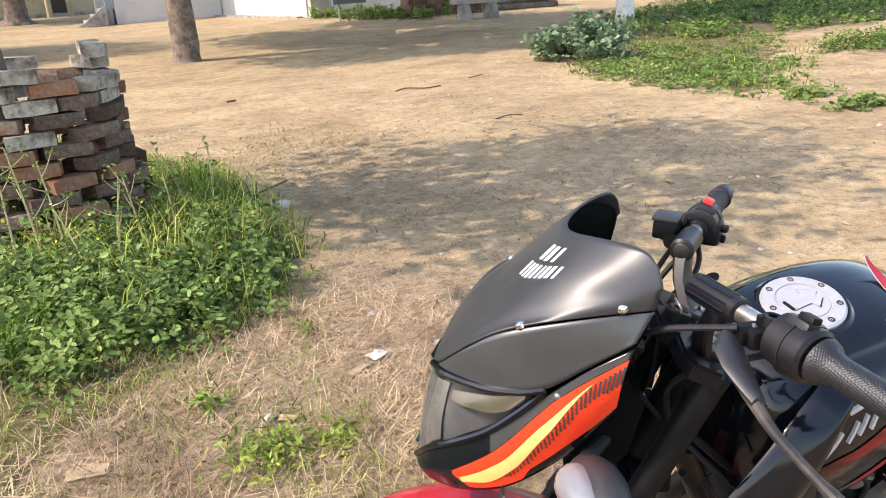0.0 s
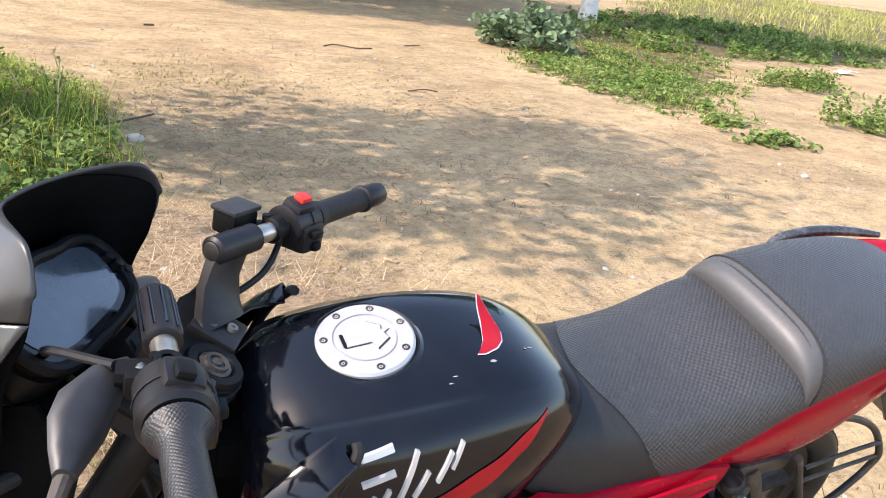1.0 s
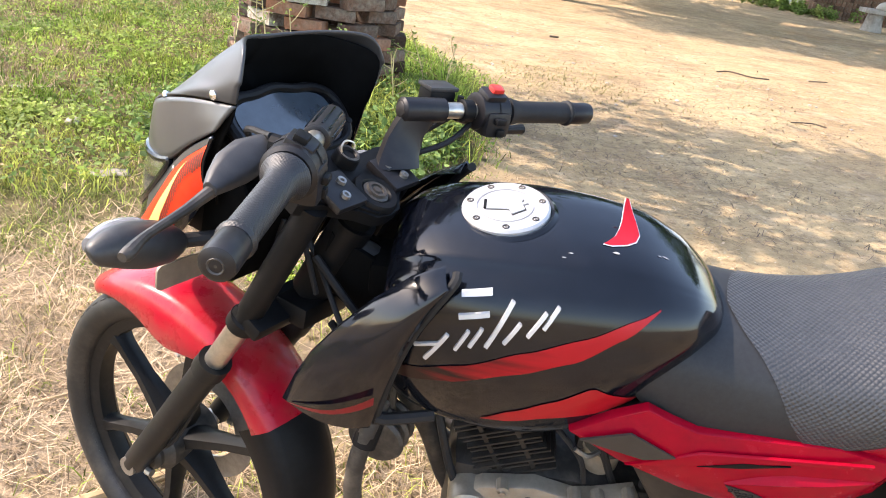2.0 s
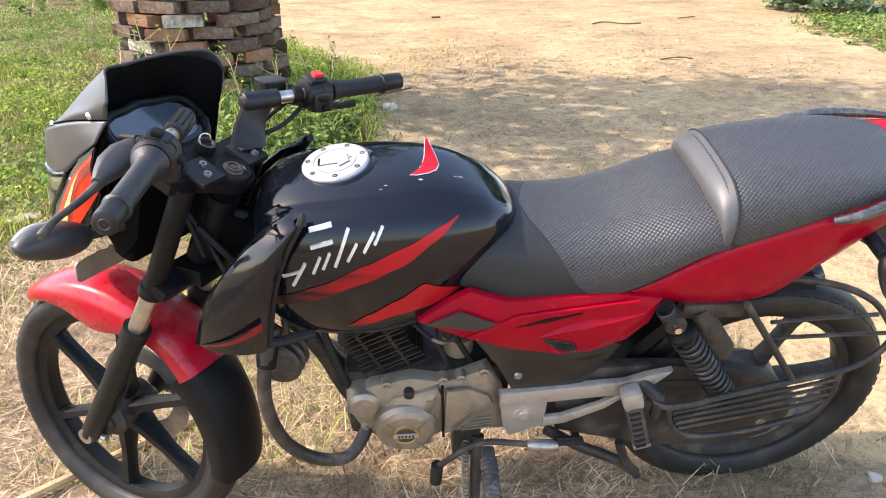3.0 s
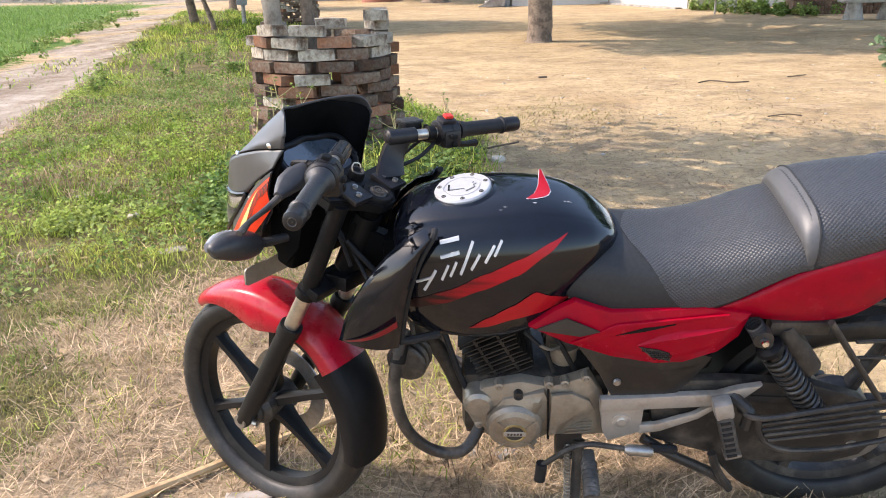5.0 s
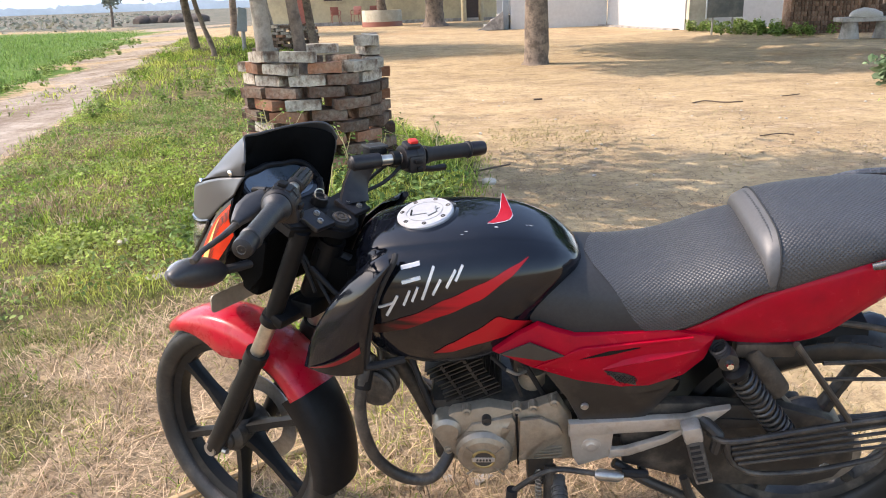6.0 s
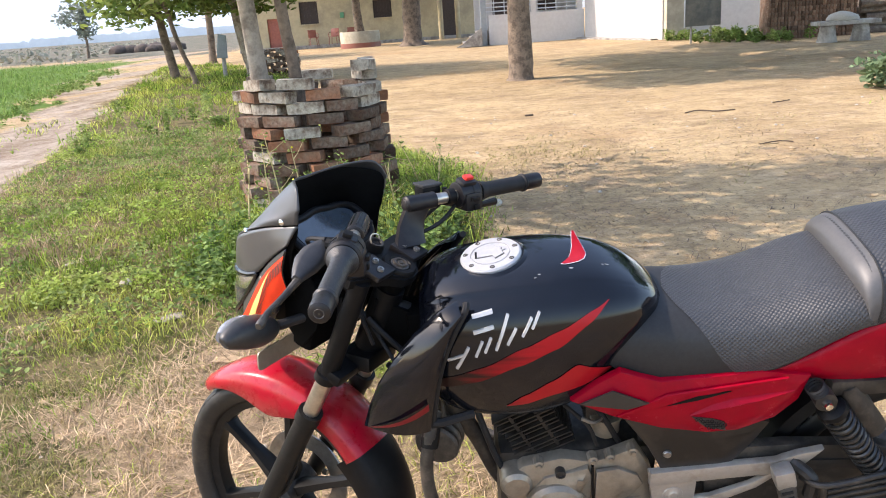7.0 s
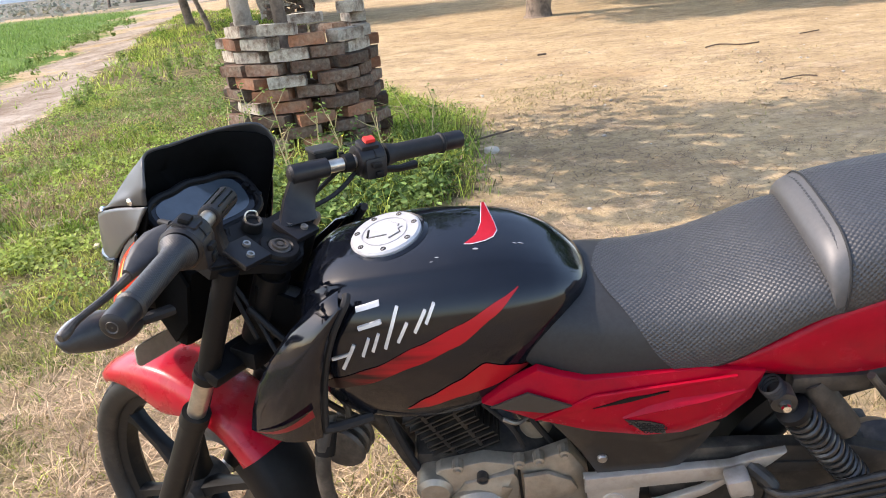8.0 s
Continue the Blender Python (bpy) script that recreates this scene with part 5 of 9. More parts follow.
# fork
for side in (-1, 1):
    y = side * 0.095
    lo, mid, up, top = Vector((-1.378, y, 0.286)), Vector((-1.213, y, 0.588)), Vector((-1.168, y, 0.676)), Vector((-1.072, y, 0.895))
    d = (mid - lo).normalized()
    leg = fork_part("fork_slider", tube([lo - d * 0.02, lo, lo + d * 0.08, lo + d * 0.16, mid - d * 0.03, mid - d * 0.028, mid], [0.015, 0.0220, 0.0225, 0.0222, 0.0235, 0.0268, 0.0262], 1, 18), SPOKE_BLACK, label="dusty black fork slider")
    part("axle_clamp", moved(lathe([(0, -0.026), (0.014, -0.026), (0.017, -0.02), (0.017, 0.02), (0, 0.02)], (lo.x, y, lo.z), (0, side, 0), 20), FORK), STEEL, leg)
    part("pinch_bolt", moved(lathe([(0, 0.012), (0.007, 0.012), (0.008, 0), (0, 0)], lo + Vector((0.028, 0, -0.002)), (1, 0, 0), 8), FORK), STEEL, leg)
    fork_part("stanchion", tube([mid - d * 0.01, up + d * 0.01], 0.0172, 1, 18), STANCHION, label="bare steel fork tube")
    fork_part("upper_tube", tube([up - d * 0.004, up + d * 0.014, up + d * 0.016, top], [0.0240, 0.0240, 0.0192, 0.0192], 1, 18), MATTE_BLACK)
    fork_part("fender_bolt", lathe([(0, 0.008), (0.007, 0.007), (0.009, 0)], (-1.275, side * 0.085, 0.500), (0, side, 0), 12), STEEL)
fork_part("lower_clamp", merged(box((0.056, 0.225, 0.026), Matrix.Translation((-1.150, 0, 0.690)) @ pose(0, 0, 0, 0, 24, 0), 0.008), box((0.06, 0.10, 0.035), Matrix.Translation((-1.125, 0, 0.695)), 0.008)), MATTE_BLACK)
fork_part("steering_stem", tube([(-1.135, 0, 0.70), (-1.050, 0, 0.90)], 0.022, 1, 14), INNER_BLACK)
part("steering_head", tube([(-1.130, 0, 0.715), (-1.072, 0, 0.850)], 0.030, 1, 20), MATTE_BLACK, bike)

# front mudguard, red above and a black flap behind
def guard(a0, a1, radius, half, drop, n, taper=0.0, thick=0.004):
    bm = bmesh.new()
    c = Vector(FRONT_C)
    grids = []
    for off in (0, -thick):
        rows = []
        for k in range(n + 1):
            t = k / n
            a = radians(a0 + (a1 - a0) * t)
            r = radius + off
            w = half * (1 - taper * max(0, 1 - t * 4) ** 2)
            dr = drop(t)
            row = []
            for j in range(13):
                u = j / 12 * 2 - 1
                s = abs(u)
                y = (w * min(1, s / 0.72) * (1 - 0.06 * s) + off * 0.6 * s) * (1 if u > 0 else -1)
                rad = r - (0.016 * min(1, s / 0.72) ** 2.4) - (dr * max(0, (s - 0.72) / 0.28))
                row.append(bm.verts.new(c + Vector((rad * math.cos(a), y, rad * math.sin(a)))))
            rows.append(row)
        grids.append(rows)
    for g in grids:
        for p, q in zip(g, g[1:]):
            for j in range(12):
                bm.faces.new((p[j], p[j + 1], q[j + 1], q[j]))
    a, b = grids
    for p, q in ((a[0], b[0]), (a[-1], b[-1]), ([r[0] for r in a], [r[0] for r in b]), ([r[-1] for r in a], [r[-1] for r in b])):
        for j in range(len(p) - 1):
            bm.faces.new((p[j], p[j + 1], q[j + 1], q[j]))
    return bm


fork_part("front_mudguard", guard(132, 38, 0.326, 0.069, lambda t: 0.012 + 0.066 * math.exp(-((t - 0.48) / 0.22) ** 2) + 0.05 * max(0, t - 0.55), 36, 0.5), RED_DUSTY, label="glossy red front mudguard", sharp=60)
fork_part("mud_flap", guard(40, -9, 0.323, 0.067, lambda t: 0.060 - 0.028 * t, 16), MATTE_BLACK, label="dusty matte black mud flap", sharp=60)
rows = [[Vector((x, y, z)) for y, z in ((-0.110, 0.664), (-0.110, 0.690), (-0.107, 0.6955), (-0.102, 0.698), (0.102, 0.698), (0.107, 0.6955), (0.110, 0.690), (0.110, 0.664), (0.107, 0.6585), (0.102, 0.656), (-0.102, 0.656), (-0.107, 0.6585))] for x in (-1.332, -1.328)]
bm = bmesh.new()
add_loft(bm, rows)
fork_part("front_plate", bm, PLATE_BACK, label="dull beige back of a small front plate")

# ---- motorcycle: engine, frame and running gear ----
case = part("crankcase", plate([(-0.880, 0.400), (-0.868, 0.430), (-0.832, 0.462), (-0.752, 0.480), (-0.690, 0.466), (-0.660, 0.474), (-0.602, 0.500), (-0.568, 0.436), (-0.556, 0.318), (-0.690, 0.312), (-0.72, 0.290), (-0.80, 0.290), (-0.850, 0.330)], -0.085, 0.028, 0.010, 0.006, inset=0.012), CASE, bike, "dusty alloy engine side cover", sharp=28)
part("crankcase_core", box((0.34, 0.19, 0.20), Matrix.Translation((-0.715, 0.01, 0.375)), 0.03), DUSTY_BLACK, bike)
part("right_case", plate([(-0.86, 0.40), (-0.80, 0.46), (-0.62, 0.47), (-0.56, 0.40), (-0.60, 0.30), (-0.82, 0.29)], 0.10, 0.035, 0.01, 0.008, inset=0.012), CASE, bike)
part("flywheel_cover", lathe([(0, 0.158), (0.024, 0.158), (0.028, 0.156), (0.047, 0.1545), (0.057, 0.149), (0.063, 0.138), (0.065, 0.10)], (-0.765, 0, 0.366), (0, -1, 0), 48), CASE, case, "round alloy flywheel cover", sharp=22)
BRASS = mat("dull brass badge", (0.30, 0.22, 0.09), rough=0.45, metal=0.5, noise_scale=90, vary=0.2)
badge = part("cover_badge", lathe([(0.0, 0.1590), (0.021, 0.1590), (0.0225, 0.1612), (0.0262, 0.1612), (0.0272, 0.158)], (-0.765, 0, 0.366), (0, -1, 0), 36), BRASS, case, "dull brass round badge with a pale band")
part("badge_field", lathe([(0.0, 0.1598), (0.0205, 0.1598), (0.0206, 0.158)], (-0.765, 0, 0.366), (0, -1, 0), 30), DARK_DECAL, badge)
part("badge_band", box((0.050, 0.003, 0.013), Matrix.Translation((-0.765, -0.1605, 0.366)), 0.001), ALLOY, badge)
for k in range(5):
    part("badge_mark", box((0.0046, 0.001, 0.006), Matrix.Translation((-0.779 + 0.007 * k, -0.1622, 0.366)) @ pose(0, 0, 0, 0, 12, 0)), DARK_DECAL, badge)
for k in range(4):
    a = math.pi * (0.25 + 0.5 * k)
    part("cover_rib", box((0.030, 0.004, 0.004), Matrix.Translation((-0.762 + 0.044 * math.cos(a), -0.1555, 0.356 + 0.044 * math.sin(a))) @ pose(0, 0, 0, 0, -math.degrees(a), 0), 0.001), CASE, case)
part("cover_shoulder", plate([(-0.818, 0.402), (-0.790, 0.440), (-0.745, 0.452), (-0.700, 0.462), (-0.690, 0.440), (-0.694, 0.372), (-0.705, 0.318), (-0.740, 0.300)], -0.112, 0.016, 0.012, 0.007, inset=0.010), CASE, case)
part("starter_boss", lathe([(0, 0.132), (0.026, 0.130), (0.034, 0.122), (0.036, 0.07)], (-0.846, 0, 0.418), (0, -1, 0), 28), CASE, case)
part("oil_plug", lathe([(0, 0.131), (0.006, 0.130), (0.007, 0.133), (0.0105, 0.132), (0.011, 0.11)], (-0.757, 0, 0.452), (0, -1, 0), 20), DUSTY_BLACK, case)
part("sprocket_cover", plate([(-0.684, 0.455), (-0.640, 0.462), (-0.600, 0.440), (-0.588, 0.415), (-0.605, 0.390), (-0.668, 0.336), (-0.686, 0.330)], -0.124, 0.008, 0.006, 0.003, inset=0.008), CASE, case)
part("case_gap", plate([(-0.694, 0.468), (-0.689, 0.468), (-0.684, 0.316), (-0.689, 0.316)], -0.121, 0.0075, 0, 0), MATTE_BLACK, case)
for k in range(4):
    part("case_fin", box((0.062, 0.004, 0.003), Matrix.Translation((-0.620, -0.126, 0.338 + 0.010 * k)) @ pose(0, 0, 0, 0, -6, 0), 0.0008), CASE, case)
for x, z in ((-0.69, 0.476), (-0.655, 0.480), (-0.61, 0.495), (-0.80, 0.470), (-0.845, 0.352), (-0.72, 0.298)):
    part("case_bolt", lathe([(0, 0.126), (0.005, 0.126), (0.006, 0.122), (0.010, 0.120), (0.011, 0.10)], (x, 0, z), (0, -1, 0), 10), CASE, case)
# cylinder with fins, leaning forward
CYL = Matrix.Translation((-0.770, 0.0, 0.458)) @ pose(0, 0, 0, 0, -27, 0)
cyl = part("cylinder", moved(box((0.085, 0.11, 0.18), Matrix.Translation((0, 0, 0.08)), 0.012), CYL), FIN_BLACK, bike, "finned black cylinder")
for k in range(11):
    w = 0.056 + 0.004 * math.sin(k * 0.9)
    part("fin", moved(box((2 * w + 0.012, 0.166 - 0.006 * (k % 2), 0.0042), Matrix.Translation((0.0, 0, 0.016 + 0.0125 * k)), 0.0018), CYL), FIN_BLACK, cyl)
for k in range(2):
    part("fin_web", moved(box((0.008, 0.160, 0.120), Matrix.Translation((-0.026 + 0.052 * k, 0, 0.076)), 0.002), CYL), FIN_BLACK, cyl)
for dx in (-0.035, 0.035):
    part("head_nut", moved(lathe([(0, 0.014), (0.007, 0.013), (0.008, 0.006), (0.011, 0.004), (0.011, 0)], (dx, -0.072, 0.165), (0, -0.5, 1), 8), CYL), STEEL, cyl)
part("cylinder_head", moved(box((0.11, 0.13, 0.055), Matrix.Translation((0, 0, 0.185)), 0.012), CYL), FIN_BLACK, bike)
part("spark_plug", moved(tube([(-0.02, -0.07, 0.19), (-0.03, -0.10, 0.205), (-0.035, -0.112, 0.225)], 0.010, 3, 8), CYL), CASE, cyl)
part("carburettor", box((0.09, 0.08, 0.08), Matrix.Translation((-0.655, -0.02, 0.555)), 0.02), DUSTY_BLACK, bike)
for pts, r in (([(-0.70, -0.055, 0.600), (-0.665, -0.085, 0.560), (-0.640, -0.080, 0.505), (-0.625, -0.070, 0.470)], 0.006), ([(-0.69, -0.04, 0.620), (-0.640, -0.095, 0.600), (-0.600, -0.098, 0.560), (-0.590, -0.090, 0.500)], 0.005), ([(-0.745, -0.085, 0.600), (-0.70, -0.105, 0.560), (-0.680, -0.100, 0.500)], 0.0045), ([(-0.93, -0.04, 0.60), (-0.905, -0.075, 0.53), (-0.885, -0.080, 0.46), (-0.868, -0.085, 0.420)], 0.007)):
    part("hose", tube(pts, r, 6, 8), RUBBER, bike)
part("float_bowl", lathe([(0, 0.0), (0.026, 0.002), (0.030, 0.010), (0.030, 0.040), (0.034, 0.044), (0.034, 0.052), (0, 0.056)], (-0.655, -0.052, 0.492), (0, 0, 1), 22), CASE, bike, "dusty alloy float bowl of the carburettor")
part("carburettor_cap", lathe([(0.032, 0.0), (0.032, 0.012), (0.028, 0.020), (0.012, 0.024), (0, 0.025)], (-0.655, -0.045, 0.592), (0, 0, 1), 22), MATTE_BLACK, bike)
part("choke_lever", tube([(-0.668, -0.085, 0.560), (-0.690, -0.104, 0.566), (-0.712, -0.106, 0.580)], 0.004, 4, 7), STEEL, bike)
part("head_bracket", plate([(-0.872, 0.640), (-0.838, 0.652), (-0.820, 0.610), (-0.842, 0.586), (-0.862, 0.600)], -0.070, 0.006, 0, 0.001), STEEL, bike, "bare steel head bracket")
part("intake_boot", tube([(-0.70, -0.02, 0.57), (-0.62, -0.02, 0.565), (-0.54, -0.02, 0.58)], 0.032, 3, 14), RUBBER, bike)
part("air_box", box((0.26, 0.18, 0.20), Matrix.Translation((-0.46, 0, 0.585)), 0.03), MATTE_BLACK, bike)
part("under_seat_frame", merged(tube([(-0.70, -0.085, 0.68), (-0.45, -0.10, 0.665), (-0.10, -0.10, 0.70), (0.10, -0.07, 0.80)], 0.014, 4, 10), tube([(-0.70, 0.085, 0.68), (-0.45, 0.10, 0.665), (-0.10, 0.10, 0.70), (0.10, 0.07, 0.80)], 0.014, 4, 10)), DUSTY_BLACK, bike)
part("down_tube", tube([(-1.075, 0, 0.74), (-0.985, -0.012, 0.57), (-0.925, -0.02, 0.47), (-0.872, -0.02, 0.335), (-0.80, -0.02, 0.29)], 0.019, 4, 12), DUSTY_BLACK, bike)
part("frame_spine", tube([(-1.09, 0, 0.80), (-0.90, 0, 0.73), (-0.60, 0, 0.69)], 0.026, 4, 12), DUSTY_BLACK, bike)
for s in (-1, 1):
    part("frame_gusset", plate([(-1.10, 0.84), (-1.03, 0.80), (-0.93, 0.70), (-0.96, 0.66), (-1.06, 0.70), (-1.12, 0.76)], s * 0.018, 0.008, 0, 0.002), INNER_BLACK, bike)
HORN_AT = Vector((-0.978, 0, 0.512))
part("horn", merged(*[lathe([(0, 0.012 + o), (0.028, 0.012 + o), (0.043, 0.007 + o), (0.047, 0.001 + o), (0.043, -0.006 + o), (0.030, -0.009 + o), (0, -0.009 + o)], HORN_AT, (-0.30, -1, 0.05), 30) for o in (0.095, 0.074, 0.053)]), DUSTY_BLACK, bike, "black disc horn")
part("horn_bracket", tube([(-0.99, -0.075, 0.52), (-0.99, -0.05, 0.58), (-1.0, -0.02, 0.62)], 0.007, 3, 8), DUSTY_BLACK, bike)
part("crash_guard", tube([(-1.000, -0.125, 0.640), (-1.012, -0.150, 0.600), (-1.024, -0.165, 0.535), (-1.022, -0.170, 0.460), (-1.000, -0.168, 0.375), (-0.950, -0.160, 0.312), (-0.888, -0.150, 0.296), (-0.850, -0.120, 0.328), (-0.818, -0.06, 0.38)], 0.0135, 5, 12), DUSTY_BLACK, bike, "black tubular crash guard")
part("crash_guard", tube([(-1.000, 0.125, 0.640), (-1.024, 0.165, 0.535), (-1.000, 0.168, 0.375), (-0.888, 0.150, 0.296), (-0.818, 0.06, 0.36)], 0.0135, 5, 12), DUSTY_BLACK, bike)
part("guard_clamp", tube([(-1.005, -0.13, 0.625), (-1.016, -0.155, 0.575)], 0.018, 1, 12), MATTE_BLACK, bike)
# exhaust on the right side
part("exhaust_pipe", tube([(-0.865, 0.03, 0.58), (-0.94, 0.05, 0.52), (-0.945, 0.075, 0.42), (-0.87, 0.10, 0.285), (-0.70, 0.13, 0.262), (-0.42, 0.145, 0.27)], 0.019, 5, 12), DUSTY_BLACK, bike)
part("silencer", tube([(-0.46, 0.145, 0.268), (-0.42, 0.15, 0.272), (-0.30, 0.158, 0.300), (-0.05, 0.172, 0.375), (0.20, 0.182, 0.455), (0.225, 0.183, 0.463)], [0.020, 0.030, 0.043, 0.046, 0.046, 0.030], 1, 20), GLOSS_BLACK, bike, "black silencer")

# alloy hanger, footrests and levers
def solid(outline, y, thick, bevel=0.003):
    return plate(outline, y, thick, 0, bevel)


hang = part("footrest_hanger", solid([(-0.580, 0.452), (-0.480, 0.452), (-0.482, 0.352), (-0.552, 0.322), (-0.566, 0.350)], -0.124, 0.014), ALLOY, bike, "dull silver alloy footrest hanger")
part("hanger_arm", solid([(-0.578, 0.458), (-0.430, 0.470), (-0.330, 0.476), (-0.290, 0.492), (-0.240, 0.502), (-0.262, 0.476), (-0.290, 0.446), (-0.330, 0.440), (-0.440, 0.432), (-0.578, 0.420)], -0.130, 0.016, 0.004), ALLOY, hang)
part("hanger_brace", solid([(-0.486, 0.350), (-0.440, 0.358), (-0.360, 0.398), (-0.300, 0.452), (-0.318, 0.452), (-0.372, 0.412), (-0.450, 0.380), (-0.486, 0.376)], -0.130, 0.012, 0.003), ALLOY, hang)
part("hanger_bolt", lathe([(0, 0.146), (0.010, 0.145), (0.013, 0.142), (0.020, 0.1405), (0.022, 0.136)], (-0.527, 0, 0.388), (0, -1, 0), 22), ALLOY, hang)
peg = part("pillion_footrest", box((0.035, 0.032, 0.136), Matrix.Translation((-0.303, -0.172, 0.390)) @ pose(0, 0, 0, 0, -17, 0), 0.010), PEG_RUBBER, bike, "folded pillion footrest with ribbed rubber")
part("peg_cap", box((0.037, 0.034, 0.010), Matrix.Translation((-0.2835, -0.172, 0.3265)) @ pose(0, 0, 0, 0, -17, 0), 0.004), STEEL, peg)
part("footrest_bracket", box((0.040, 0.036, 0.046), Matrix.Translation((-0.324, -0.170, 0.462)) @ pose(0, 0, 0, 0, -16, 0), 0.008), ALLOY, peg)
for k in range(7):
    part("rib", box((0.022, 0.004, 0.008), Matrix.Translation((-0.318 + 0.0050 * k, -0.188, 0.432 - 0.0165 * k)) @ pose(0, 0, 0, 0, -16, 0), 0.001), RUBBER, peg)
part("footrest_mount", tube([(-0.30, -0.14, 0.47), (-0.268, -0.17, 0.45), (-0.268, -0.175, 0.41)], 0.014, 3, 10), DUSTY_BLACK, bike)
rest = part("rider_footrest", tube([(-0.596, -0.150, 0.300), (-0.598, -0.200, 0.288), (-0.600, -0.262, 0.276)], [0.014, 0.017, 0.017], 1, 14), PEG_RUBBER, bike, "ribbed dusty rubber rider footrest")
for k in range(8):
    part("rib", lathe([(0.016, -0.002), (0.0188, -0.002), (0.0188, 0.002), (0.016, 0.002)], (-0.5975, -0.178 - 0.0105 * k, 0.293 - 0.002 * k), (0, -1, -0.19), 14), PEG_RUBBER, rest)
part("stand_bracket", box((0.06, 0.05, 0.09), Matrix.Translation((-0.635, -0.085, 0.270)), 0.008), DUSTY_BLACK, bike)
stand = part("side_stand", tube([(-0.612, -0.110, 0.295), (-0.618, -0.150, 0.200), (-0.622, -0.190, 0.110), (-0.618, -0.215, 0.076)], [0.014, 0.012, 0.0115, 0.011], 1, 12), DUSTY_BLACK, bike, "black steel side stand")
part("stand_foot", box((0.06, 0.045, 0.008), Matrix.Translation((-0.618, -0.220, 0.074)) @ pose(0, 0, 0, -14, 0, 0), 0.002), DUSTY_BLACK, stand)
part("stand_spring", tube([(-0.640 + 0.007 * math.cos(k * 1.05), -0.120 - 0.0007 * k + 0.007 * math.sin(k * 1.05), 0.285 - 0.00125 * k) for k in range(97)], 0.0022, 1, 5), STEEL, stand)
gear = part("gear_lever", tube([(-0.700, -0.172, 0.278), (-0.672, -0.172, 0.306), (-0.640, -0.170, 0.332), (-0.600, -0.168, 0.344), (-0.555, -0.168, 0.338), (-0.515, -0.170, 0.332)], 0.0066, 4, 10), DUSTY_BLACK, bike, "bent steel gear lever")
part("toe_rubber", tube([(-0.702, -0.172, 0.284), (-0.706, -0.178, 0.236)], 0.013, 1, 12), RUBBER, gear)
part("heel_pad", tube([(-0.520, -0.172, 0.332), (-0.510, -0.172, 0.332), (-0.468, -0.175, 0.330), (-0.458, -0.175, 0.329)], [0.008, 0.013, 0.013, 0.008], 1, 14), STEEL, gear)
part("gear_link", tube([(-0.46, -0.16, 0.325), (-0.40, -0.15, 0.31)], 0.010, 1, 8), RUBBER, gear)
part("main_stand", merged(tube([(-0.47, -0.12, 0.315), (-0.40, -0.135, 0.275), (-0.31, -0.14, 0.225), (-0.265, -0.15, 0.192)], 0.012, 4, 10), tube([(-0.47, 0.12, 0.315), (-0.265, 0.15, 0.192)], 0.012, 1, 10), tube([(-0.40, -0.135, 0.275), (-0.40, 0.135, 0.275)], 0.010, 1, 8)), DUSTY_BLACK, bike, "folded black centre stand")
part("stand_tang", tube([(-0.318, -0.15, 0.30), (-0.300, -0.155, 0.25), (-0.262, -0.155, 0.185)], 0.010, 3, 8), DUSTY_BLACK, bike)

# swing arm, chain case and springs
for s in (-1, 1):
    part("swing_arm", box((0.50, 0.028, 0.045), Matrix.Translation((-0.235, s * 0.092, 0.330)) @ pose(0, 0, 0, 0, 7, 0), 0.006), DUSTY_BLACK, bike)
part("chain_case", plate([(-0.470, 0.490), (-0.300, 0.492), (-0.120, 0.478), (-0.010, 0.440), (0.052, 0.380), (0.060, 0.320), (0.030, 0.262), (-0.040, 0.232), (-0.240, 0.240), (-0.450, 0.310)], -0.094, 0.024, 0.004, 0.005, inset=0.012), DUSTY_BLACK, bike, "dusty black chain case")
part("chain_case_lip", plate([(-0.440, 0.462), (-0.140, 0.448), (-0.140, 0.424), (-0.440, 0.434)], -0.119, 0.007, 0, 0.002), DUSTY_BLACK, bike)
for s in (-1, 1):
    top, low = Vector((-0.276, s * 0.158, 0.652)), Vector((-0.100, s * 0.138, 0.400))
    d = (low - top).normalized()
    u = d.orthogonal().normalized()
    v = d.cross(u)
    sh = part("shock_absorber", tube([top - d * 0.01, top + d * 0.05, top + d * 0.055, low], [0.012, 0.012, 0.015, 0.014], 1, 14), DUSTY_BLACK, bike, "twin rear shock absorber with black spring")
    turns, n = 13, 208
    coil = [top + d * (0.052 + 0.225 * k / n) + 0.0245 * (math.cos(2 * math.pi * turns * k / n) * u + math.sin(2 * math.pi * turns * k / n) * v) for k in range(n + 1)]
    part("spring", tube(coil, 0.0046, 1, 7), SPRING, sh)
    part("top_eye", lathe([(0, 0.024), (0.008, 0.024), (0.010, 0.018), (0.020, 0.016), (0.020, -0.014), (0, -0.014)], top, (0, s, 0), 20), DUSTY_BLACK, sh)
    part("eye_bolt", lathe([(0, 0.030), (0.007, 0.029), (0.0085, 0.020)], top, (0, s, 0), 8), CHROME, sh)
    part("spring_cup", lathe([(0.014, 0.030), (0.027, 0.036), (0.029, 0.046), (0.024, 0.052), (0.014, 0.052)], top, d, 24), MATTE_BLACK, sh)
    for r in range(3):
        part("bellows", lathe([(0.016, 0), (0.019, 0.003), (0.016, 0.006)], top - d * (0.040 - 0.008 * r), d, 16), RUBBER, sh)
part("gas_canister", tube([(-0.222, -0.128, 0.655), (-0.205, -0.128, 0.62), (-0.150, -0.125, 0.540), (-0.143, -0.125, 0.530)], [0.020, 0.028, 0.028, 0.016], 1, 14), DUSTY_BLACK, bike)
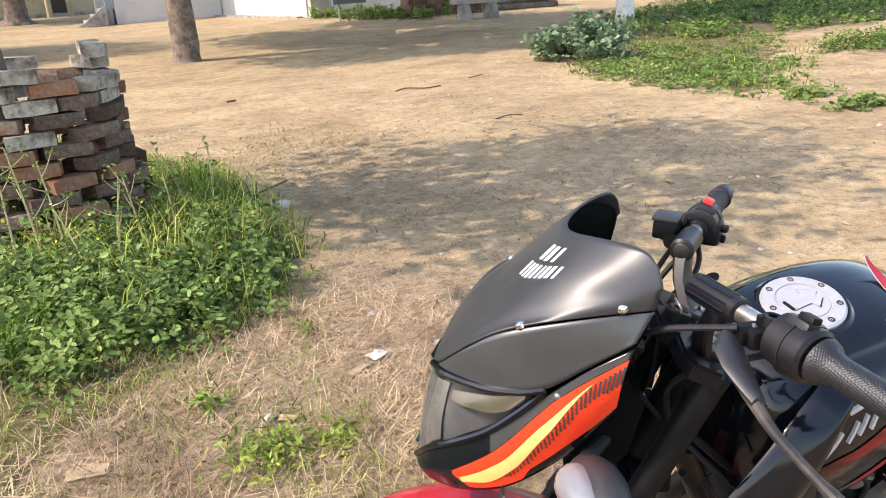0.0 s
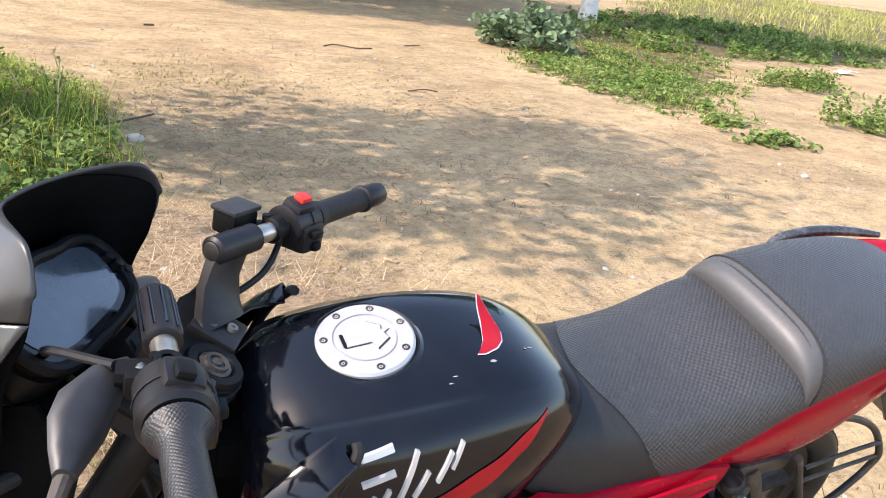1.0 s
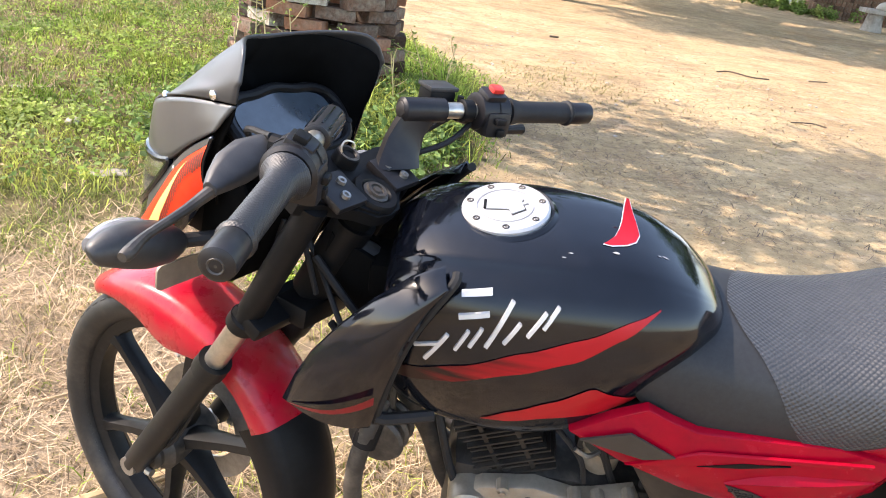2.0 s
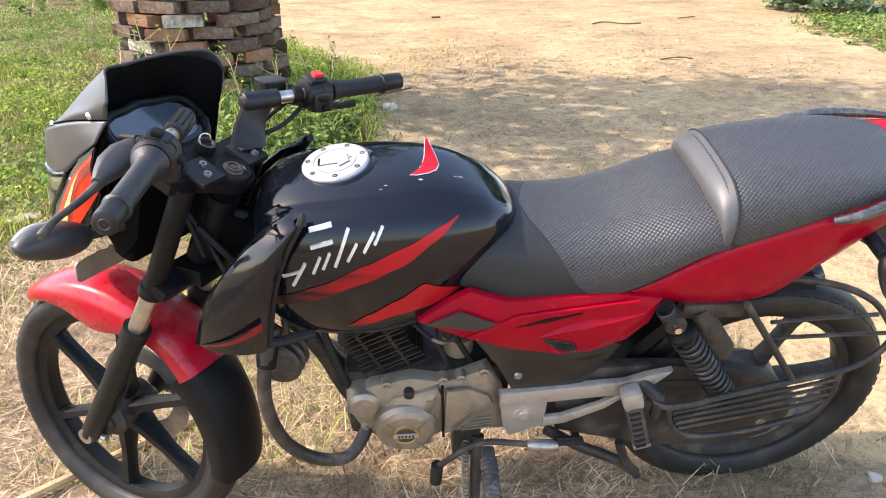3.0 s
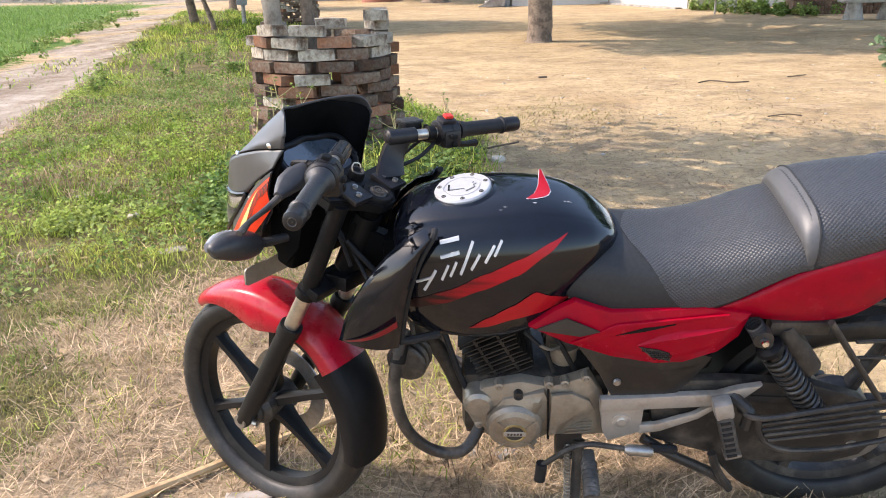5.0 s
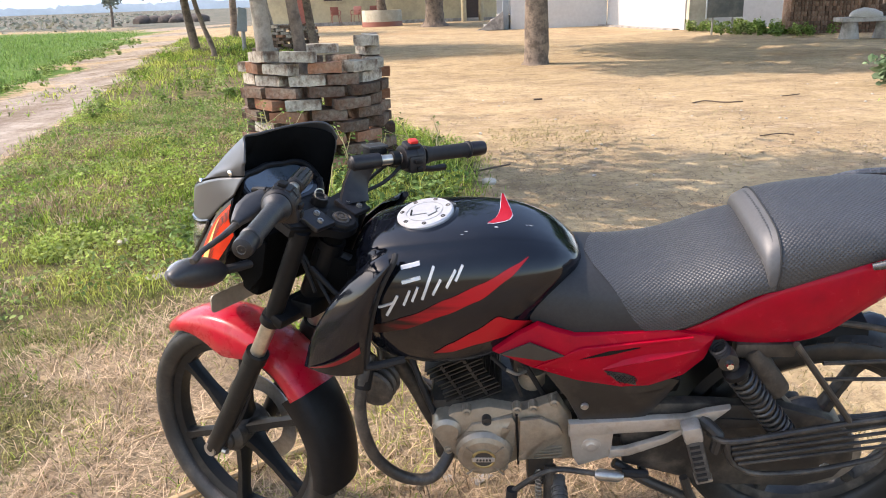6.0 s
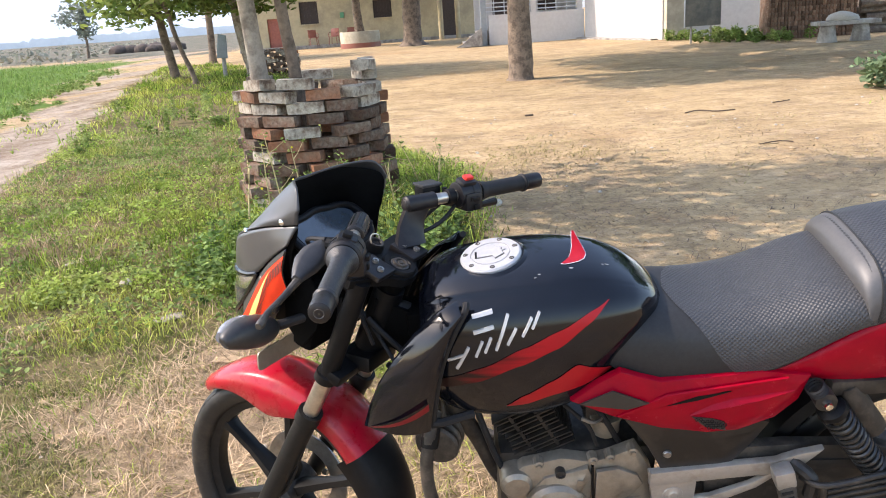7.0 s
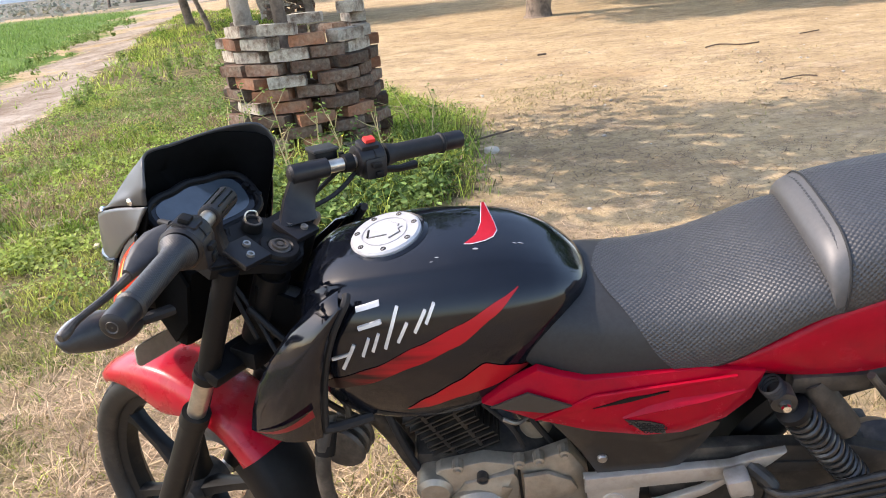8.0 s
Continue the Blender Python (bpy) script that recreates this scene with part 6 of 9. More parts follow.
part("canister_mount", box((0.12, 0.03, 0.035), Matrix.Translation((-0.195, -0.128, 0.655)), 0.006), DUSTY_BLACK, bike)
c = Vector(REAR_C)
bm = bmesh.new()
rows = []
for k in range(31):
    a = radians(84 + 91 * k / 30)
    rows.append([bm.verts.new(c + Vector((r * math.cos(a), y, r * math.sin(a) + 0.015))) for y, r in ((-0.078, 0.325), (-0.066, 0.343), (0, 0.350), (0.066, 0.343), (0.078, 0.325), (0.066, 0.338), (0, 0.345), (-0.066, 0.338))])
for p, q in zip(rows, rows[1:]):
    for j in range(8):
        bm.faces.new((p[j], p[(j + 1) % 8], q[(j + 1) % 8], q[j]))
part("inner_mudguard", bm, MATTE_BLACK, bike)
# dress guard beside the rear wheel
G = -0.195


def slid(points):
    """The guard leans in towards the tail of the wheel."""
    out = []
    for x, y, z in points:
        d = 0.070 * min(1, max(0, (x + 0.25) / 0.40))
        out.append((x + 0.62 * d, y + d, z - 0.87 * d))
    return out


guard_ = part("dress_guard", tube(slid([(-0.255, G, 0.455), (-0.248, G, 0.415), (-0.228, G, 0.382), (-0.190, G, 0.360), (-0.130, G, 0.356), (-0.06, G, 0.364), (0.040, G, 0.392), (0.070, G, 0.415), (0.080, G, 0.460), (0.078, G, 0.522)]), 0.0062, 5, 10), DUSTY_BLACK, bike, "black tubular dress guard beside the wheel")
part("guard_tube", tube(slid([(-0.285, -0.16, 0.446), (-0.250, G, 0.456), (-0.13, G, 0.480), (-0.03, G, 0.502), (0.078, G, 0.524), (0.130, G, 0.556), (0.152, G, 0.590), (0.148, G, 0.630), (0.100, G + 0.02, 0.688), (0.03, G + 0.04, 0.716), (-0.06, G + 0.06, 0.722), (-0.16, G + 0.08, 0.716)]), 0.0068, 5, 10), DUSTY_BLACK, guard_)
for k in range(4):
    t = (k + 0.6) / 4.6
    part("guard_bar", tube(slid([(-0.247 + 0.035 * t * t, G, 0.448 - 0.075 * t), (0.079, G, 0.512 - 0.098 * t)]), 0.0040, 1, 8), DUSTY_BLACK, guard_)
for z0, z1, x1 in ((0.648, 0.676, 0.100), (0.606, 0.624, 0.140)):
    part("guard_bar", tube(slid([(-0.095, -0.172, z0), (0.02, G + 0.012, (z0 + z1) / 2), (x1, G, z1)]), 0.0042, 3, 8), DUSTY_BLACK, guard_)
part("guard_strut", tube([(-0.146, -0.156, 0.684), *slid([(-0.022, G, 0.510)])], 0.0068, 1, 10), DUSTY_BLACK, guard_)

# rear lamp, mudguard and indicators
part("rear_mudguard", merged(plate([(0.06, 0.800), (0.160, 0.800), (0.200, 0.765), (0.262, 0.688), (0.330, 0.606), (0.350, 0.582), (0.420, 0.530), (0.432, 0.512), (0.412, 0.496), (0.352, 0.528), (0.252, 0.628), (0.178, 0.690), (0.10, 0.735)], -0.036, 0.005, 0, 0.001), plate([(0.06, 0.800), (0.160, 0.800), (0.200, 0.765), (0.262, 0.688), (0.330, 0.606), (0.350, 0.582), (0.420, 0.530), (0.432, 0.512), (0.412, 0.496), (0.352, 0.528), (0.252, 0.628), (0.178, 0.690), (0.10, 0.735)], 0.036, 0.005, 0, 0.001), box((0.36, 0.072, 0.006), Matrix.Translation((0.285, 0, 0.645)) @ pose(0, 0, 0, 0, 49, 0), 0.001)), PANEL_BLACK, bike, "black plastic rear mudguard")
part("tail_lamp", box((0.092, 0.082, 0.046), Matrix.Translation((0.240, 0, 0.776)) @ pose(0, 0, 0, 0, 12, 0), 0.010), MATTE_BLACK, bike, "black plate lamp housing")
part("rear_plate", box((0.13, 0.11, 0.003), Matrix.Translation((0.335, 0, 0.665)) @ pose(0, 0, 0, 0, 52, 0), 0.001), PLATE_BACK, bike, "rear plate seen edge on")
for s in (-1, 1):
    stalk = part("rear_indicator", tube([(0.130, s * 0.205, 0.694), (0.128, s * 0.204, 0.704), (0.118, s * 0.196, 0.724), (0.102, s * 0.185, 0.750), (0.084, s * 0.170, 0.778), (0.074, s * 0.160, 0.792)], [0.008, 0.020, 0.031, 0.033, 0.024, 0.011], 4, 18), GREY_PLASTIC, bike, "black rear indicator")
    part("stalk", tube([(0.092, s * 0.165, 0.770), (0.080, s * 0.11, 0.785), (0.08, s * 0.05, 0.79)], 0.014, 3, 10), RUBBER, stalk)
    part("lens", tube([(0.138, s * 0.208, 0.702), (0.136, s * 0.204, 0.720), (0.124, s * 0.196, 0.744), (0.112, s * 0.188, 0.760)], [0.010, 0.023, 0.025, 0.014], 4, 16), GREY_PLASTIC, stalk)

# ---- motorcycle: fairing, instruments and bars (as they stand when straight) ----
def full_curve(points):
    """A curve from the left rear edge over the middle to the right rear edge."""
    half = [Vector(p) for p in points]
    path = smooth_path([Vector((p.x, -p.y, p.z)) for p in half[:0:-1]] + half, 8)
    run = [0.0]
    for p, q in zip(path, path[1:]):
        run.append(run[-1] + (q - p).length)
    return path, run


def along(curve, w):
    """The point at w of a full curve: 0 in the middle, 1 and -1 at its ends."""
    path, run = curve
    s = (w + 1) / 2 * run[-1]
    for i in range(len(run) - 1):
        if s <= run[i + 1] + 1e-9:
            return path[i].lerp(path[i + 1], (s - run[i]) / max(run[i + 1] - run[i], 1e-9))
    return path[-1].copy()


class Skin:
    """A smooth surface over curves laid one below the other."""

    def __init__(self, *curves):
        self.curves = [full_curve(c) for c in curves]

    def point(self, u, w):
        p = [along(c, w) for c in self.curves]
        n = len(p) - 1
        i = min(int(u * n), n - 1)
        t = u * n - i
        b, c = p[i], p[i + 1]
        a = p[i - 1] if i else 2 * b - c
        d = p[i + 2] if i + 2 <= n else 2 * c - b
        return 0.5 * (2 * b + (c - a) * t + (2 * a - 5 * b + 4 * c - d) * t * t + (3 * b - a - 3 * c + d) * t ** 3)

    def raised(self, u, w, off):
        u0, w0 = min(max(u, 0.002), 0.998), min(max(w, -0.998), 0.998)
        du = self.point(u0 + 0.002, w0) - self.point(u0 - 0.002, w0)
        dw = self.point(u0, w0 + 0.002) - self.point(u0, w0 - 0.002)
        n = dw.cross(du)
        return self.point(u, w) + (n.normalized() if n.length > 0 else n) * off

    def patch(self, top, low, w0, w1, nu=10, nw=30, off=0.0):
        """The stretch from w0 to w1 between two lines u = top(w) and u = low(w)."""
        bm = bmesh.new()
        rows = []
        for k in range(nw + 1):
            w = w0 + (w1 - w0) * k / nw
            a, b = top(abs(w)), low(abs(w))
            rows.append([bm.verts.new(self.raised(a + (b - a) * j / nu, w, off) if off else self.point(a + (b - a) * j / nu, w)) for j in range(nu + 1)])
        for p, q in zip(rows, rows[1:]):
            for j in range(nu):
                bm.faces.new((p[j], p[j + 1], q[j + 1], q[j]))
        return bm


def shelled(ob, thick=0.0035):
    s = ob.modifiers.new("thickness", "SOLIDIFY")
    s.thickness, s.offset = thick, 0
    return ob


none, whole = (lambda w: 0.0), (lambda w: 1.0)
SEAM = [(-1.428, 0, 0.856), (-1.420, 0.030, 0.866), (-1.402, 0.060, 0.894), (-1.376, 0.086, 0.925), (-1.338, 0.109, 0.955), (-1.250, 0.135, 0.986), (-1.170, 0.141, 1.001)]
SILL = [(-1.429, 0, 0.852), (-1.421, 0.032, 0.856), (-1.404, 0.062, 0.864), (-1.374, 0.093, 0.869), (-1.330, 0.117, 0.874), (-1.288, 0.132, 0.888), (-1.240, 0.144, 0.926), (-1.190, 0.151, 0.962)]
LIP = [(-1.452, 0, 0.702), (-1.446, 0.024, 0.716), (-1.430, 0.048, 0.743), (-1.400, 0.078, 0.772), (-1.345, 0.110, 0.818), (-1.292, 0.128, 0.874)]
screen_skin = Skin(
    [(-1.258, 0, 1.052), (-1.250, 0.036, 1.055), (-1.226, 0.074, 1.062), (-1.196, 0.108, 1.066), (-1.180, 0.124, 1.063), (-1.170, 0.135, 1.050)],
    [(-1.303, 0, 1.004), (-1.296, 0.040, 1.009), (-1.270, 0.080, 1.023), (-1.228, 0.114, 1.035), (-1.190, 0.133, 1.036), (-1.164, 0.142, 1.030)],
    [(-1.350, 0, 0.952), (-1.343, 0.040, 0.959), (-1.315, 0.080, 0.981), (-1.262, 0.116, 1.004), (-1.205, 0.137, 1.016), (-1.167, 0.142, 1.022)],
    [(-1.398, 0, 0.905), (-1.390, 0.036, 0.914), (-1.364, 0.075, 0.940), (-1.310, 0.110, 0.969), (-1.240, 0.136, 0.998), (-1.168, 0.142, 1.012)],
    SEAM)
side_skin = Skin([(x, y, z - 0.003) for x, y, z in SEAM], [((a[0] + b[0]) / 2, (a[1] + b[1]) / 2 + 0.001, (a[2] + b[2]) / 2 - 0.001) for a, b in zip(SEAM, [SILL[0]] + SILL[1:5] + [SILL[6], SILL[7]])], SILL)
COWL = LIP + [(-1.240, 0.144, 0.923), (-1.191, 0.152, 0.958)]
UNDER = [(-1.446, 0, 0.686), (-1.438, 0.030, 0.686), (-1.418, 0.054, 0.690), (-1.384, 0.078, 0.698), (-1.332, 0.106, 0.724), (-1.276, 0.126, 0.774), (-1.236, 0.136, 0.822), (-1.204, 0.142, 0.868)]
cowl_skin = Skin([(x, y, z - 0.002) for x, y, z in COWL], [((a[0] + b[0]) / 2 - 0.004, (a[1] + b[1]) / 2 + 0.008, (a[2] + b[2]) / 2) for a, b in zip(COWL, UNDER)], UNDER)
END = (-1.287, 0.129, 0.886)
lamp_skin = Skin(SILL[:5] + [END], [(-1.444, 0, 0.786), (-1.437, 0.034, 0.790), (-1.418, 0.064, 0.805), (-1.388, 0.090, 0.826), (-1.340, 0.115, 0.847), (-1.289, 0.129, 0.884)], LIP[:5] + [(-1.290, 0.129, 0.880)])

screen = shelled(fork_part("windscreen", screen_skin.patch(none, whole, -1, 1, 26, 64), VISOR, label="smoked black windscreen visor", sharp=70))
for s in (-1, 1):
    shelled(fork_part("fairing_side", side_skin.patch(none, whole, s * 0.10, s, 10, 36), FAIRING, label="grey-black side fairing panel", sharp=70))
    for u, w in ((0.86, 0.885), (0.91, 0.53)):
        p, q = screen_skin.raised(u, s * w, 0.0), screen_skin.raised(u, s * w, 0.01)
        part("screw", moved(lathe([(0, 0.006), (0.003, 0.0055), (0.0062, 0.003), (0.0065, -0.002)], p, q - p, 14), FORK), CHROME, screen)
    cowl = shelled(fork_part("headlamp_cowl", cowl_skin.patch(none, whole, 0, s, 14, 36), GLOSS_BLACK, label="gloss black headlamp cowl", sharp=70))
    p, q = cowl_skin.raised(0.10, s * 0.74, 0.0), cowl_skin.raised(0.10, s * 0.74, 0.01)
    part("screw", moved(lathe([(0, 0.004), (0.003, 0.0035), (0.0048, 0.002), (0.005, -0.002)], p, q - p, 12), FORK), STEEL, cowl)
    flame_top = lambda w: 0.52 - 0.38 * min(1, max(0, (w - 0.28) / 0.45)) ** 0.8
    flame_low = lambda w: table([(0.28, 0.58), (0.33, 0.92), (0.56, 0.96), (0.59, 0.86), (0.74, 0.84), (1.0, 0.90)], w)[0]
    part("flame_sticker", moved(cowl_skin.patch(flame_top, flame_low, s * 0.285, s * 0.995, 12, 34, 0.0030), FORK), ORANGE_DECAL, cowl, "orange flame sticker")
    # sheen on the gloss black cowl, laid on as a grey strip
    part("grey_strip", moved(cowl_skin.patch(lambda w: 0.015, lambda w: flame_top(w) - 0.012, s * 0.46, s * 0.99, 5, 24, 0.0026), FORK), FAIRING, cowl, "grey strip imitating sheen on the cowl above the sticker")
    inner_top = lambda w: table([(0.31, 0.64), (0.50, 0.52), (0.68, 0.36), (0.88, 0.21)], w)[0]
    inner_low = lambda w: table([(0.31, 0.76), (0.42, 0.81), (0.54, 0.72), (0.68, 0.53), (0.88, 0.215)], w)[0]
    part("flame_inner", moved(cowl_skin.patch(inner_top, inner_low, s * 0.31, s * 0.88, 8, 28, 0.0040), FORK), YELLOW_DECAL, cowl, "pale yellow flame")
    bm = bmesh.new()
    for i in range(30):
        w = 0.50 + 0.49 * i / 29
        start = inner_low(w) if w < 0.88 else 0.21
        for j in range(7):
            u = start + 0.035 + 0.035 * j
            if u < start + 0.03 + 0.24 * (w - 0.42) / 0.57:
                p, q = cowl_skin.raised(u, s * w, 0.0044), cowl_skin.raised(u, s * w, 0.02)
                add_lathe(bm, [(0, 0), (0.0019, 0)], p, q - p, 6)
    part("flame_dots", moved(bm, FORK), DARK_DECAL, cowl)
    rim = [lamp_skin.raised(0.0, s * w, 0.002) for w in (0.05, 0.25, 0.45, 0.65, 0.85, 0.97)] + [lamp_skin.raised(0.5, s * 0.995, 0.002)] + [lamp_skin.raised(1.0, s * w, 0.002) for w in (0.97, 0.85, 0.65, 0.45, 0.25, 0.05)]
    part("headlamp_rim", moved(tube(rim, 0.0052, 4, 8), FORK), GLOSS_BLACK, cowl)
# headlamp behind a clear cover
lamp = fork_part("headlamp", lamp_skin.patch(none, whole, -1, 1, 12, 40), CLEAR, label="clear headlamp cover", sharp=70)
lamp.visible_shadow = False
part("lamp_lining", moved(lamp_skin.patch(lambda w: 0.04, lambda w: 0.96, -0.95, 0.95, 10, 36, -0.016), FORK), LAMP_GREY, lamp, "dark grey lamp lining")
for s in (-1, 1):
    part("reflector", moved(lamp_skin.patch(lambda w: 0.18, lambda w: 0.30 + 0.50 * (w - 0.36) / 0.52, s * 0.36, s * 0.88, 6, 12, -0.007), FORK), CHROME, lamp, "chrome side reflector")
    part("reflector_blade", moved(lamp_skin.patch(lambda w: 0.1, lambda w: 0.92, s * 0.13, s * 0.30, 6, 5, -0.011), FORK), STEEL, lamp)
part("lamp_back", moved(box((0.10, 0.15, 0.12), Matrix.Translation((-1.30, 0, 0.815)), 0.03), FORK), MATTE_BLACK, lamp)
# pale bars where the windscreen's lettering stands
for u0, u1, w0, count, step in ((0.105, 0.205, -0.29, 3, 0.066), (0.235, 0.325, -0.42, 8, 0.047)):
    for k in range(count):
        w = w0 + step * k
        wide = step * (0.62 if k % 3 else 0.44)
        bm = bmesh.new()
        rows = [[bm.verts.new(screen_skin.raised(u0 + (u1 - u0) * j / 2, w + wide * (i / 2), 0.0024)) for i in range(3)] for j in range(3)]
        for p, q in zip(rows, rows[1:]):
            for i in range(2):
                bm.faces.new((p[i], p[i + 1], q[i + 1], q[i]))
        part("lettering_bar", moved(bm, FORK), WHITE_DECAL, screen, "small white lettering bar")

# dark inner cowl and instruments
bm = bmesh.new()
outer = [(-1.208, 0.121, 0.850), (-1.194, 0.140, 0.930), (-1.174, 0.1395, 0.985), (-1.174, 0.134, 1.038), (-1.232, 0.072, 1.055), (-1.262, 0.0, 1.047)]
middle = [(-1.226, 0.108, 0.860), (-1.222, 0.124, 0.930), (-1.222, 0.124, 0.970), (-1.240, 0.108, 1.008), (-1.276, 0.066, 1.010), (-1.300, 0.0, 0.999)]
inner = [(-1.210, 0.070, 0.856), (-1.206, 0.108, 0.890), (-1.224, 0.114, 0.924), (-1.252, 0.100, 0.952), (-1.270, 0.062, 0.962), (-1.274, 0.0, 0.964)]
rings = [smooth_path([Vector((x, -y, z)) for x, y, z in r[:-1]] + [Vector(p) for p in r[::-1]], 5) for r in (outer, middle, inner)]
add_loft(bm, rings, False, False)
shelled(fork_part("inner_cowl", bm, INNER_BLACK, label="matte black inner cowl", sharp=70), 0.003)
CL = Matrix.Translation((-1.208, 0.0, 0.943)) @ pose(0, 0, 0, 0, 40, 0)
OUT = [(-0.052, 0.0), (-0.050, 0.055), (-0.036, 0.092), (0.0, 0.106), (0.030, 0.100), (0.044, 0.072), (0.046, 0.040), (0.052, 0.0)]
OUT = OUT + [(a, -b) for a, b in OUT[-2:0:-1]]


def outline_block(outline, h0, h1, scale=1.0, bevel=0.003):
    bm = bmesh.new()
    f = bm.faces.new([bm.verts.new((-a * scale, b * scale, h0)) for a, b in outline])
    ext = bmesh.ops.extrude_face_region(bm, geom=[f])
    bmesh.ops.translate(bm, verts=[v for v in ext["geom"] if isinstance(v, bmesh.types.BMVert)], vec=(0, 0, h1 - h0))
    if bevel:
        bmesh.ops.bevel(bm, geom=[e for e in bm.edges if all(abs(v.co.z - h1) < 1e-6 for v in e.verts)], offset=bevel, segments=2, affect="EDGES")
    return bm


SM = [(a, b) for a, b in ((p.x, p.y) for p in smooth_path([(a, b, 0) for a, b in OUT + OUT[:1]], 4))][:-1]
cluster = fork_part("instrument_panel", moved(outline_block(SM, -0.055, 0.0, 1.10, 0.006), CL), MATTE_BLACK, label="black instrument cluster with dark glass")
part("bezel", moved(moved(outline_block(SM, 0.0, 0.006, 1.02, 0.003), CL), FORK), GLOSS_BLACK, cluster)
part("instrument_glass", moved(moved(outline_block([(a * 0.86 + 0.004, b * 0.90) for a, b in SM], 0.004, 0.007, 0.97, 0.002), CL), FORK), DARK_GLASS, cluster, "dark instrument glass")
part("hood", moved(moved(tube([(-a * 1.02, b * 1.02, 0.007) for a, b in SM + SM[:1]], 0.0075, 1, 10), CL), FORK), MATTE_BLACK, cluster)
for k in range(3):
    part("button", moved(moved(lathe([(0, 0.016), (0.0055, 0.015), (0.0065, 0.010), (0.0065, 0.0)], (0.020 - 0.013 * k, 0.104 - 0.004 * k, 0), (0, 0, 1), 14), CL), FORK), MATTE_BLACK, cluster)

# top clamp, key and bars
TOP = Matrix.Translation(HEAD) @ pose(0, 0, 0, 0, 24, 0)
bm = bmesh.new()
pl = [(-0.060, -0.125), (-0.070, -0.09), (-0.066, -0.045), (-0.085, -0.03), (-0.085, 0.03), (-0.066, 0.045), (-0.070, 0.09), (-0.060, 0.125), (-0.020, 0.125), (-0.005, 0.085), (0.018, 0.045), (0.036, 0.025), (0.040, 0.0), (0.036, -0.025), (0.018, -0.045), (-0.005, -0.085), (-0.020, -0.125)]
f = bm.faces.new([bm.verts.new((x, y, -0.012)) for x, y in pl])
ext = bmesh.ops.extrude_face_region(bm, geom=[f])
bmesh.ops.translate(bm, verts=[v for v in ext["geom"] if isinstance(v, bmesh.types.BMVert)], vec=(0, 0, 0.022))
bmesh.ops.bevel(bm, geom=[e for e in bm.edges if all(v.co.z > 0 for v in e.verts)], offset=0.004, segments=2, affect="EDGES")
clamp = fork_part("top_clamp", moved(bm, TOP), MATTE_BLACK, label="black top clamp of the fork")
part("stem_boss", moved(moved(lathe([(0.018, 0.012), (0.022, 0.0165), (0.031, 0.0165), (0.034, 0.012), (0.034, 0.004)], (0.004, 0, 0), (0, 0, 1), 32), TOP), FORK), MATTE_BLACK, clamp)
part("stem_nut", moved(moved(lathe([(0, 0.020), (0.005, 0.020), (0.006, 0.017), (0.009, 0.017), (0.0095, 0.020), (0.0135, 0.020), (0.0145, 0.016), (0.0185, 0.015), (0.019, 0.008)], (0.004, 0, 0), (0, 0, 1), 28), TOP), FORK), DUSTY_BLACK, clamp)
key = part("ignition_lock", moved(moved(lathe([(0, 0.024), (0.010, 0.024), (0.012, 0.027), (0.0165, 0.026), (0.018, 0.020), (0.018, 0.0)], (-0.058, 0.0, 0), (0, 0, 1), 26), TOP), FORK), MATTE_BLACK, clamp)
part("lock_ring", moved(moved(lathe([(0.011, 0.0275), (0.0135, 0.0288), (0.0155, 0.0275)], (-0.058, 0, 0), (0, 0, 1), 26), TOP), FORK), DUSTY_BLACK, key)
part("key_loop", moved(moved(tube([(-0.060, -0.013, 0.026), (-0.066, -0.013, 0.034), (-0.071, 0.0, 0.037), (-0.066, 0.013, 0.034), (-0.060, 0.013, 0.026)], 0.0015, 4, 6), TOP), FORK), STANCHION, key)
SATIN_BLACK = mat("satin black casting", (0.010, 0.009, 0.010), rough=0.42, spec=0.35, second=(0.022, 0.020, 0.019), mix_scale=20, mix_lo=0.52, mix_hi=0.75, noise_scale=50, vary=0.25, rough_vary=0.08)


def riser_web(s, foot, top):
    """A flat cast arm from the clamp up to the bar, wide at its foot."""
    bm = bmesh.new()
    rings = []
    for t, wide, thick in ((0.0, 0.034, 0.010), (0.2, 0.031, 0.0095), (0.5, 0.029, 0.0095), (0.8, 0.030, 0.011), (1.0, 0.032, 0.013)):
        c = foot.lerp(top, t) + Vector((-0.010 * math.sin(math.pi * t), 0, 0))
        d = Vector((0.42, s * 0.90, 0))
        n = Vector((0.90, -s * 0.42, 0.25))
        wide, thick = (wide, thick) if s > 0 else (wide * 0.42, thick * 0.8)
        rings.append([c + d * wide * a + n * thick * b for a, b in ((-1, -0.6), (-0.7, -1), (0.7, -1), (1, -0.6), (1, 0.6), (0.7, 1), (-0.7, 1), (-1, 0.6))])
    add_loft(bm, rings)
    return bm


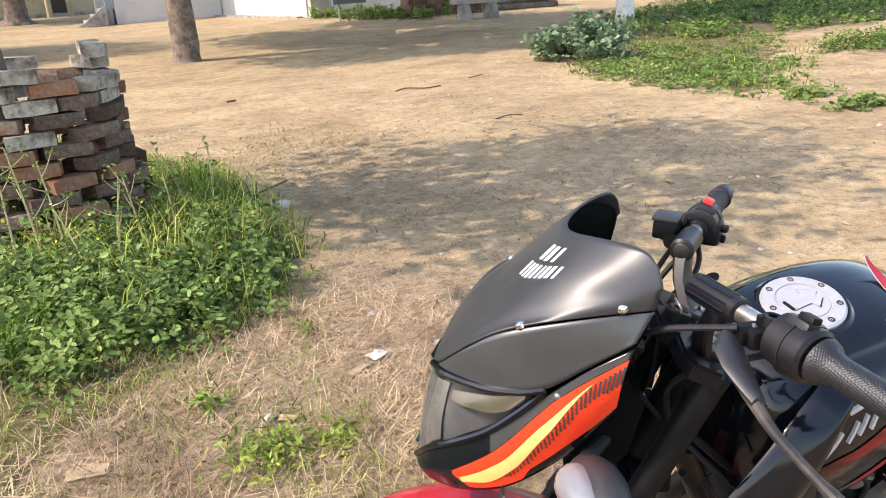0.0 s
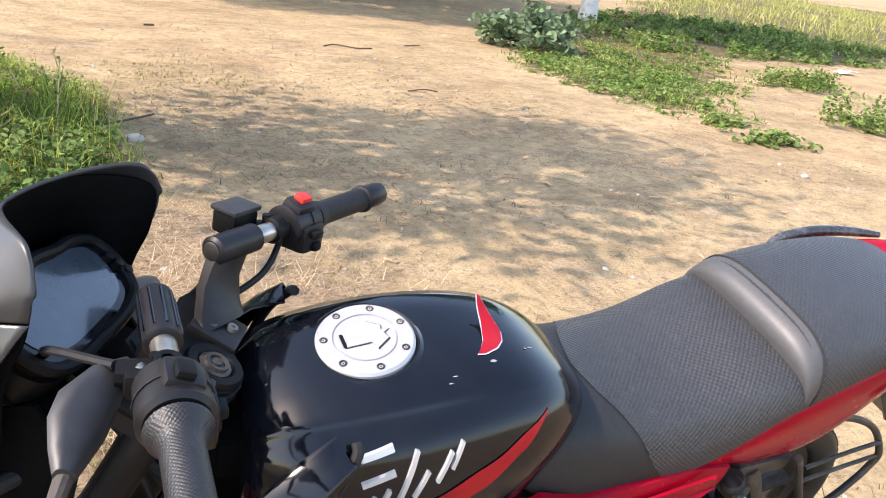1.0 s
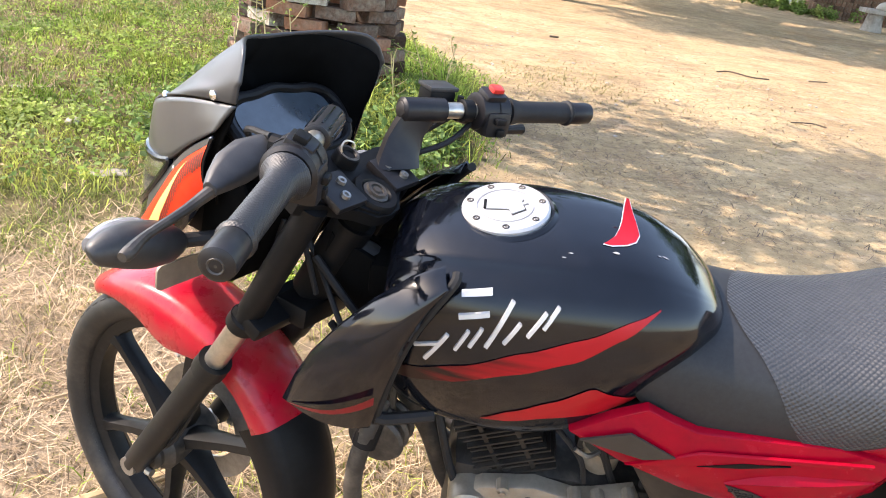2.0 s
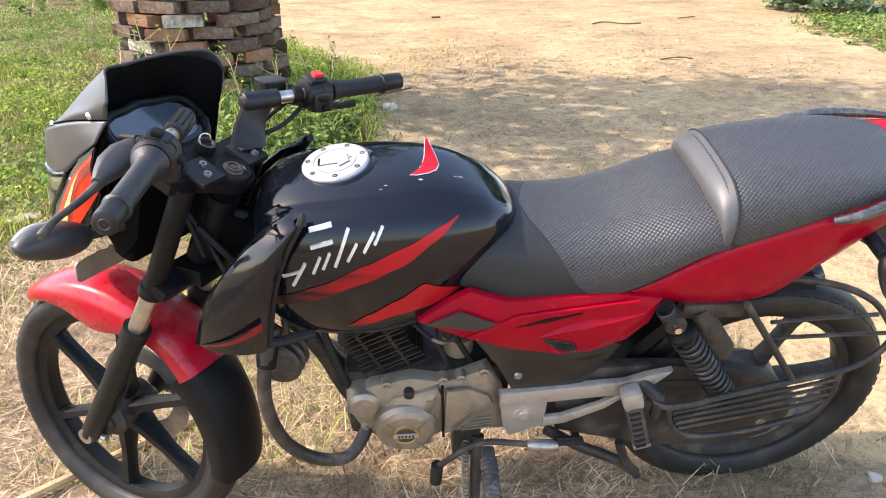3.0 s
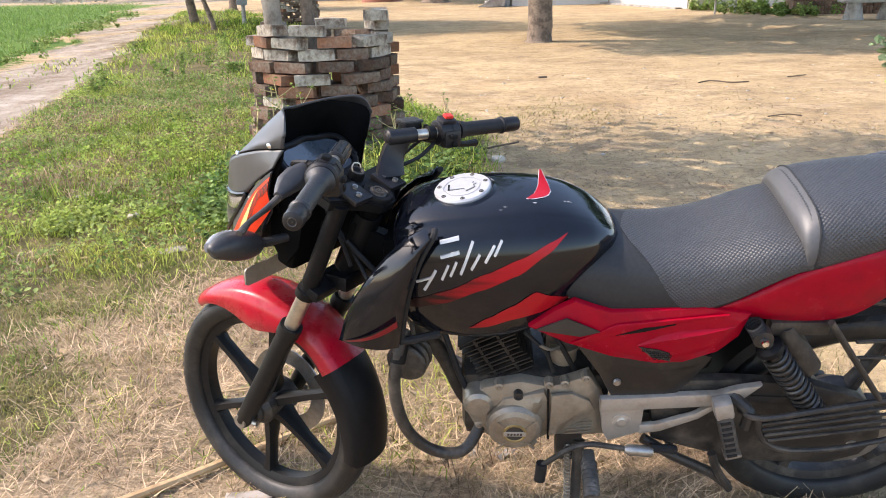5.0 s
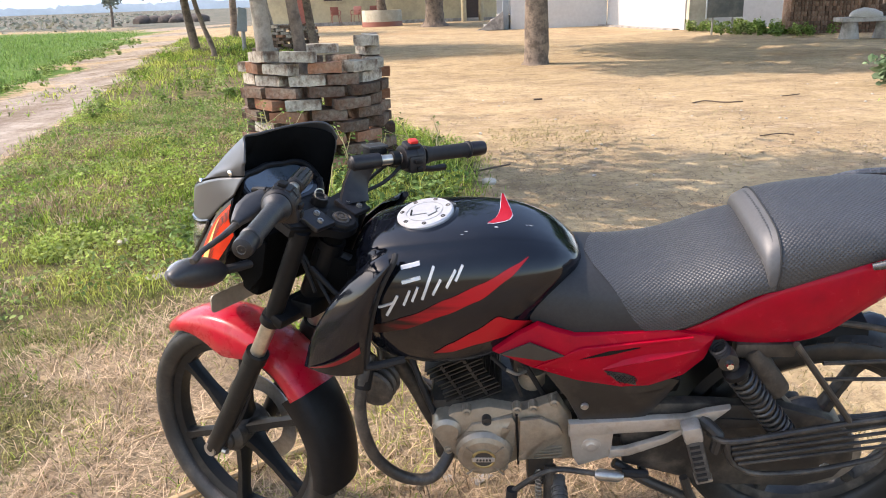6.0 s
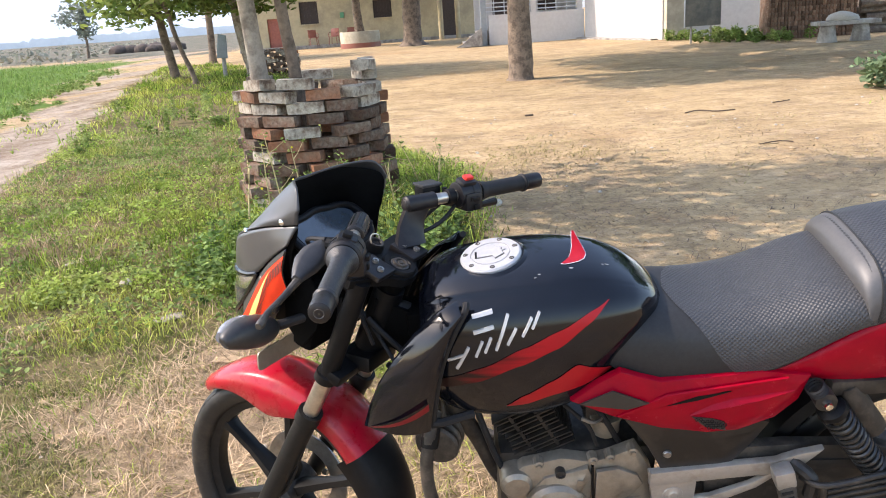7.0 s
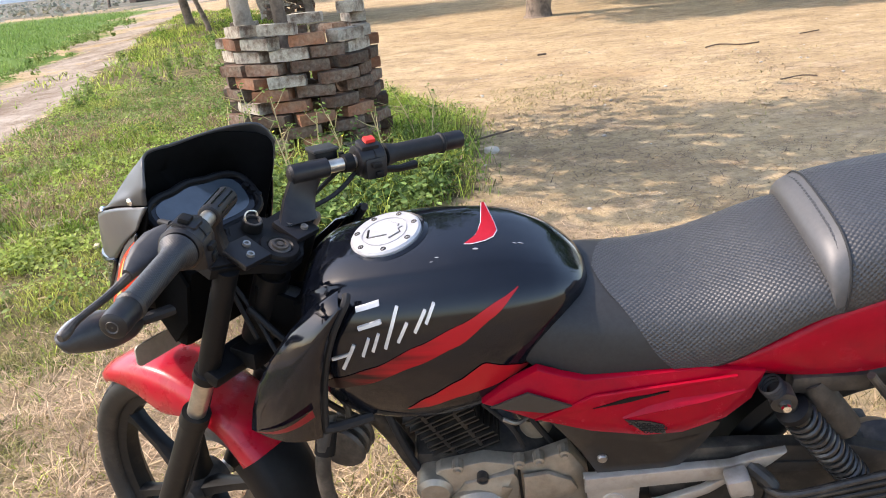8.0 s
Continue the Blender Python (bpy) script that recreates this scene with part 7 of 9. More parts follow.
for s in (-1, 1):
    # the bar's line from the riser's inner end to its outer end, and how far along it things sit
    C0, B1 = (Vector((-1.083, 0.085, 0.992)), Vector((-0.930, 0.396, 0.991))) if s > 0 else (Vector((-1.0985, -0.048, 0.994)), Vector((-0.930, -0.394, 0.974)))
    e = (B1 - C0).normalized()
    L_ = (B1 - C0).length
    tube_end, at_sw, at_grip = (0.066, 0.148, 0.176) if s > 0 else (0.078, 0.166, 0.192)
    foot = Vector((-1.064, 0.066, 0.915)) if s > 0 else Vector((-1.088, -0.076, 0.912))
    riser = fork_part("bar_riser", merged(
        moved(box((0.058, 0.058, 0.012), Matrix.Translation((-0.014, s * 0.060, 0.015)), 0.004), TOP),
        riser_web(s, foot, C0 + e * (0.034 if s > 0 else 0.050)),
        tube([C0 - e * 0.003, C0, C0 + e * tube_end, C0 + e * (tube_end + 0.002)], [0.013, 0.0172, 0.0172, 0.014], 1, 24)), SATIN_BLACK, label="cast black bar riser")
    part("riser_cap", moved(lathe([(0, 0.0045), (0.0095, 0.0042), (0.0115, 0.0028), (0.0125, 0)], C0 - e * 0.001, -e, 20), FORK), DUSTY_BLACK, riser)
    for k in range(10):
        a = 2 * math.pi * k / 10
        u = e.orthogonal().normalized()
        off = (math.cos(a) * u + math.sin(a) * e.cross(u)) * 0.0170
        if s < 0:
            part("riser_flute", moved(tube([C0 + e * 0.006 + off, C0 + e * (tube_end - 0.010) + off], 0.0016, 1, 6), FORK), GLOSS_BLACK, riser)
    for dx in (-0.011, 0.011):
        part("clamp_bolt", moved(moved(lathe([(0, 0.0225), (0.0030, 0.0225), (0.0034, 0.0255), (0.0062, 0.0258), (0.0068, 0.0210)], (-0.012 + dx, s * (0.050 + (0.014 if dx > 0 else 0)), 0), (0, 0, 1), 14), TOP), FORK), STEEL, riser)
    fork_part("handlebar", tube([C0 + e * 0.02, B1 - e * 0.02], 0.0118, 1, 16), STANCHION, label="bare steel handlebar tube")
    stop = L_ - 0.052
    sizes = [0.014, 0.0270, 0.0255, 0.0200, 0.0172, 0.0166, 0.0190, 0.0192, 0.0166] if s < 0 else [0.014, 0.0215, 0.0205, 0.0190, 0.0165, 0.0165, 0.0195, 0.020, 0.0165]
    grip = fork_part("grip", tube([C0 + e * t for t in (at_grip, at_grip + 0.003, at_grip + 0.009, at_grip + 0.015, at_grip + 0.026, stop, stop + 0.002, stop + 0.006, stop + 0.010)], sizes, 1, 28), dotted(mat("knurled grip rubber", (0.014, 0.014, 0.015), rough=0.45, spec=0.5, noise_scale=60, vary=0.2), 380, 0.0006) if s < 0 else RUBBER, label="black rubber grip with fine knurls")
    part("bar_end", moved(tube([B1 - e * 0.044, B1 - e * 0.040, B1 - e * 0.012, B1 - e * 0.003, B1], [0.0150, 0.0170, 0.0174, 0.0164, 0.012], 1, 24), FORK), SATIN_BLACK, grip, "worn black bar end")
    part("bar_end_screw", moved(lathe([(0, 0.001), (0.004, -0.0015), (0.0075, 0.0012), (0.0085, -0.001)], B1, e, 16), FORK), DUSTY_BLACK, grip)
    rot = Matrix.Translation(C0 + e * at_sw) @ Vector((0, 1, 0)).rotation_difference(e * s).to_matrix().to_4x4()
    fork_part("bar_clamp", merged(tube([C0 + e * t for t in (at_sw - 0.052, at_sw - 0.050, at_sw - 0.034, at_sw - 0.032)], [0.013, 0.0165, 0.0165, 0.013], 1, 18), tube([C0 + e * (at_sw - 0.042) + Vector((-0.012, 0, -0.018)), C0 + e * (at_sw - 0.042) + Vector((-0.012, 0, 0.018))], 0.005, 1, 10)), MATTE_BLACK, label="black bar clamp")
    sw = fork_part("switch_housing", moved(merged(
        tube([(0, -0.028 * s, 0), (0, -0.026 * s, 0), (0, 0.020 * s, 0), (0, 0.024 * s, 0)], [k * (1.0 if s > 0 else 1.12) for k in (0.020, 0.027, 0.028, 0.024)], 1, 28),
        box((0.046, 0.044, 0.040) if s > 0 else (0.050, 0.042, 0.046), Matrix.Translation((0.009, 0, -0.012)), 0.010),
        box((0.030, 0.036, 0.022) if s > 0 else (0.034, 0.034, 0.022), Matrix.Translation((0.004, -0.004 * s, 0.022)) @ pose(0, 0, 0, 0, 18, 0), 0.006)), rot), SATIN_BLACK, label="black switch housing")
    part("switch_button", moved(moved(box((0.016, 0.020, 0.010), Matrix.Translation((0.006, 0.000, 0.0345)) @ pose(0, 0, 0, 0, 18, 0), 0.003), rot), FORK), RED_LENS if s > 0 else MATTE_BLACK, sw, "red stop switch" if s > 0 else "")
    part("switch_lever", moved(moved(box((0.010, 0.018, 0.010), Matrix.Translation((0.036, -0.003, -0.004)), 0.003), rot), FORK), MATTE_BLACK, sw)
    part("switch_lever", moved(moved(box((0.008, 0.014, 0.012), Matrix.Translation((0.034, 0.002, -0.022)), 0.003), rot), FORK), MATTE_BLACK, sw)
    part("switch_split", moved(moved(lathe([(k * (1.0 if s > 0 else 1.12), h) for k, h in ((0.0278, -0.001), (0.0288, -0.001), (0.0288, 0.001), (0.0278, 0.001))], (0, 0.002, 0), (0, 1, 0), 24), rot), FORK), RUBBER, sw)
    if s > 0:
        res = fork_part("brake_reservoir", box((0.036, 0.044, 0.030), Matrix.Translation((-1.084, 0.172, 0.998)) @ pose(0, 0, 0, 0, 0, -26), 0.006), MATTE_BLACK, label="black brake fluid reservoir")
        part("reservoir_lid", moved(box((0.040, 0.048, 0.007), Matrix.Translation((-1.084, 0.172, 1.015)) @ pose(0, 0, 0, 0, 0, -26), 0.003), FORK), GREY_PLASTIC, res)
        part("master_cylinder", moved(tube([(-1.084, 0.142, 0.984), (-1.060, 0.205, 0.980)], 0.011, 1, 12), FORK), MATTE_BLACK, res)
        fork_part("brake_lever", tube([(-1.075, 0.150, 0.985), (-1.080, 0.20, 0.975), (-1.062, 0.27, 0.950), (-1.040, 0.34, 0.935), (-1.032, 0.385, 0.932)], [0.009, 0.009, 0.008, 0.007, 0.009], 1, 10), MATTE_BLACK, label="black brake lever")
    else:
        perch = fork_part("clutch_perch", merged(box((0.036, 0.032, 0.024), Matrix.Translation((-1.060, -0.165, 0.984)) @ pose(0, 0, 0, 0, 0, 20), 0.006), tube([(-1.060, -0.160, 0.986), (-1.085, -0.168, 0.986)], 0.012, 1, 10)), MATTE_BLACK, label="black clutch lever perch")
        part("mirror_boss", moved(lathe([(0.006, 0.018), (0.0075, 0.019), (0.011, 0.019), (0.012, 0.016), (0.012, 0.0)], (-1.046, -0.162, 0.988), (0.1, 0, 1), 16), FORK), MATTE_BLACK, perch)
        part("perch_screw", moved(lathe([(0, 0.004), (0.004, 0.003), (0.005, 0)], (-1.066, -0.166, 0.994), (-0.6, 0, 0.8), 10), FORK), STEEL, perch)
        bm = bmesh.new()
        rings = []
        for x, y, z, wide, th in ((-1.082, -0.152, 0.985, 0.010, 0.009), (-1.091, -0.168, 0.981, 0.020, 0.010), (-1.095, -0.192, 0.973, 0.028, 0.010), (-1.093, -0.216, 0.965, 0.027, 0.009), (-1.088, -0.240, 0.957, 0.018, 0.0085), (-1.084, -0.256, 0.951, 0.010, 0.008)):
            e_ = Vector((0.80, 0.22, -0.42)).normalized()
            n_ = Vector((0.42, 0.10, 0.88)).normalized()
            rings.append([Vector((x, y, z)) + e_ * wide * 0.86 * a + n_ * th * b for a, b in ((-1, -0.3), (-0.7, -0.8), (0.7, -0.8), (1, -0.3), (0.9, 0.3), (0.6, 0.7), (-0.5, 0.8), (-0.9, 0.4))])
        add_loft(bm, rings)
        fork_part("lever_shield", bm, GREY_PLASTIC, label="grey-black rubber lever shield", sharp=50)
        fork_part("clutch_lever", tube([(-1.086, -0.165, 0.972), (-1.090, -0.215, 0.956), (-1.086, -0.250, 0.948), (-1.078, -0.295, 0.938), (-1.064, -0.352, 0.933), (-1.054, -0.378, 0.928), (-1.051, -0.388, 0.927)], [0.009, 0.0085, 0.0075, 0.0056, 0.005, 0.0072, 0.005], 3, 10), DUSTY_BLACK, label="black clutch lever with a ball end")

# front indicators
for s in (-1, 1):
    ind = fork_part("front_indicator", tube([(-1.226, s * 0.296, 0.822), (-1.225, s * 0.288, 0.824), (-1.227, s * 0.258, 0.822), (-1.231, s * 0.216, 0.811), (-1.236, s * 0.180, 0.800), (-1.239, s * 0.158, 0.795), (-1.240, s * 0.150, 0.794)], [0.009, 0.0165, 0.0265, 0.031, 0.0265, 0.018, 0.012], 4, 20), GREY_PLASTIC, label="grey-black front indicator")
    part("lens", moved(tube([(-1.243, s * 0.284, 0.824), (-1.250, s * 0.252, 0.820), (-1.255, s * 0.210, 0.809), (-1.252, s * 0.185, 0.801)], [0.010, 0.022, 0.026, 0.014], 4, 16), FORK), LENS_GREY, ind, "pale grey indicator lens")
    part("stalk", moved(tube([(-1.239, s * 0.160, 0.795), (-1.232, s * 0.135, 0.793), (-1.205, s * 0.10, 0.80)], 0.010, 3, 10), FORK), RUBBER, ind)

# cables and the dark lamp bracket behind the fairing
fork_part("lamp_bracket", merged(box((0.05, 0.19, 0.16), Matrix.Translation((-1.205, 0, 0.80)) @ pose(0, 0, 0, 0, 18, 0), 0.015), box((0.10, 0.10, 0.10), Matrix.Translation((-1.255, 0, 0.83)), 0.02)), INNER_BLACK)
for s in (-1, 1):
    fork_part("lamp_side_bracket", solid([(-1.245, 0.875), (-1.185, 0.890), (-1.160, 0.850), (-1.175, 0.780), (-1.215, 0.735), (-1.250, 0.780)], s * 0.100, 0.006, 0.001), INNER_BLACK)
CABLES = [[(-1.085, -0.17, 0.995), (-1.16, -0.13, 0.97), (-1.19, -0.05, 0.90), (-1.13, -0.02, 0.80), (-1.02, -0.05, 0.70)],
          [(-1.05, 0.19, 0.985), (-1.10, 0.15, 0.93), (-1.14, 0.09, 0.86), (-1.12, 0.04, 0.76), (-1.0, 0.05, 0.68)],
          [(-1.03, 0.20, 0.975), (-1.04, 0.14, 0.945), (-1.10, 0.06, 0.90), (-1.12, 0.03, 0.80)],
          [(-1.372, -0.075, 0.32), (-1.31, -0.085, 0.36), (-1.26, -0.07, 0.48), (-1.19, -0.05, 0.68), (-1.17, -0.03, 0.82)],
          [(-1.03, -0.19, 0.98), (-1.08, -0.12, 0.92), (-1.12, -0.06, 0.85), (-1.09, -0.04, 0.74)],
          [(-1.31, 0.09, 0.42), (-1.23, 0.09, 0.60), (-1.17, 0.09, 0.74), (-1.12, 0.11, 0.90), (-1.06, 0.13, 0.985)]]
for c_ in CABLES:
    fork_part("cable", tube(c_, 0.0042, 6, 7), RUBBER)
part("wiring", merged(*[tube(p, 0.006, 5, 7) for p in ([(-1.12, -0.03, 0.80), (-1.05, -0.06, 0.73), (-0.98, -0.07, 0.66)], [(-1.10, 0.04, 0.78), (-1.03, 0.05, 0.70), (-0.96, 0.06, 0.62)], [(-1.09, -0.05, 0.70), (-1.02, -0.06, 0.60), (-0.98, -0.05, 0.55)])]), RUBBER, bike)
part("control_box", box((0.05, 0.07, 0.06), Matrix.Translation((-1.02, 0.0, 0.775)), 0.01), INNER_BLACK, bike)

# ---- trees ----
BARK = mat("grey brown bark", (0.20, 0.15, 0.11), rough=0.9, second=(0.10, 0.075, 0.055), mix_scale=5, noise_scale=26, vary=0.35, bump=0.7, bump_scale=22)
BARK_PALE = mat("pale smooth bark", (0.36, 0.31, 0.25), rough=0.85, second=(0.19, 0.155, 0.12), mix_scale=6, noise_scale=30, vary=0.25, bump=0.3, bump_scale=30)
LIME = mat("whitewashed bark", (0.72, 0.70, 0.66), rough=0.9, second=(0.45, 0.40, 0.34), mix_scale=5, mix_lo=0.52, mix_hi=0.7, noise_scale=20, vary=0.15, bump=0.4, bump_scale=25)
ROADSIDE_LEAF = leaf_mat("drooping roadside leaves", (0.11, 0.17, 0.04), (0.23, 0.28, 0.075), 0.4, 0.5, 1.0)
TREE_LEAF = leaf_mat("tree leaves", (0.06, 0.13, 0.022), (0.12, 0.20, 0.035), 0.35, 0.4, 1.0)


def tree(name, label, base, trunk, crown, leaf, count, bark=BARK, seed=1, leaf_mat_=None, limbs=7, clusters=26, aspect=2.0, group=""):
    """trunk: points above the base with a radius each; crown: centre (from the base), radii; leaf: length of a leaf."""
    r = np.random.RandomState(seed)
    t = thing(name, label, "tree", group, Matrix.Translation(base))
    pts, radii = [Vector(p[:3]) for p in trunk], [p[3] for p in trunk]
    bm = tube(pts, radii, 5, 14)
    for v in bm.verts:
        k = 1 + 0.10 * noise.noise(v.co * 5) + 0.05 * noise.noise(v.co * 17)
        c = min(pts, key=lambda p: abs(p.z - v.co.z))
        v.co.x, v.co.y = c.x + (v.co.x - c.x) * k, c.y + (v.co.y - c.y) * k
    part("trunk", bm, bark, t, sharp=80)
    c, rad = Vector(crown[0]), crown[1]
    heads = []
    for k in range(clusters):
        d = r.normal(size=3)
        d /= np.linalg.norm(d)
        q = r.uniform(0.35, 1.0) ** 0.6
        heads.append(Vector((c.x + d[0] * rad[0] * q, c.y + d[1] * rad[1] * q, c.z + d[2] * rad[2] * q)))
    for k in range(limbs):
        root = pts[-1].lerp(pts[-2], r.uniform(0, 0.6))
        tip = heads[k % len(heads)]
        mid = root.lerp(tip, 0.5) + Vector(r.normal(size=3) * 0.08 * rad[0])
        part("limb", tube([root, mid, tip], [radii[-1] * 0.75, radii[-1] * 0.5, radii[-1] * 0.16], 5, 8), bark, t, sharp=80)
    per = count // clusters
    cs = []
    for h in heads:
        size = r.uniform(0.22, 0.40) * min(rad)
        cs.append(np.array(h) + np.clip(r.normal(size=(per, 3)), -1.7, 1.7) * size * np.array([1, 1, 0.75]))
    cs = np.concatenate(cs)
    cs = cs[cs[:, 2] > c.z - 1.05 * rad[2]]
    v, f = leaves(r, cs, leaf, 0.35, aspect)
    me = bpy.data.meshes.new("crown")
    me.from_pydata(v.tolist(), [], f.tolist())
    me.materials.append(leaf_mat_ or TREE_LEAF)
    ob = new("crown", me)
    ob.parent = t
    return t


tree("young_tree", "young tree with a pale trunk inside the brick guard", (-2.20, 4.25, 0), [(0, 0, 0, 0.085), (0.0, 0, 0.9, 0.066), (-0.03, 0, 1.5, 0.06), (-0.05, -0.05, 2.2, 0.05)], ((0.1, -0.35, 3.05), (1.4, 1.4, 1.15)), 0.085, 1450, BARK_PALE, 11, limbs=9)
tree("young_tree", "thin reddish-brown tree inside the brick guard", (-1.93, 4.20, 0), [(0, 0, 0, 0.055), (0.0, 0, 0.9, 0.046), (-0.05, 0, 1.5, 0.042), (-0.02, -0.05, 2.3, 0.035)], ((0.35, -0.45, 3.0), (1.5, 1.5, 1.2)), 0.085, 1200, BARK, 12, limbs=9)
tree("yard_tree", "stout tree with grey-brown bark in the yard", (0.90, 14.0, -0.03), [(0, 0, 0, 0.30), (0.0, 0, 0.15, 0.245), (-0.01, 0, 1.3, 0.22), (-0.04, 0, 2.8, 0.21), (0.05, 0.1, 4.2, 0.19)], ((1.8, 1.6, 5.1), (6.0, 5.6, 1.7)), 0.20, 8600, BARK, 13, limbs=14, clusters=66)
for k, (x, y, h, lean, rad, seed) in enumerate(((-8.25, 21.8, 2.4, -0.25, 0.13, 21), (-6.85, 18.8, 2.6, -0.55, 0.065, 22), (-10.0, 33, 3.0, 0.1, 0.16, 23), (-5.75, 20.8, 2.6, -0.35, 0.19, 24), (-4.45, 20.0, 2.8, -0.2, 0.12, 25))):
    tree("roadside_tree", "roadside tree with drooping green leaves", (x, y, -0.05), [(0, 0, 0, rad * 1.5), (0.0, 0, 0.3, rad), (lean * 0.5, 0, 1.2, rad * 0.9), (lean, 0, h, rad * 0.8)], ((lean, -0.3, h + 0.95), (1.8, 1.8, 1.7)), 0.080, 4600, BARK if k != 3 else BARK_PALE, seed, leaf_mat_=ROADSIDE_LEAF, clusters=30, aspect=2.8, group="roadside trees")
tree("big_tree", "thick old tree before the yellow house", (-1.4, 36.6, 0), [(0, 0, 0, 0.75), (0, 0, 0.35, 0.46), (0.02, 0, 1.6, 0.42), (0.1, 0, 3.4, 0.40)], ((0, 0, 6.2), (4, 4, 2.4)), 0.3, 3500, BARK, 31, clusters=40)
tree("planter_tree", "tree growing from the round planter", (-4.1, 40.0, 0.4), [(0, 0, 0, 0.28), (-0.08, 0, 1.0, 0.23), (-0.15, 0, 3.0, 0.2)], ((0, 0, 5.4), (3, 3, 2)), 0.3, 2200, BARK, 32, clusters=30)
tree("whitewashed_tree", "tree with a whitewashed trunk beside the bush", (9.95, 12.7, 0), [(0, 0, 0, 0.23), (-0.02, 0, 0.4, 0.19), (0.0, 0, 1.2, 0.18)], ((0.3, 0.2, 5.2), (3.6, 3.2, 1.9)), 0.22, 3600, LIME, 33, clusters=40)
# the field tree's leaves are greyed in colour to imitate haze over distance
tree("field_tree", "small sparse tree at the edge of the field", (-26.4, 60, -0.1), [(0, 0, 0, 0.12), (0.1, 0, 1.4, 0.09), (-0.1, 0, 2.6, 0.07)], ((-0.1, 0, 3.0), (1.25, 1.1, 1.5)), 0.15, 900, BARK, 34, leaf_mat("haze-greyed far leaves", (0.20, 0.235, 0.19), (0.27, 0.29, 0.25), 0.2, 0.25), clusters=16, limbs=10)
# hanging leafy twigs near the guard
r = np.random.RandomState(5)
twigs = thing("leafy_branch", "drooping branch with large bright green leaves", "branch", m=Matrix.Translation((-2.20, 4.20, 2.10)))
for k, (dx, dy, dz) in enumerate(((-0.62, -0.1, -0.58), (-0.36, -0.25, -0.50), (0.28, -0.2, -0.60), (0.62, -0.1, -0.50), (-0.85, 0.1, -0.42), (0.05, -0.3, -0.45))):
    stem = [(0.0, 0, 0), (dx * 0.5, dy * 0.6, 0.10), (dx * 0.9, dy, dz * 0.45), (dx, dy, dz)]
    part("twig", tube(stem, [0.012, 0.008, 0.005, 0.003], 5, 6), BARK, twigs)
    cs = [Vector(p) for p in smooth_path(stem, 8)][8:]
    c = np.concatenate([np.array([tuple(p)]) + r.normal(size=(2, 3)) * 0.035 for p in cs])
    v, f = leaves(r, c, 0.055, 0.15, 2.4)
    me = bpy.data.meshes.new("leaf_spray")
    me.from_pydata(v.tolist(), [], f.tolist())
    me.materials.append(GRASS)
    new("leaf_spray", me).parent = twigs

# bush in the yard
r = np.random.RandomState(6)
bush = thing("bush", "rounded grey-green leafy bush on bare earth", "bush", m=Matrix.Translation((5.35, 8.35, 0)))
cs = []
for k in range(40):
    a, q = r.uniform(0, 6.283), r.uniform(0, 1) ** 0.5
    h = r.uniform(0.10, 0.66) * (1 - 0.5 * q)
    cs.append(np.array([0.72 * q * math.cos(a), 0.60 * q * math.sin(a), h]) + r.normal(size=(34, 3)) * np.array([0.10, 0.10, 0.06]))
c = np.concatenate(cs)
c[:, 2] = np.abs(c[:, 2])
v, f = leaves(r, c, 0.075, 0.45, 1.25)
me = bpy.data.meshes.new("foliage")
me.from_pydata(v.tolist(), [], f.tolist())
me.materials.append(BUSH_LEAF)
new("foliage", me).parent = bush
part("stem", merged(*[tube([(0, 0, -0.02), (0.2 * math.cos(k), 0.2 * math.sin(k), 0.2), (0.45 * math.cos(k), 0.4 * math.sin(k), 0.36)], [0.015, 0.010, 0.004], 4, 6) for k in range(6)]), BARK, bush)

# tall flowering weeds by the guard
r = np.random.RandomState(9)
YELLOW = mat("yellow petals", (0.75, 0.62, 0.03), rough=0.7, island=0.2, noise_scale=20, vary=0.1)
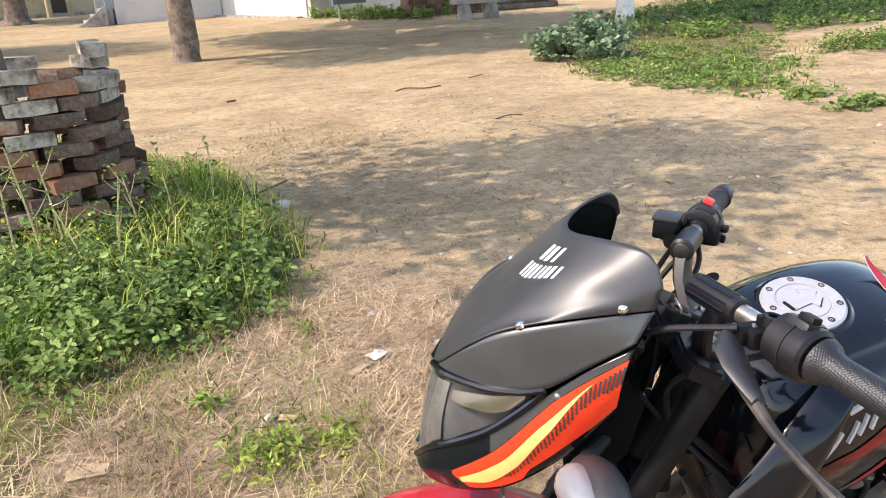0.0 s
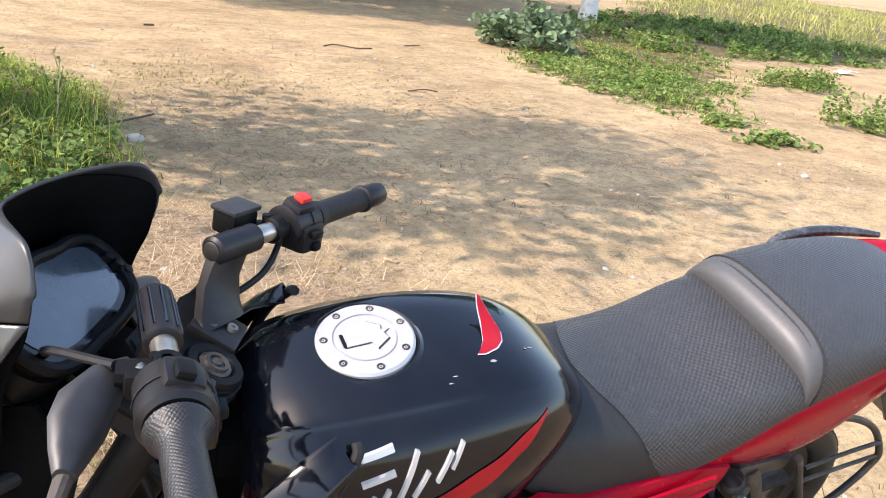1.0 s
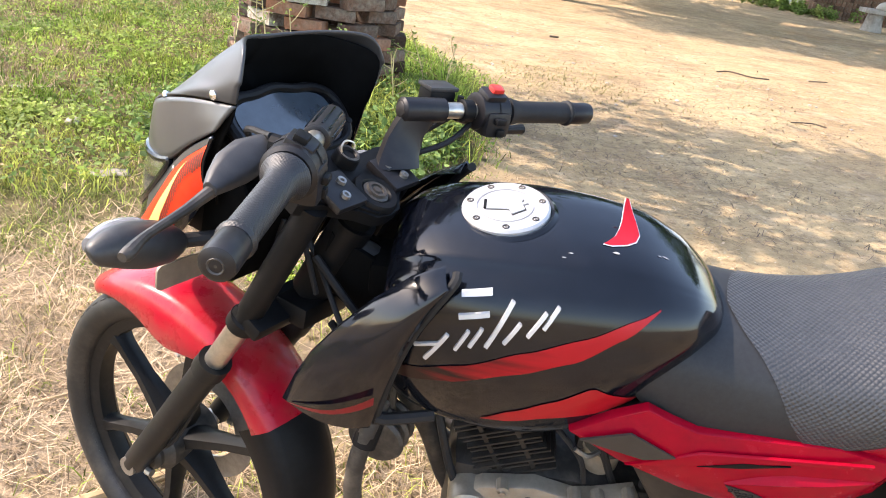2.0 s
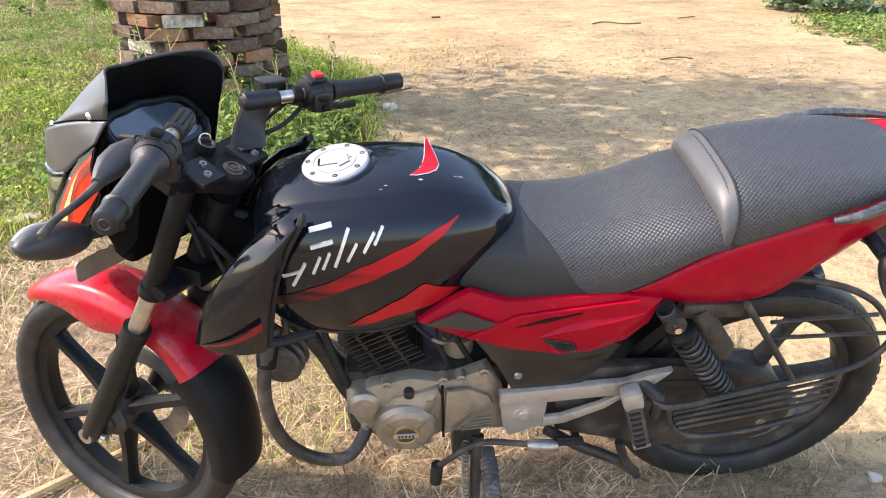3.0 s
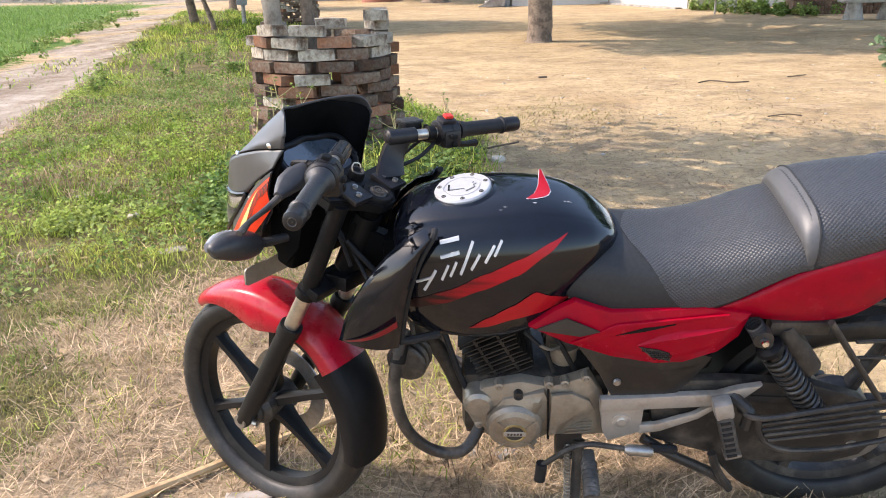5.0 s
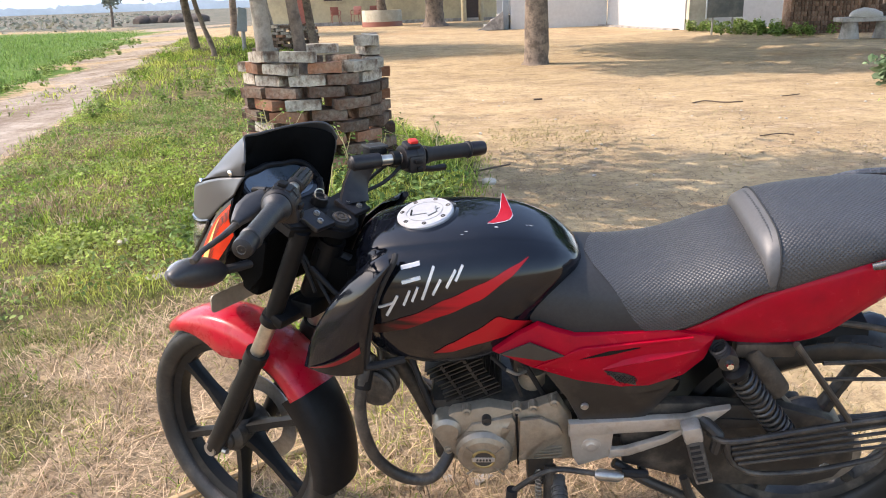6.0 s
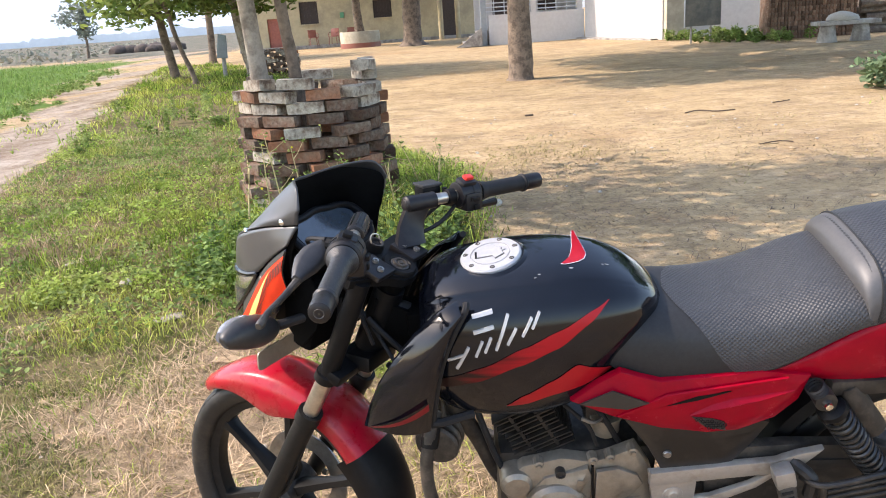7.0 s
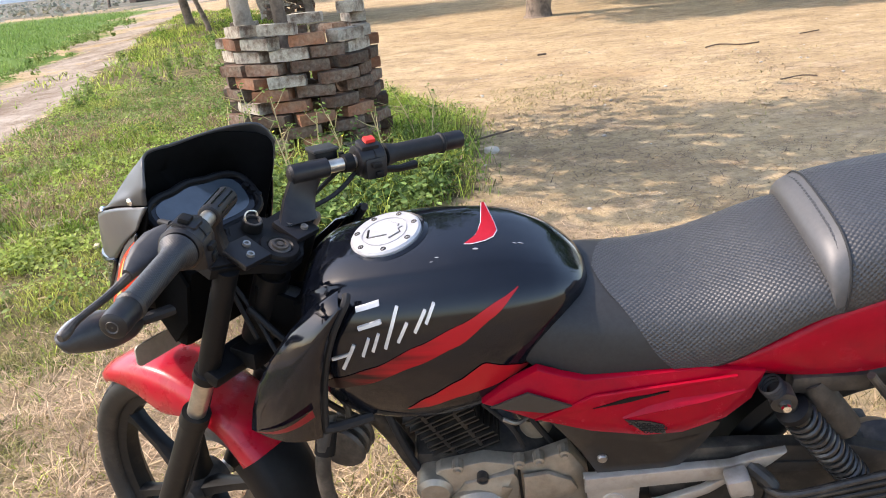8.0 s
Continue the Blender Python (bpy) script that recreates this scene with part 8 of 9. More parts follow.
for k, (x, y, h) in enumerate(((-2.02, 3.18, 0.62), (-1.90, 3.05, 0.70), (-1.80, 3.2, 0.58), (-1.60, 3.0, 0.52), (-1.45, 3.15, 0.50), (-2.15, 3.05, 0.50), (-1.25, 3.45, 0.42), (-0.98, 3.75, 0.40), (-1.72, 2.9, 0.40), (-1.08, 4.1, 0.38))):
    w = thing("flowering_weed", "tall dry-stalked weed with small yellow flowers", "weed", "tall weeds by the guard", Matrix.Translation((x, y, 0.02)))
    lean = r.normal(size=2) * 0.10
    stem = [(0, 0, -0.02), (lean[0] * 0.4, lean[1] * 0.4, h * 0.5), (lean[0], lean[1], h)]
    bms = [tube(stem, [0.006, 0.005, 0.0025], 5, 6)]
    path = smooth_path(stem, 8)
    tips = [path[-1]]
    for j in range(5):
        p = path[6 + 2 * j]
        q = p + Vector((r.normal() * 0.07, r.normal() * 0.07, r.uniform(0.05, 0.12)))
        tips.append(q)
        bms.append(tube([p, p.lerp(q, 0.5) + Vector((0, 0, -0.008)), q], [0.003, 0.0025, 0.0015], 3, 5))
    part("stalk", merged(*bms), STALK, w)
    c = np.concatenate([np.array([tuple(t)]) + r.normal(size=(7, 3)) * 0.014 for t in tips] + [np.array([tuple(p)]) + r.normal(size=(3, 3)) * 0.02 for p in path[2:14]])
    v, f = leaves(r, c, 0.010, 0.3, 2.4)
    me = bpy.data.meshes.new("foliage")
    me.from_pydata(v.tolist(), [], f.tolist())
    me.materials.append(WEED)
    tagged(new("foliage", me), kind="stuff").parent = w
    if k % 2 == 0:
        v, f = leaves(r, np.array([tuple(t) for t in tips[:3]]) + r.normal(size=(3, 3)) * 0.008, 0.014, 0.5, 1.1)
        me = bpy.data.meshes.new("flower")
        me.from_pydata(v.tolist(), [], f.tolist())
        me.materials.append(YELLOW)
        tagged(new("flower", me), kind="stuff").parent = w

# ---- houses and far things ----
YELLOW_WALL = mat("yellow limewash", (0.47, 0.40, 0.255), rough=0.9, spec=0.2, second=(0.36, 0.31, 0.21), mix_scale=0.8, noise_scale=6, vary=0.1, bump=0.1, bump_scale=30)
WHITE_WALL = mat("white limewash", (0.54, 0.535, 0.52), rough=0.9, spec=0.2, second=(0.50, 0.49, 0.47), mix_scale=0.9, mix_lo=0.45, mix_hi=0.7, noise_scale=8, vary=0.08, bump=0.1, bump_scale=30)
CREAM_WALL = mat("cream limewash", (0.50, 0.45, 0.35), rough=0.9, spec=0.2, second=(0.38, 0.34, 0.26), mix_scale=1.2, noise_scale=8, vary=0.08)
CONCRETE = mat("weathered concrete", (0.36, 0.34, 0.31), rough=0.92, spec=0.2, second=(0.22, 0.20, 0.18), mix_scale=3, noise_scale=14, vary=0.2, bump=0.3, bump_scale=25)
DARK_WOOD = mat("dark window wood", (0.05, 0.035, 0.03), rough=0.6, noise_scale=12, vary=0.3)
RED_DOOR = mat("faded red door", (0.30, 0.10, 0.07), rough=0.7, noise_scale=8, vary=0.2)
RAIL = mat("pale grey rail paint", (0.55, 0.57, 0.60), rough=0.5, metal=0.2, noise_scale=20, vary=0.1)
PLASTIC_RED = mat("red brown plastic", (0.26, 0.09, 0.06), rough=0.45, noise_scale=20, vary=0.1)
TIN = mat("dark painted tin", (0.12, 0.125, 0.12), rough=0.6, metal=0.2, second=(0.19, 0.18, 0.16), mix_scale=2, noise_scale=10, vary=0.15)
SACK = mat("pale sacking", (0.40, 0.38, 0.34), rough=0.9, noise_scale=40, vary=0.12, bump=0.3, bump_scale=60)
BLUE_GREY = mat("blue grey paint", (0.27, 0.30, 0.31), rough=0.6, noise_scale=10, vary=0.15)


def block(x0, x1, y0, y1, z0, z1, bevel=0.0):
    return box((x1 - x0, y1 - y0, z1 - z0), Matrix.Translation(((x0 + x1) / 2, (y0 + y1) / 2, (z0 + z1) / 2)), bevel)


house = thing("yellow_house", "single-storey yellow limewashed house with dark windows", "house")


def wall_with_holes(x0, x1, y0, y1, z0, z1, holes):
    """A wall along x with openings (x0, x1, z0, z1) cut through it."""
    bms, x = [], x0
    for a, b, c, d in sorted(holes):
        bms.append(block(x, a, y0, y1, z0, z1))
        if c > z0:
            bms.append(block(a, b, y0, y1, z0, c))
        bms.append(block(a, b, y0, y1, d, z1))
        x = b
    bms.append(block(x, x1, y0, y1, z0, z1))
    bm = merged(*bms)
    bmesh.ops.remove_doubles(bm, verts=bm.verts, dist=1e-4)
    return bm


YW = [(-7.85, -6.80, 1.33, 2.55), (-3.64, -2.58, 1.42, 2.38), (-9.75, -8.70, 0.12, 1.75), (0.2, 1.3, 0.1, 2.2)]
part("wall", wall_with_holes(-11.5, 2.4, 45.0, 45.3, -0.1, 3.6, YW), YELLOW_WALL, house)
part("wall", block(-11.5, -11.2, 45.3, 52, -0.1, 3.6), YELLOW_WALL, house)
part("wall", block(2.1, 2.4, 45.3, 52, -0.1, 3.6), YELLOW_WALL, house)
part("wall", block(-11.2, 2.1, 51.7, 52, -0.1, 3.6), YELLOW_WALL, house)
part("roof", block(-11.9, 2.8, 44.4, 52.4, 3.604, 3.8), CONCRETE, house)
part("plinth", block(-11.4, 2.3, 44.5, 44.997, -0.1, 0.16), CONCRETE, house)
for a, b, c, d in YW[:2]:
    w = part("window", block(a + 0.003, b - 0.003, 45.12, 45.18, c + 0.003, d - 0.003), DARK_WOOD, house, "dark barred window")
    for k in range(6):
        x = a + 0.1 + (b - a - 0.2) * k / 5
        part("bar", tube([(x, 45.08, c), (x, 45.08, d)], 0.012, 1, 6), DARK_WOOD, w)
    part("sill", block(a - 0.06, b + 0.06, 44.93, 44.998, c - 0.07, c - 0.003), YELLOW_WALL, w)
for a, b, c, d in YW[2:]:
    part("door", block(a + 0.003, b - 0.003, 45.1, 45.16, c, d - 0.003), RED_DOOR if a < -5 else DARK_WOOD, house, "faded red door" if a < -5 else "")
for x in (1.05, 2.0):
    part("porch_column", tube([(x - 0.9, 43.4, 0.0), (x - 0.9, 43.4, 3.6)], 0.14, 1, 16), YELLOW_WALL, house)
part("meter_box", block(-5.55, -5.33, 44.90, 44.998, 1.55, 1.85, 0.01), mat("green paint", (0.10, 0.30, 0.16), rough=0.5, noise_scale=10, vary=0.1), house, "small green box on the wall")

veranda = thing("white_house", "white limewashed house with a railed veranda", "house")
part("wall", merged(block(1.75, 5.62, 31.0, 31.25, -0.1, 1.16)), WHITE_WALL, veranda)
part("wall", wall_with_holes(1.4, 6.0, 34.0, 34.3, -0.1, 3.4, [(2.2, 3.2, 1.0, 2.4), (4.2, 5.0, 1.2, 2.3)]), WHITE_WALL, veranda)
for a, b, c, d in ((2.2, 3.2, 1.0, 2.4), (4.2, 5.0, 1.2, 2.3)):
    part("window", block(a + 0.003, b - 0.003, 34.12, 34.18, c + 0.003, d - 0.003), DARK_WOOD, veranda, "dark window")
part("floor", block(1.4, 5.62, 31.25, 34.0, -0.1, 0.55), CONCRETE, veranda)
part("roof", block(1.0, 6.0, 30.4, 34.6, 3.4, 3.6), CONCRETE, veranda)
for x in (1.56, 3.6, 5.45):
    part("column", block(x - 0.11, x + 0.11, 31.03, 31.25, 1.162 if x > 1.7 else -0.1, 3.4), BLUE_GREY if x < 3 else WHITE_WALL, veranda)
for z in (1.30, 1.46, 1.62, 1.78):
    part("rail", tube([(1.67, 31.14, z), (5.62, 31.14, z)], 0.022, 1, 8), RAIL, veranda)
for k in range(9):
    x = 2.0 + 0.42 * k
    part("rail_post", tube([(x, 31.14, 1.16), (x, 31.14, 1.80)], 0.018, 1, 6), RAIL, veranda)
for k in range(3):
    part("step", block(0.70 + 0.27 * k, 1.44 if k == 2 else 0.97 + 0.27 * k, 30.7, 32.0, -0.1, 0.19 * (k + 1)), CONCRETE, veranda)
part("stair_cheek", plate([(0.35, 0.0), (0.60, 0.10), (1.42, 0.72), (1.42, 0.0)], -1, 0.10, 0, 0), CONCRETE, veranda).location = (0, 31.65, 0)
wing = thing("white_wing", "plain white limewashed wing of the house in sunlight", "house")
d = Vector((7.0 - 5.65, 25.0 - 31.0, 0))
bm = bmesh.new()
foot = [(5.66, 31.0), (7.0, 25.0), (13.0, 24.2), (13.5, 33.0), (6.3, 34.0)]
lo = [bm.verts.new((x, y, -0.1)) for x, y in foot]
hi = [bm.verts.new((x, y, 3.4)) for x, y in foot]
for i in range(5):
    j = (i + 1) % 5
    bm.faces.new((lo[i], lo[j], hi[j], hi[i]))
bm.faces.new(hi)
bm.faces.new(lo[::-1])
part("wall", bm, WHITE_WALL, wing)
part("pilaster", block(7.02, 7.66, 24.60, 24.90, -0.1, 3.38), CREAM_WALL, wing, "cream pilaster in shade")
bm = bmesh.new()
rows = [[bm.verts.new((x, y, z)) for x, y in foot] for z in (3.404, 3.58)]
c = Vector((9, 29, 0))
for row in rows:
    for v in row:
        v.co.x, v.co.y = c.x + (v.co.x - c.x) * 1.07, c.y + (v.co.y - c.y) * 1.07
for i in range(5):
    j = (i + 1) % 5
    bm.faces.new((rows[0][i], rows[0][j], rows[1][j], rows[1][i]))
bm.faces.new(rows[1])
bm.faces.new(rows[0][::-1])
part("roof", bm, CONCRETE, wing)
part("plinth", plate([(0.0, -0.1), (6.1, -0.1), (6.1, 0.06), (0.0, 0.06)], -0.1, 0.25, 0, 0.0), CONCRETE, wing).matrix_local = Matrix.Translation((5.62, 31.0, 0)) @ Matrix.Rotation(math.atan2(d.y, d.x), 4, "Z")

planter = thing("round_planter", "round dirty cream plastered planter with a red foot", "planter", m=Matrix.Translation((-4.15, 40.0, 0)))
part("rim", lathe([(0.85, 0.55), (0.88, 0.80), (1.0, 0.80), (1.02, 0.76), (1.02, 0.24)], (0, 0, 0), (0, 0, 1), 40), CREAM_WALL, planter)
part("foot", lathe([(1.022, 0.24), (1.04, 0.23), (1.05, -0.05)], (0, 0, 0), (0, 0, 1), 40), PLASTIC_RED, planter, "red painted foot")
part("soil", lathe([(0, 0.62), (0.86, 0.60)], (0, 0, 0), (0, 0, 1), 30), SOIL, planter)


def plastic_chair(m):
    c = thing("plastic_chair", "red-brown moulded plastic armchair by the wall", "chair", "chairs by the yellow house", m)
    part("seat", box((0.46, 0.44, 0.03), Matrix.Translation((0, 0, 0.42)), 0.01), PLASTIC_RED, c)
    part("backrest", box((0.46, 0.03, 0.42), Matrix.Translation((0, 0.23, 0.64)) @ pose(0, 0, 0, -10, 0, 0), 0.01), PLASTIC_RED, c)
    for sx_ in (-1, 1):
        part("armrest", tube([(0.23 * sx_, 0.20, 0.66), (0.25 * sx_, 0.0, 0.64), (0.24 * sx_, -0.2, 0.60), (0.23 * sx_, -0.22, 0.42)], 0.02, 4, 8), PLASTIC_RED, c)
        for sy_ in (-1, 1):
            part("leg", tube([(0.20 * sx_, 0.19 * sy_, 0.42), (0.24 * sx_, 0.23 * sy_, 0.0)], 0.02, 1, 8), PLASTIC_RED, c)
    return c


chair = plastic_chair(pose(-7.0, 43.4, 0.16, 0, 0, 20))
copy_thing(chair, pose(-5.85, 43.4, 0.16, 0, 0, -15))
copy_thing(chair, pose(-4.9, 44.0, 0.16, 0, 0, 5))

board = thing("tin_board", "dark grey tin board standing on posts", "board", m=pose(6.92, 21.0, 0, 0, 0, -4))
part("panel", box((1.02, 0.03, 1.30), Matrix.Translation((0, 0, 1.16)), 0.006), TIN, board)
part("frame_edge", box((0.03, 0.05, 1.36), Matrix.Translation((-0.50, -0.03, 1.16)), 0.004), RAIL, board)
for x in (-0.30, 0.25):
    part("post", tube([(x, 0.04, -0.1), (x, 0.04, 1.7)], 0.03, 1, 8), CONCRETE, board)

# concrete bench with a pale sack on it
bench = thing("concrete_bench", "weathered concrete slab bench on two piers", "bench", m=pose(9.25, 17.7, 0, 0, 0, -3))
part("slab", box((1.45, 0.55, 0.10), Matrix.Translation((0, 0, 0.47)), 0.015), CONCRETE, bench)
for x in (-0.42, 0.38):
    part("pier", lathe([(0.0, 0.42), (0.17, 0.42), (0.20, 0.2), (0.26, -0.05)], (x, 0, 0), (0, 0, 1), 12), CONCRETE, bench)
bm = bmesh.new()
bmesh.ops.create_icosphere(bm, subdivisions=3, radius=0.40, matrix=Matrix.Diagonal((1.0, 0.6, 0.48, 1)))
for v in bm.verts:
    v.co += Vector((1, 1, 0.6)) * 0.05 * noise.noise(v.co * 5)
    v.co.z = max(v.co.z, -0.02)
sack = part("sack", bm, SACK)
sack.location = (9.15, 17.65, 0.545)
tagged(sack, "pale slumped sack lying on the concrete bench", "sack")
sign = thing("leaning_sign", "blue-grey leaning board on a short concrete post", "sign", m=pose(-6.35, 20.0, 0, 0, 0, 12))
part("post", tube([(0, 0, -0.1), (0.02, 0, 0.8)], 0.055, 1, 10), CONCRETE, sign)
part("panel", plate([(-0.15, 0.62), (0.13, 0.60), (0.17, 1.18), (-0.04, 1.24)], -0.12, 0.03, 0, 0.004), BLUE_GREY, sign)

# dark timber added in place of shaded grass and wood clutter beside the bricks
LOG = mat("old grey timber", (0.12, 0.09, 0.07), rough=0.9, second=(0.19, 0.16, 0.13), mix_scale=6, noise_scale=20, vary=0.3, bump=0.4, bump_scale=25)
stack = thing("timber_stack", "dark logs standing in for shaded clutter beside the bricks", "timber", m=pose(12.3, 20.6, 0, 0, 0, -8))
rt = random.Random(15)
for row in range(6):
    for k in range(6 - row // 2):
        q = rt.uniform(0.07, 0.12)
        y = -0.55 + 0.22 * k + 0.1 * (row % 2)
        part("log", tube([(-1.2 + rt.uniform(-0.15, 0.15), y, 0.10 + 0.18 * row), (0.0, y + rt.uniform(-0.03, 0.03), 0.11 + 0.18 * row), (1.3 + rt.uniform(-0.3, 0.2), y, 0.10 + 0.18 * row)], [q, q * 0.95, q * 0.8], 2, 9), LOG, stack)

# heaps and hazy distance
HEAP = mat("dark dung heap", (0.07, 0.055, 0.045), rough=0.95, noise_scale=3, vary=0.4, bump=0.5, bump_scale=4)
heap = bmesh.new()
r = np.random.RandomState(4)
for k in range(26):
    bmesh.ops.create_icosphere(heap, subdivisions=2, radius=r.uniform(0.35, 0.8), matrix=Matrix.Translation((-25 + r.uniform(-2.6, 2.6), 70 + r.uniform(-1, 1), 0.15)) @ Matrix.Diagonal((1.2, 1, 0.75, 1)))
for v in heap.verts:
    v.co += Vector((0.14, 0.14, 0.14)) * noise.noise(v.co * 2.3)
tagged(part("dark_heaps", heap, HEAP), "dark heaps at the end of the track", "heap", kind="stuff")
# far woods: distance haze is put into their pale blue colour
HAZE = mat("haze-coloured far woods", (0.60, 0.64, 0.68), rough=1.0, spec=0.0, second=(0.68, 0.71, 0.74), mix_scale=0.03, noise_scale=0.2, vary=0.08)
bm = bmesh.new()
prev = None
for k in range(421):
    a = radians(62 + 110 * k / 420)
    R_ = 420
    x, y = R_ * math.cos(a), R_ * math.sin(a)
    h = 3.5 + 2.5 * noise.noise(Vector((k * 0.05, 0, 0))) + 4.0 * max(0, noise.noise(Vector((k * 0.16, 5, 0)))) + 1.3 * noise.noise(Vector((k * 0.9, 9, 0)))
    cur = (bm.verts.new((x, y, -4)), bm.verts.new((x, y, h)), bm.verts.new((x * 1.02, y * 1.02, h * 0.6)))
    if prev:
        bm.faces.new((prev[0], cur[0], cur[1], prev[1]))
        bm.faces.new((prev[1], cur[1], cur[2], prev[2]))
    prev = cur
tagged(part("backdrop", bm, HAZE), "line of far woods with haze painted in pale blue", "backdrop", kind="structure")
# added backdrop: imitates pale hazy low sky by bluish colour and glow
SKY_HAZE = mat("pale glowing sky haze", (0.78, 0.83, 0.88), rough=1.0, spec=0.0, second=(0.74, 0.79, 0.84), mix_scale=0.004, noise_scale=0.01, vary=0.02)
# a slight glow brightens both backdrops as haze would; neither is a lamp
for m_, glow in ((SKY_HAZE, 0.22), (HAZE, 0.05)):
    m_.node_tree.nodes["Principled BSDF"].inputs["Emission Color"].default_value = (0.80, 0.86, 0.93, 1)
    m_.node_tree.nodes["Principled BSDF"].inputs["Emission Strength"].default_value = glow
bm = bmesh.new()
arc = [(900 * math.cos(a), 900 * math.sin(a)) for a in (radians(55 + 125 * k / 60) for k in range(61))]
add_loft(bm, [[Vector((x * f, y * f, z)) for x, y in arc] for z, f in ((-6, 1.0), (40, 1.0), (75, 1.02), (96, 1.08))], False, False)
tagged(part("backdrop_sky_haze", bm, SKY_HAZE), "pale bluish glowing backdrop imitating hazy sky over the far plain", "backdrop", kind="structure")
# far scrub: pale, low-contrast leaf colours carry the haze
HEDGE = leaf_mat("haze-paled far scrub leaves", (0.20, 0.21, 0.155), (0.27, 0.255, 0.20), 0.2, 0.4, 0.3)
x, y = rng.uniform(-170, -24, 9000), 52 + 130 * rng.uniform(0, 1, 9000) ** 1.6
ok = (x < -9 - 0.28 * y) & (lumps(x * 0.5, y * 0.25, 8) > -0.25)
x, y = x[ok], y[ok]
z = rng.uniform(0, 0.22, len(x)) + 0.35 * (lumps(x, y, 8) > 0.2)
v, f = leaves(rng, np.stack([x, y, z - 0.1], -1), 0.26, 0.3, 1.6)
stuff("field_scrub", v, f, HEDGE, "dull scrub paled for haze beyond the green field", "scrub")

# ---- brick tree guards ----
BRICK = mat("weathered clay brick", (0.148, 0.086, 0.058), rough=0.9, spec=0.15, second=(0.185, 0.145, 0.112), mix_scale=13, mix_lo=0.40, mix_hi=0.62, noise_scale=45, vary=0.4, bump=0.6, bump_scale=50, rand=0.5)
BRICK_PALE = mat("pale weathered brick", (0.42, 0.375, 0.305), rough=0.92, spec=0.15, second=(0.14, 0.098, 0.072), mix_scale=13, mix_lo=0.44, mix_hi=0.66, noise_scale=45, vary=0.35, bump=0.5, bump_scale=50, rand=0.2)


def brick_mesh(name, seed, size=(0.246, 0.120, 0.073)):
    """A worn brick with a frog-like roughness and rounded corners."""
    bm = bmesh.new()
    add_box(bm, size, None, 0.0)
    bmesh.ops.subdivide_edges(bm, edges=bm.edges, cuts=1, use_grid_fill=True)
    noise.seed_set(seed)
    for v in bm.verts:
        corner = sum(abs(abs(v.co[i]) - size[i] / 2) < 1e-5 for i in range(3))
        v.co *= 1 - 0.018 * max(0, corner - 1)
        v.co += Vector([noise.noise(v.co * 11 + Vector((i * 7 + seed, 0, 0))) for i in range(3)]) * 0.007
    me = bpy.data.meshes.new(name)
    bmesh.ops.recalc_face_normals(bm, faces=bm.faces)
    bm.to_mesh(me)
    bm.free()
    return me


BRICKS = [brick_mesh("brick", k) for k in range(6)]
noise.seed_set(1)
for me in BRICKS:
    me.materials.append(BRICK)
PALES = []
BRICK_ORANGE = mat("orange-red clay brick", (0.25, 0.115, 0.065), rough=0.9, spec=0.15, second=(0.25, 0.16, 0.11), mix_scale=9, mix_lo=0.45, mix_hi=0.7, noise_scale=45, vary=0.3, bump=0.5, bump_scale=50, rand=0.3)
ORANGES = []
for me in BRICKS[:3]:
    q = me.copy()
    q.materials.clear()
    q.materials.append(BRICK_ORANGE)
    ORANGES.append(q)
for me in BRICKS[:4]:
    q = me.copy()
    q.materials.clear()
    q.materials.append(BRICK_PALE)
    PALES.append(q)


def brick_guard(label, base, r0, r1, courses, per, seed, extra=True):
    r = random.Random(seed)
    g = thing("brick_tree_guard", label, "tree guard", "brick tree guards", Matrix.Translation(base))
    for c in range(courses):
        z = 0.037 + 0.0815 * c
        rad = r0 + (r1 - r0) * c / courses
        for k in range(per):
            if c == courses - 1 and extra and r.random() < 0.30:
                continue
            a = 2 * math.pi * (k + 0.5 * (c % 2)) / per + r.uniform(-0.07, 0.07)
            pale = c > courses - 4 and r.random() < 0.75 or r.random() < 0.06
            ob = new("brick", r.choice(PALES if pale else ORANGES if r.random() < 0.16 else BRICKS))
            q = rad + r.uniform(-0.03, 0.03)
            ob.parent = g
            ob.matrix_local = pose(q * math.cos(a), q * math.sin(a), z + r.uniform(-0.002, 0.002), r.uniform(-2.5, 2.5), r.uniform(-2.2, 2.2), math.degrees(a) + 90 + r.uniform(-15, 15)) @ Matrix.Scale(r.uniform(0.95, 1.04), 4, (1, 0, 0))
    if extra:
        for a, z, t in ((-0.30, courses * 0.0815 + 0.030, 8), (0.25, courses * 0.0815 + 0.03, -6)):
            ob = new("brick", PALES[0])
            ob.parent = g
            ob.matrix_local = pose(r1 * math.cos(a), r1 * math.sin(a), z, 0, t * 0.5, math.degrees(a) + 90 + t)
    return g


brick_guard("round open-jointed brick tree guard, weathered and pale on top", (-1.84, 4.22, 0.0), 0.520, 0.425, 12, 10, 2)
brick_guard("far round brick tree guard round the roadside trees", (-5.1, 20.6, 0), 0.62, 0.58, 9, 11, 3, False)
core = thing("brick_pile", "neat pile of dark red bricks set on edge", "brick pile", m=pose(9.55, 20.3, 0, 0, 0, -10))
part("inner_bricks", box((2.26, 0.80, 1.50), Matrix.Translation((0, 0.06, 0.75)), 0.02), BRICK, core)
PILE = [brick_mesh("pile_brick", 20 + k, (0.078, 0.23, 0.118)) for k in range(3)]
noise.seed_set(1)
for me in PILE:
    me.materials.append(BRICK)
rp = random.Random(8)
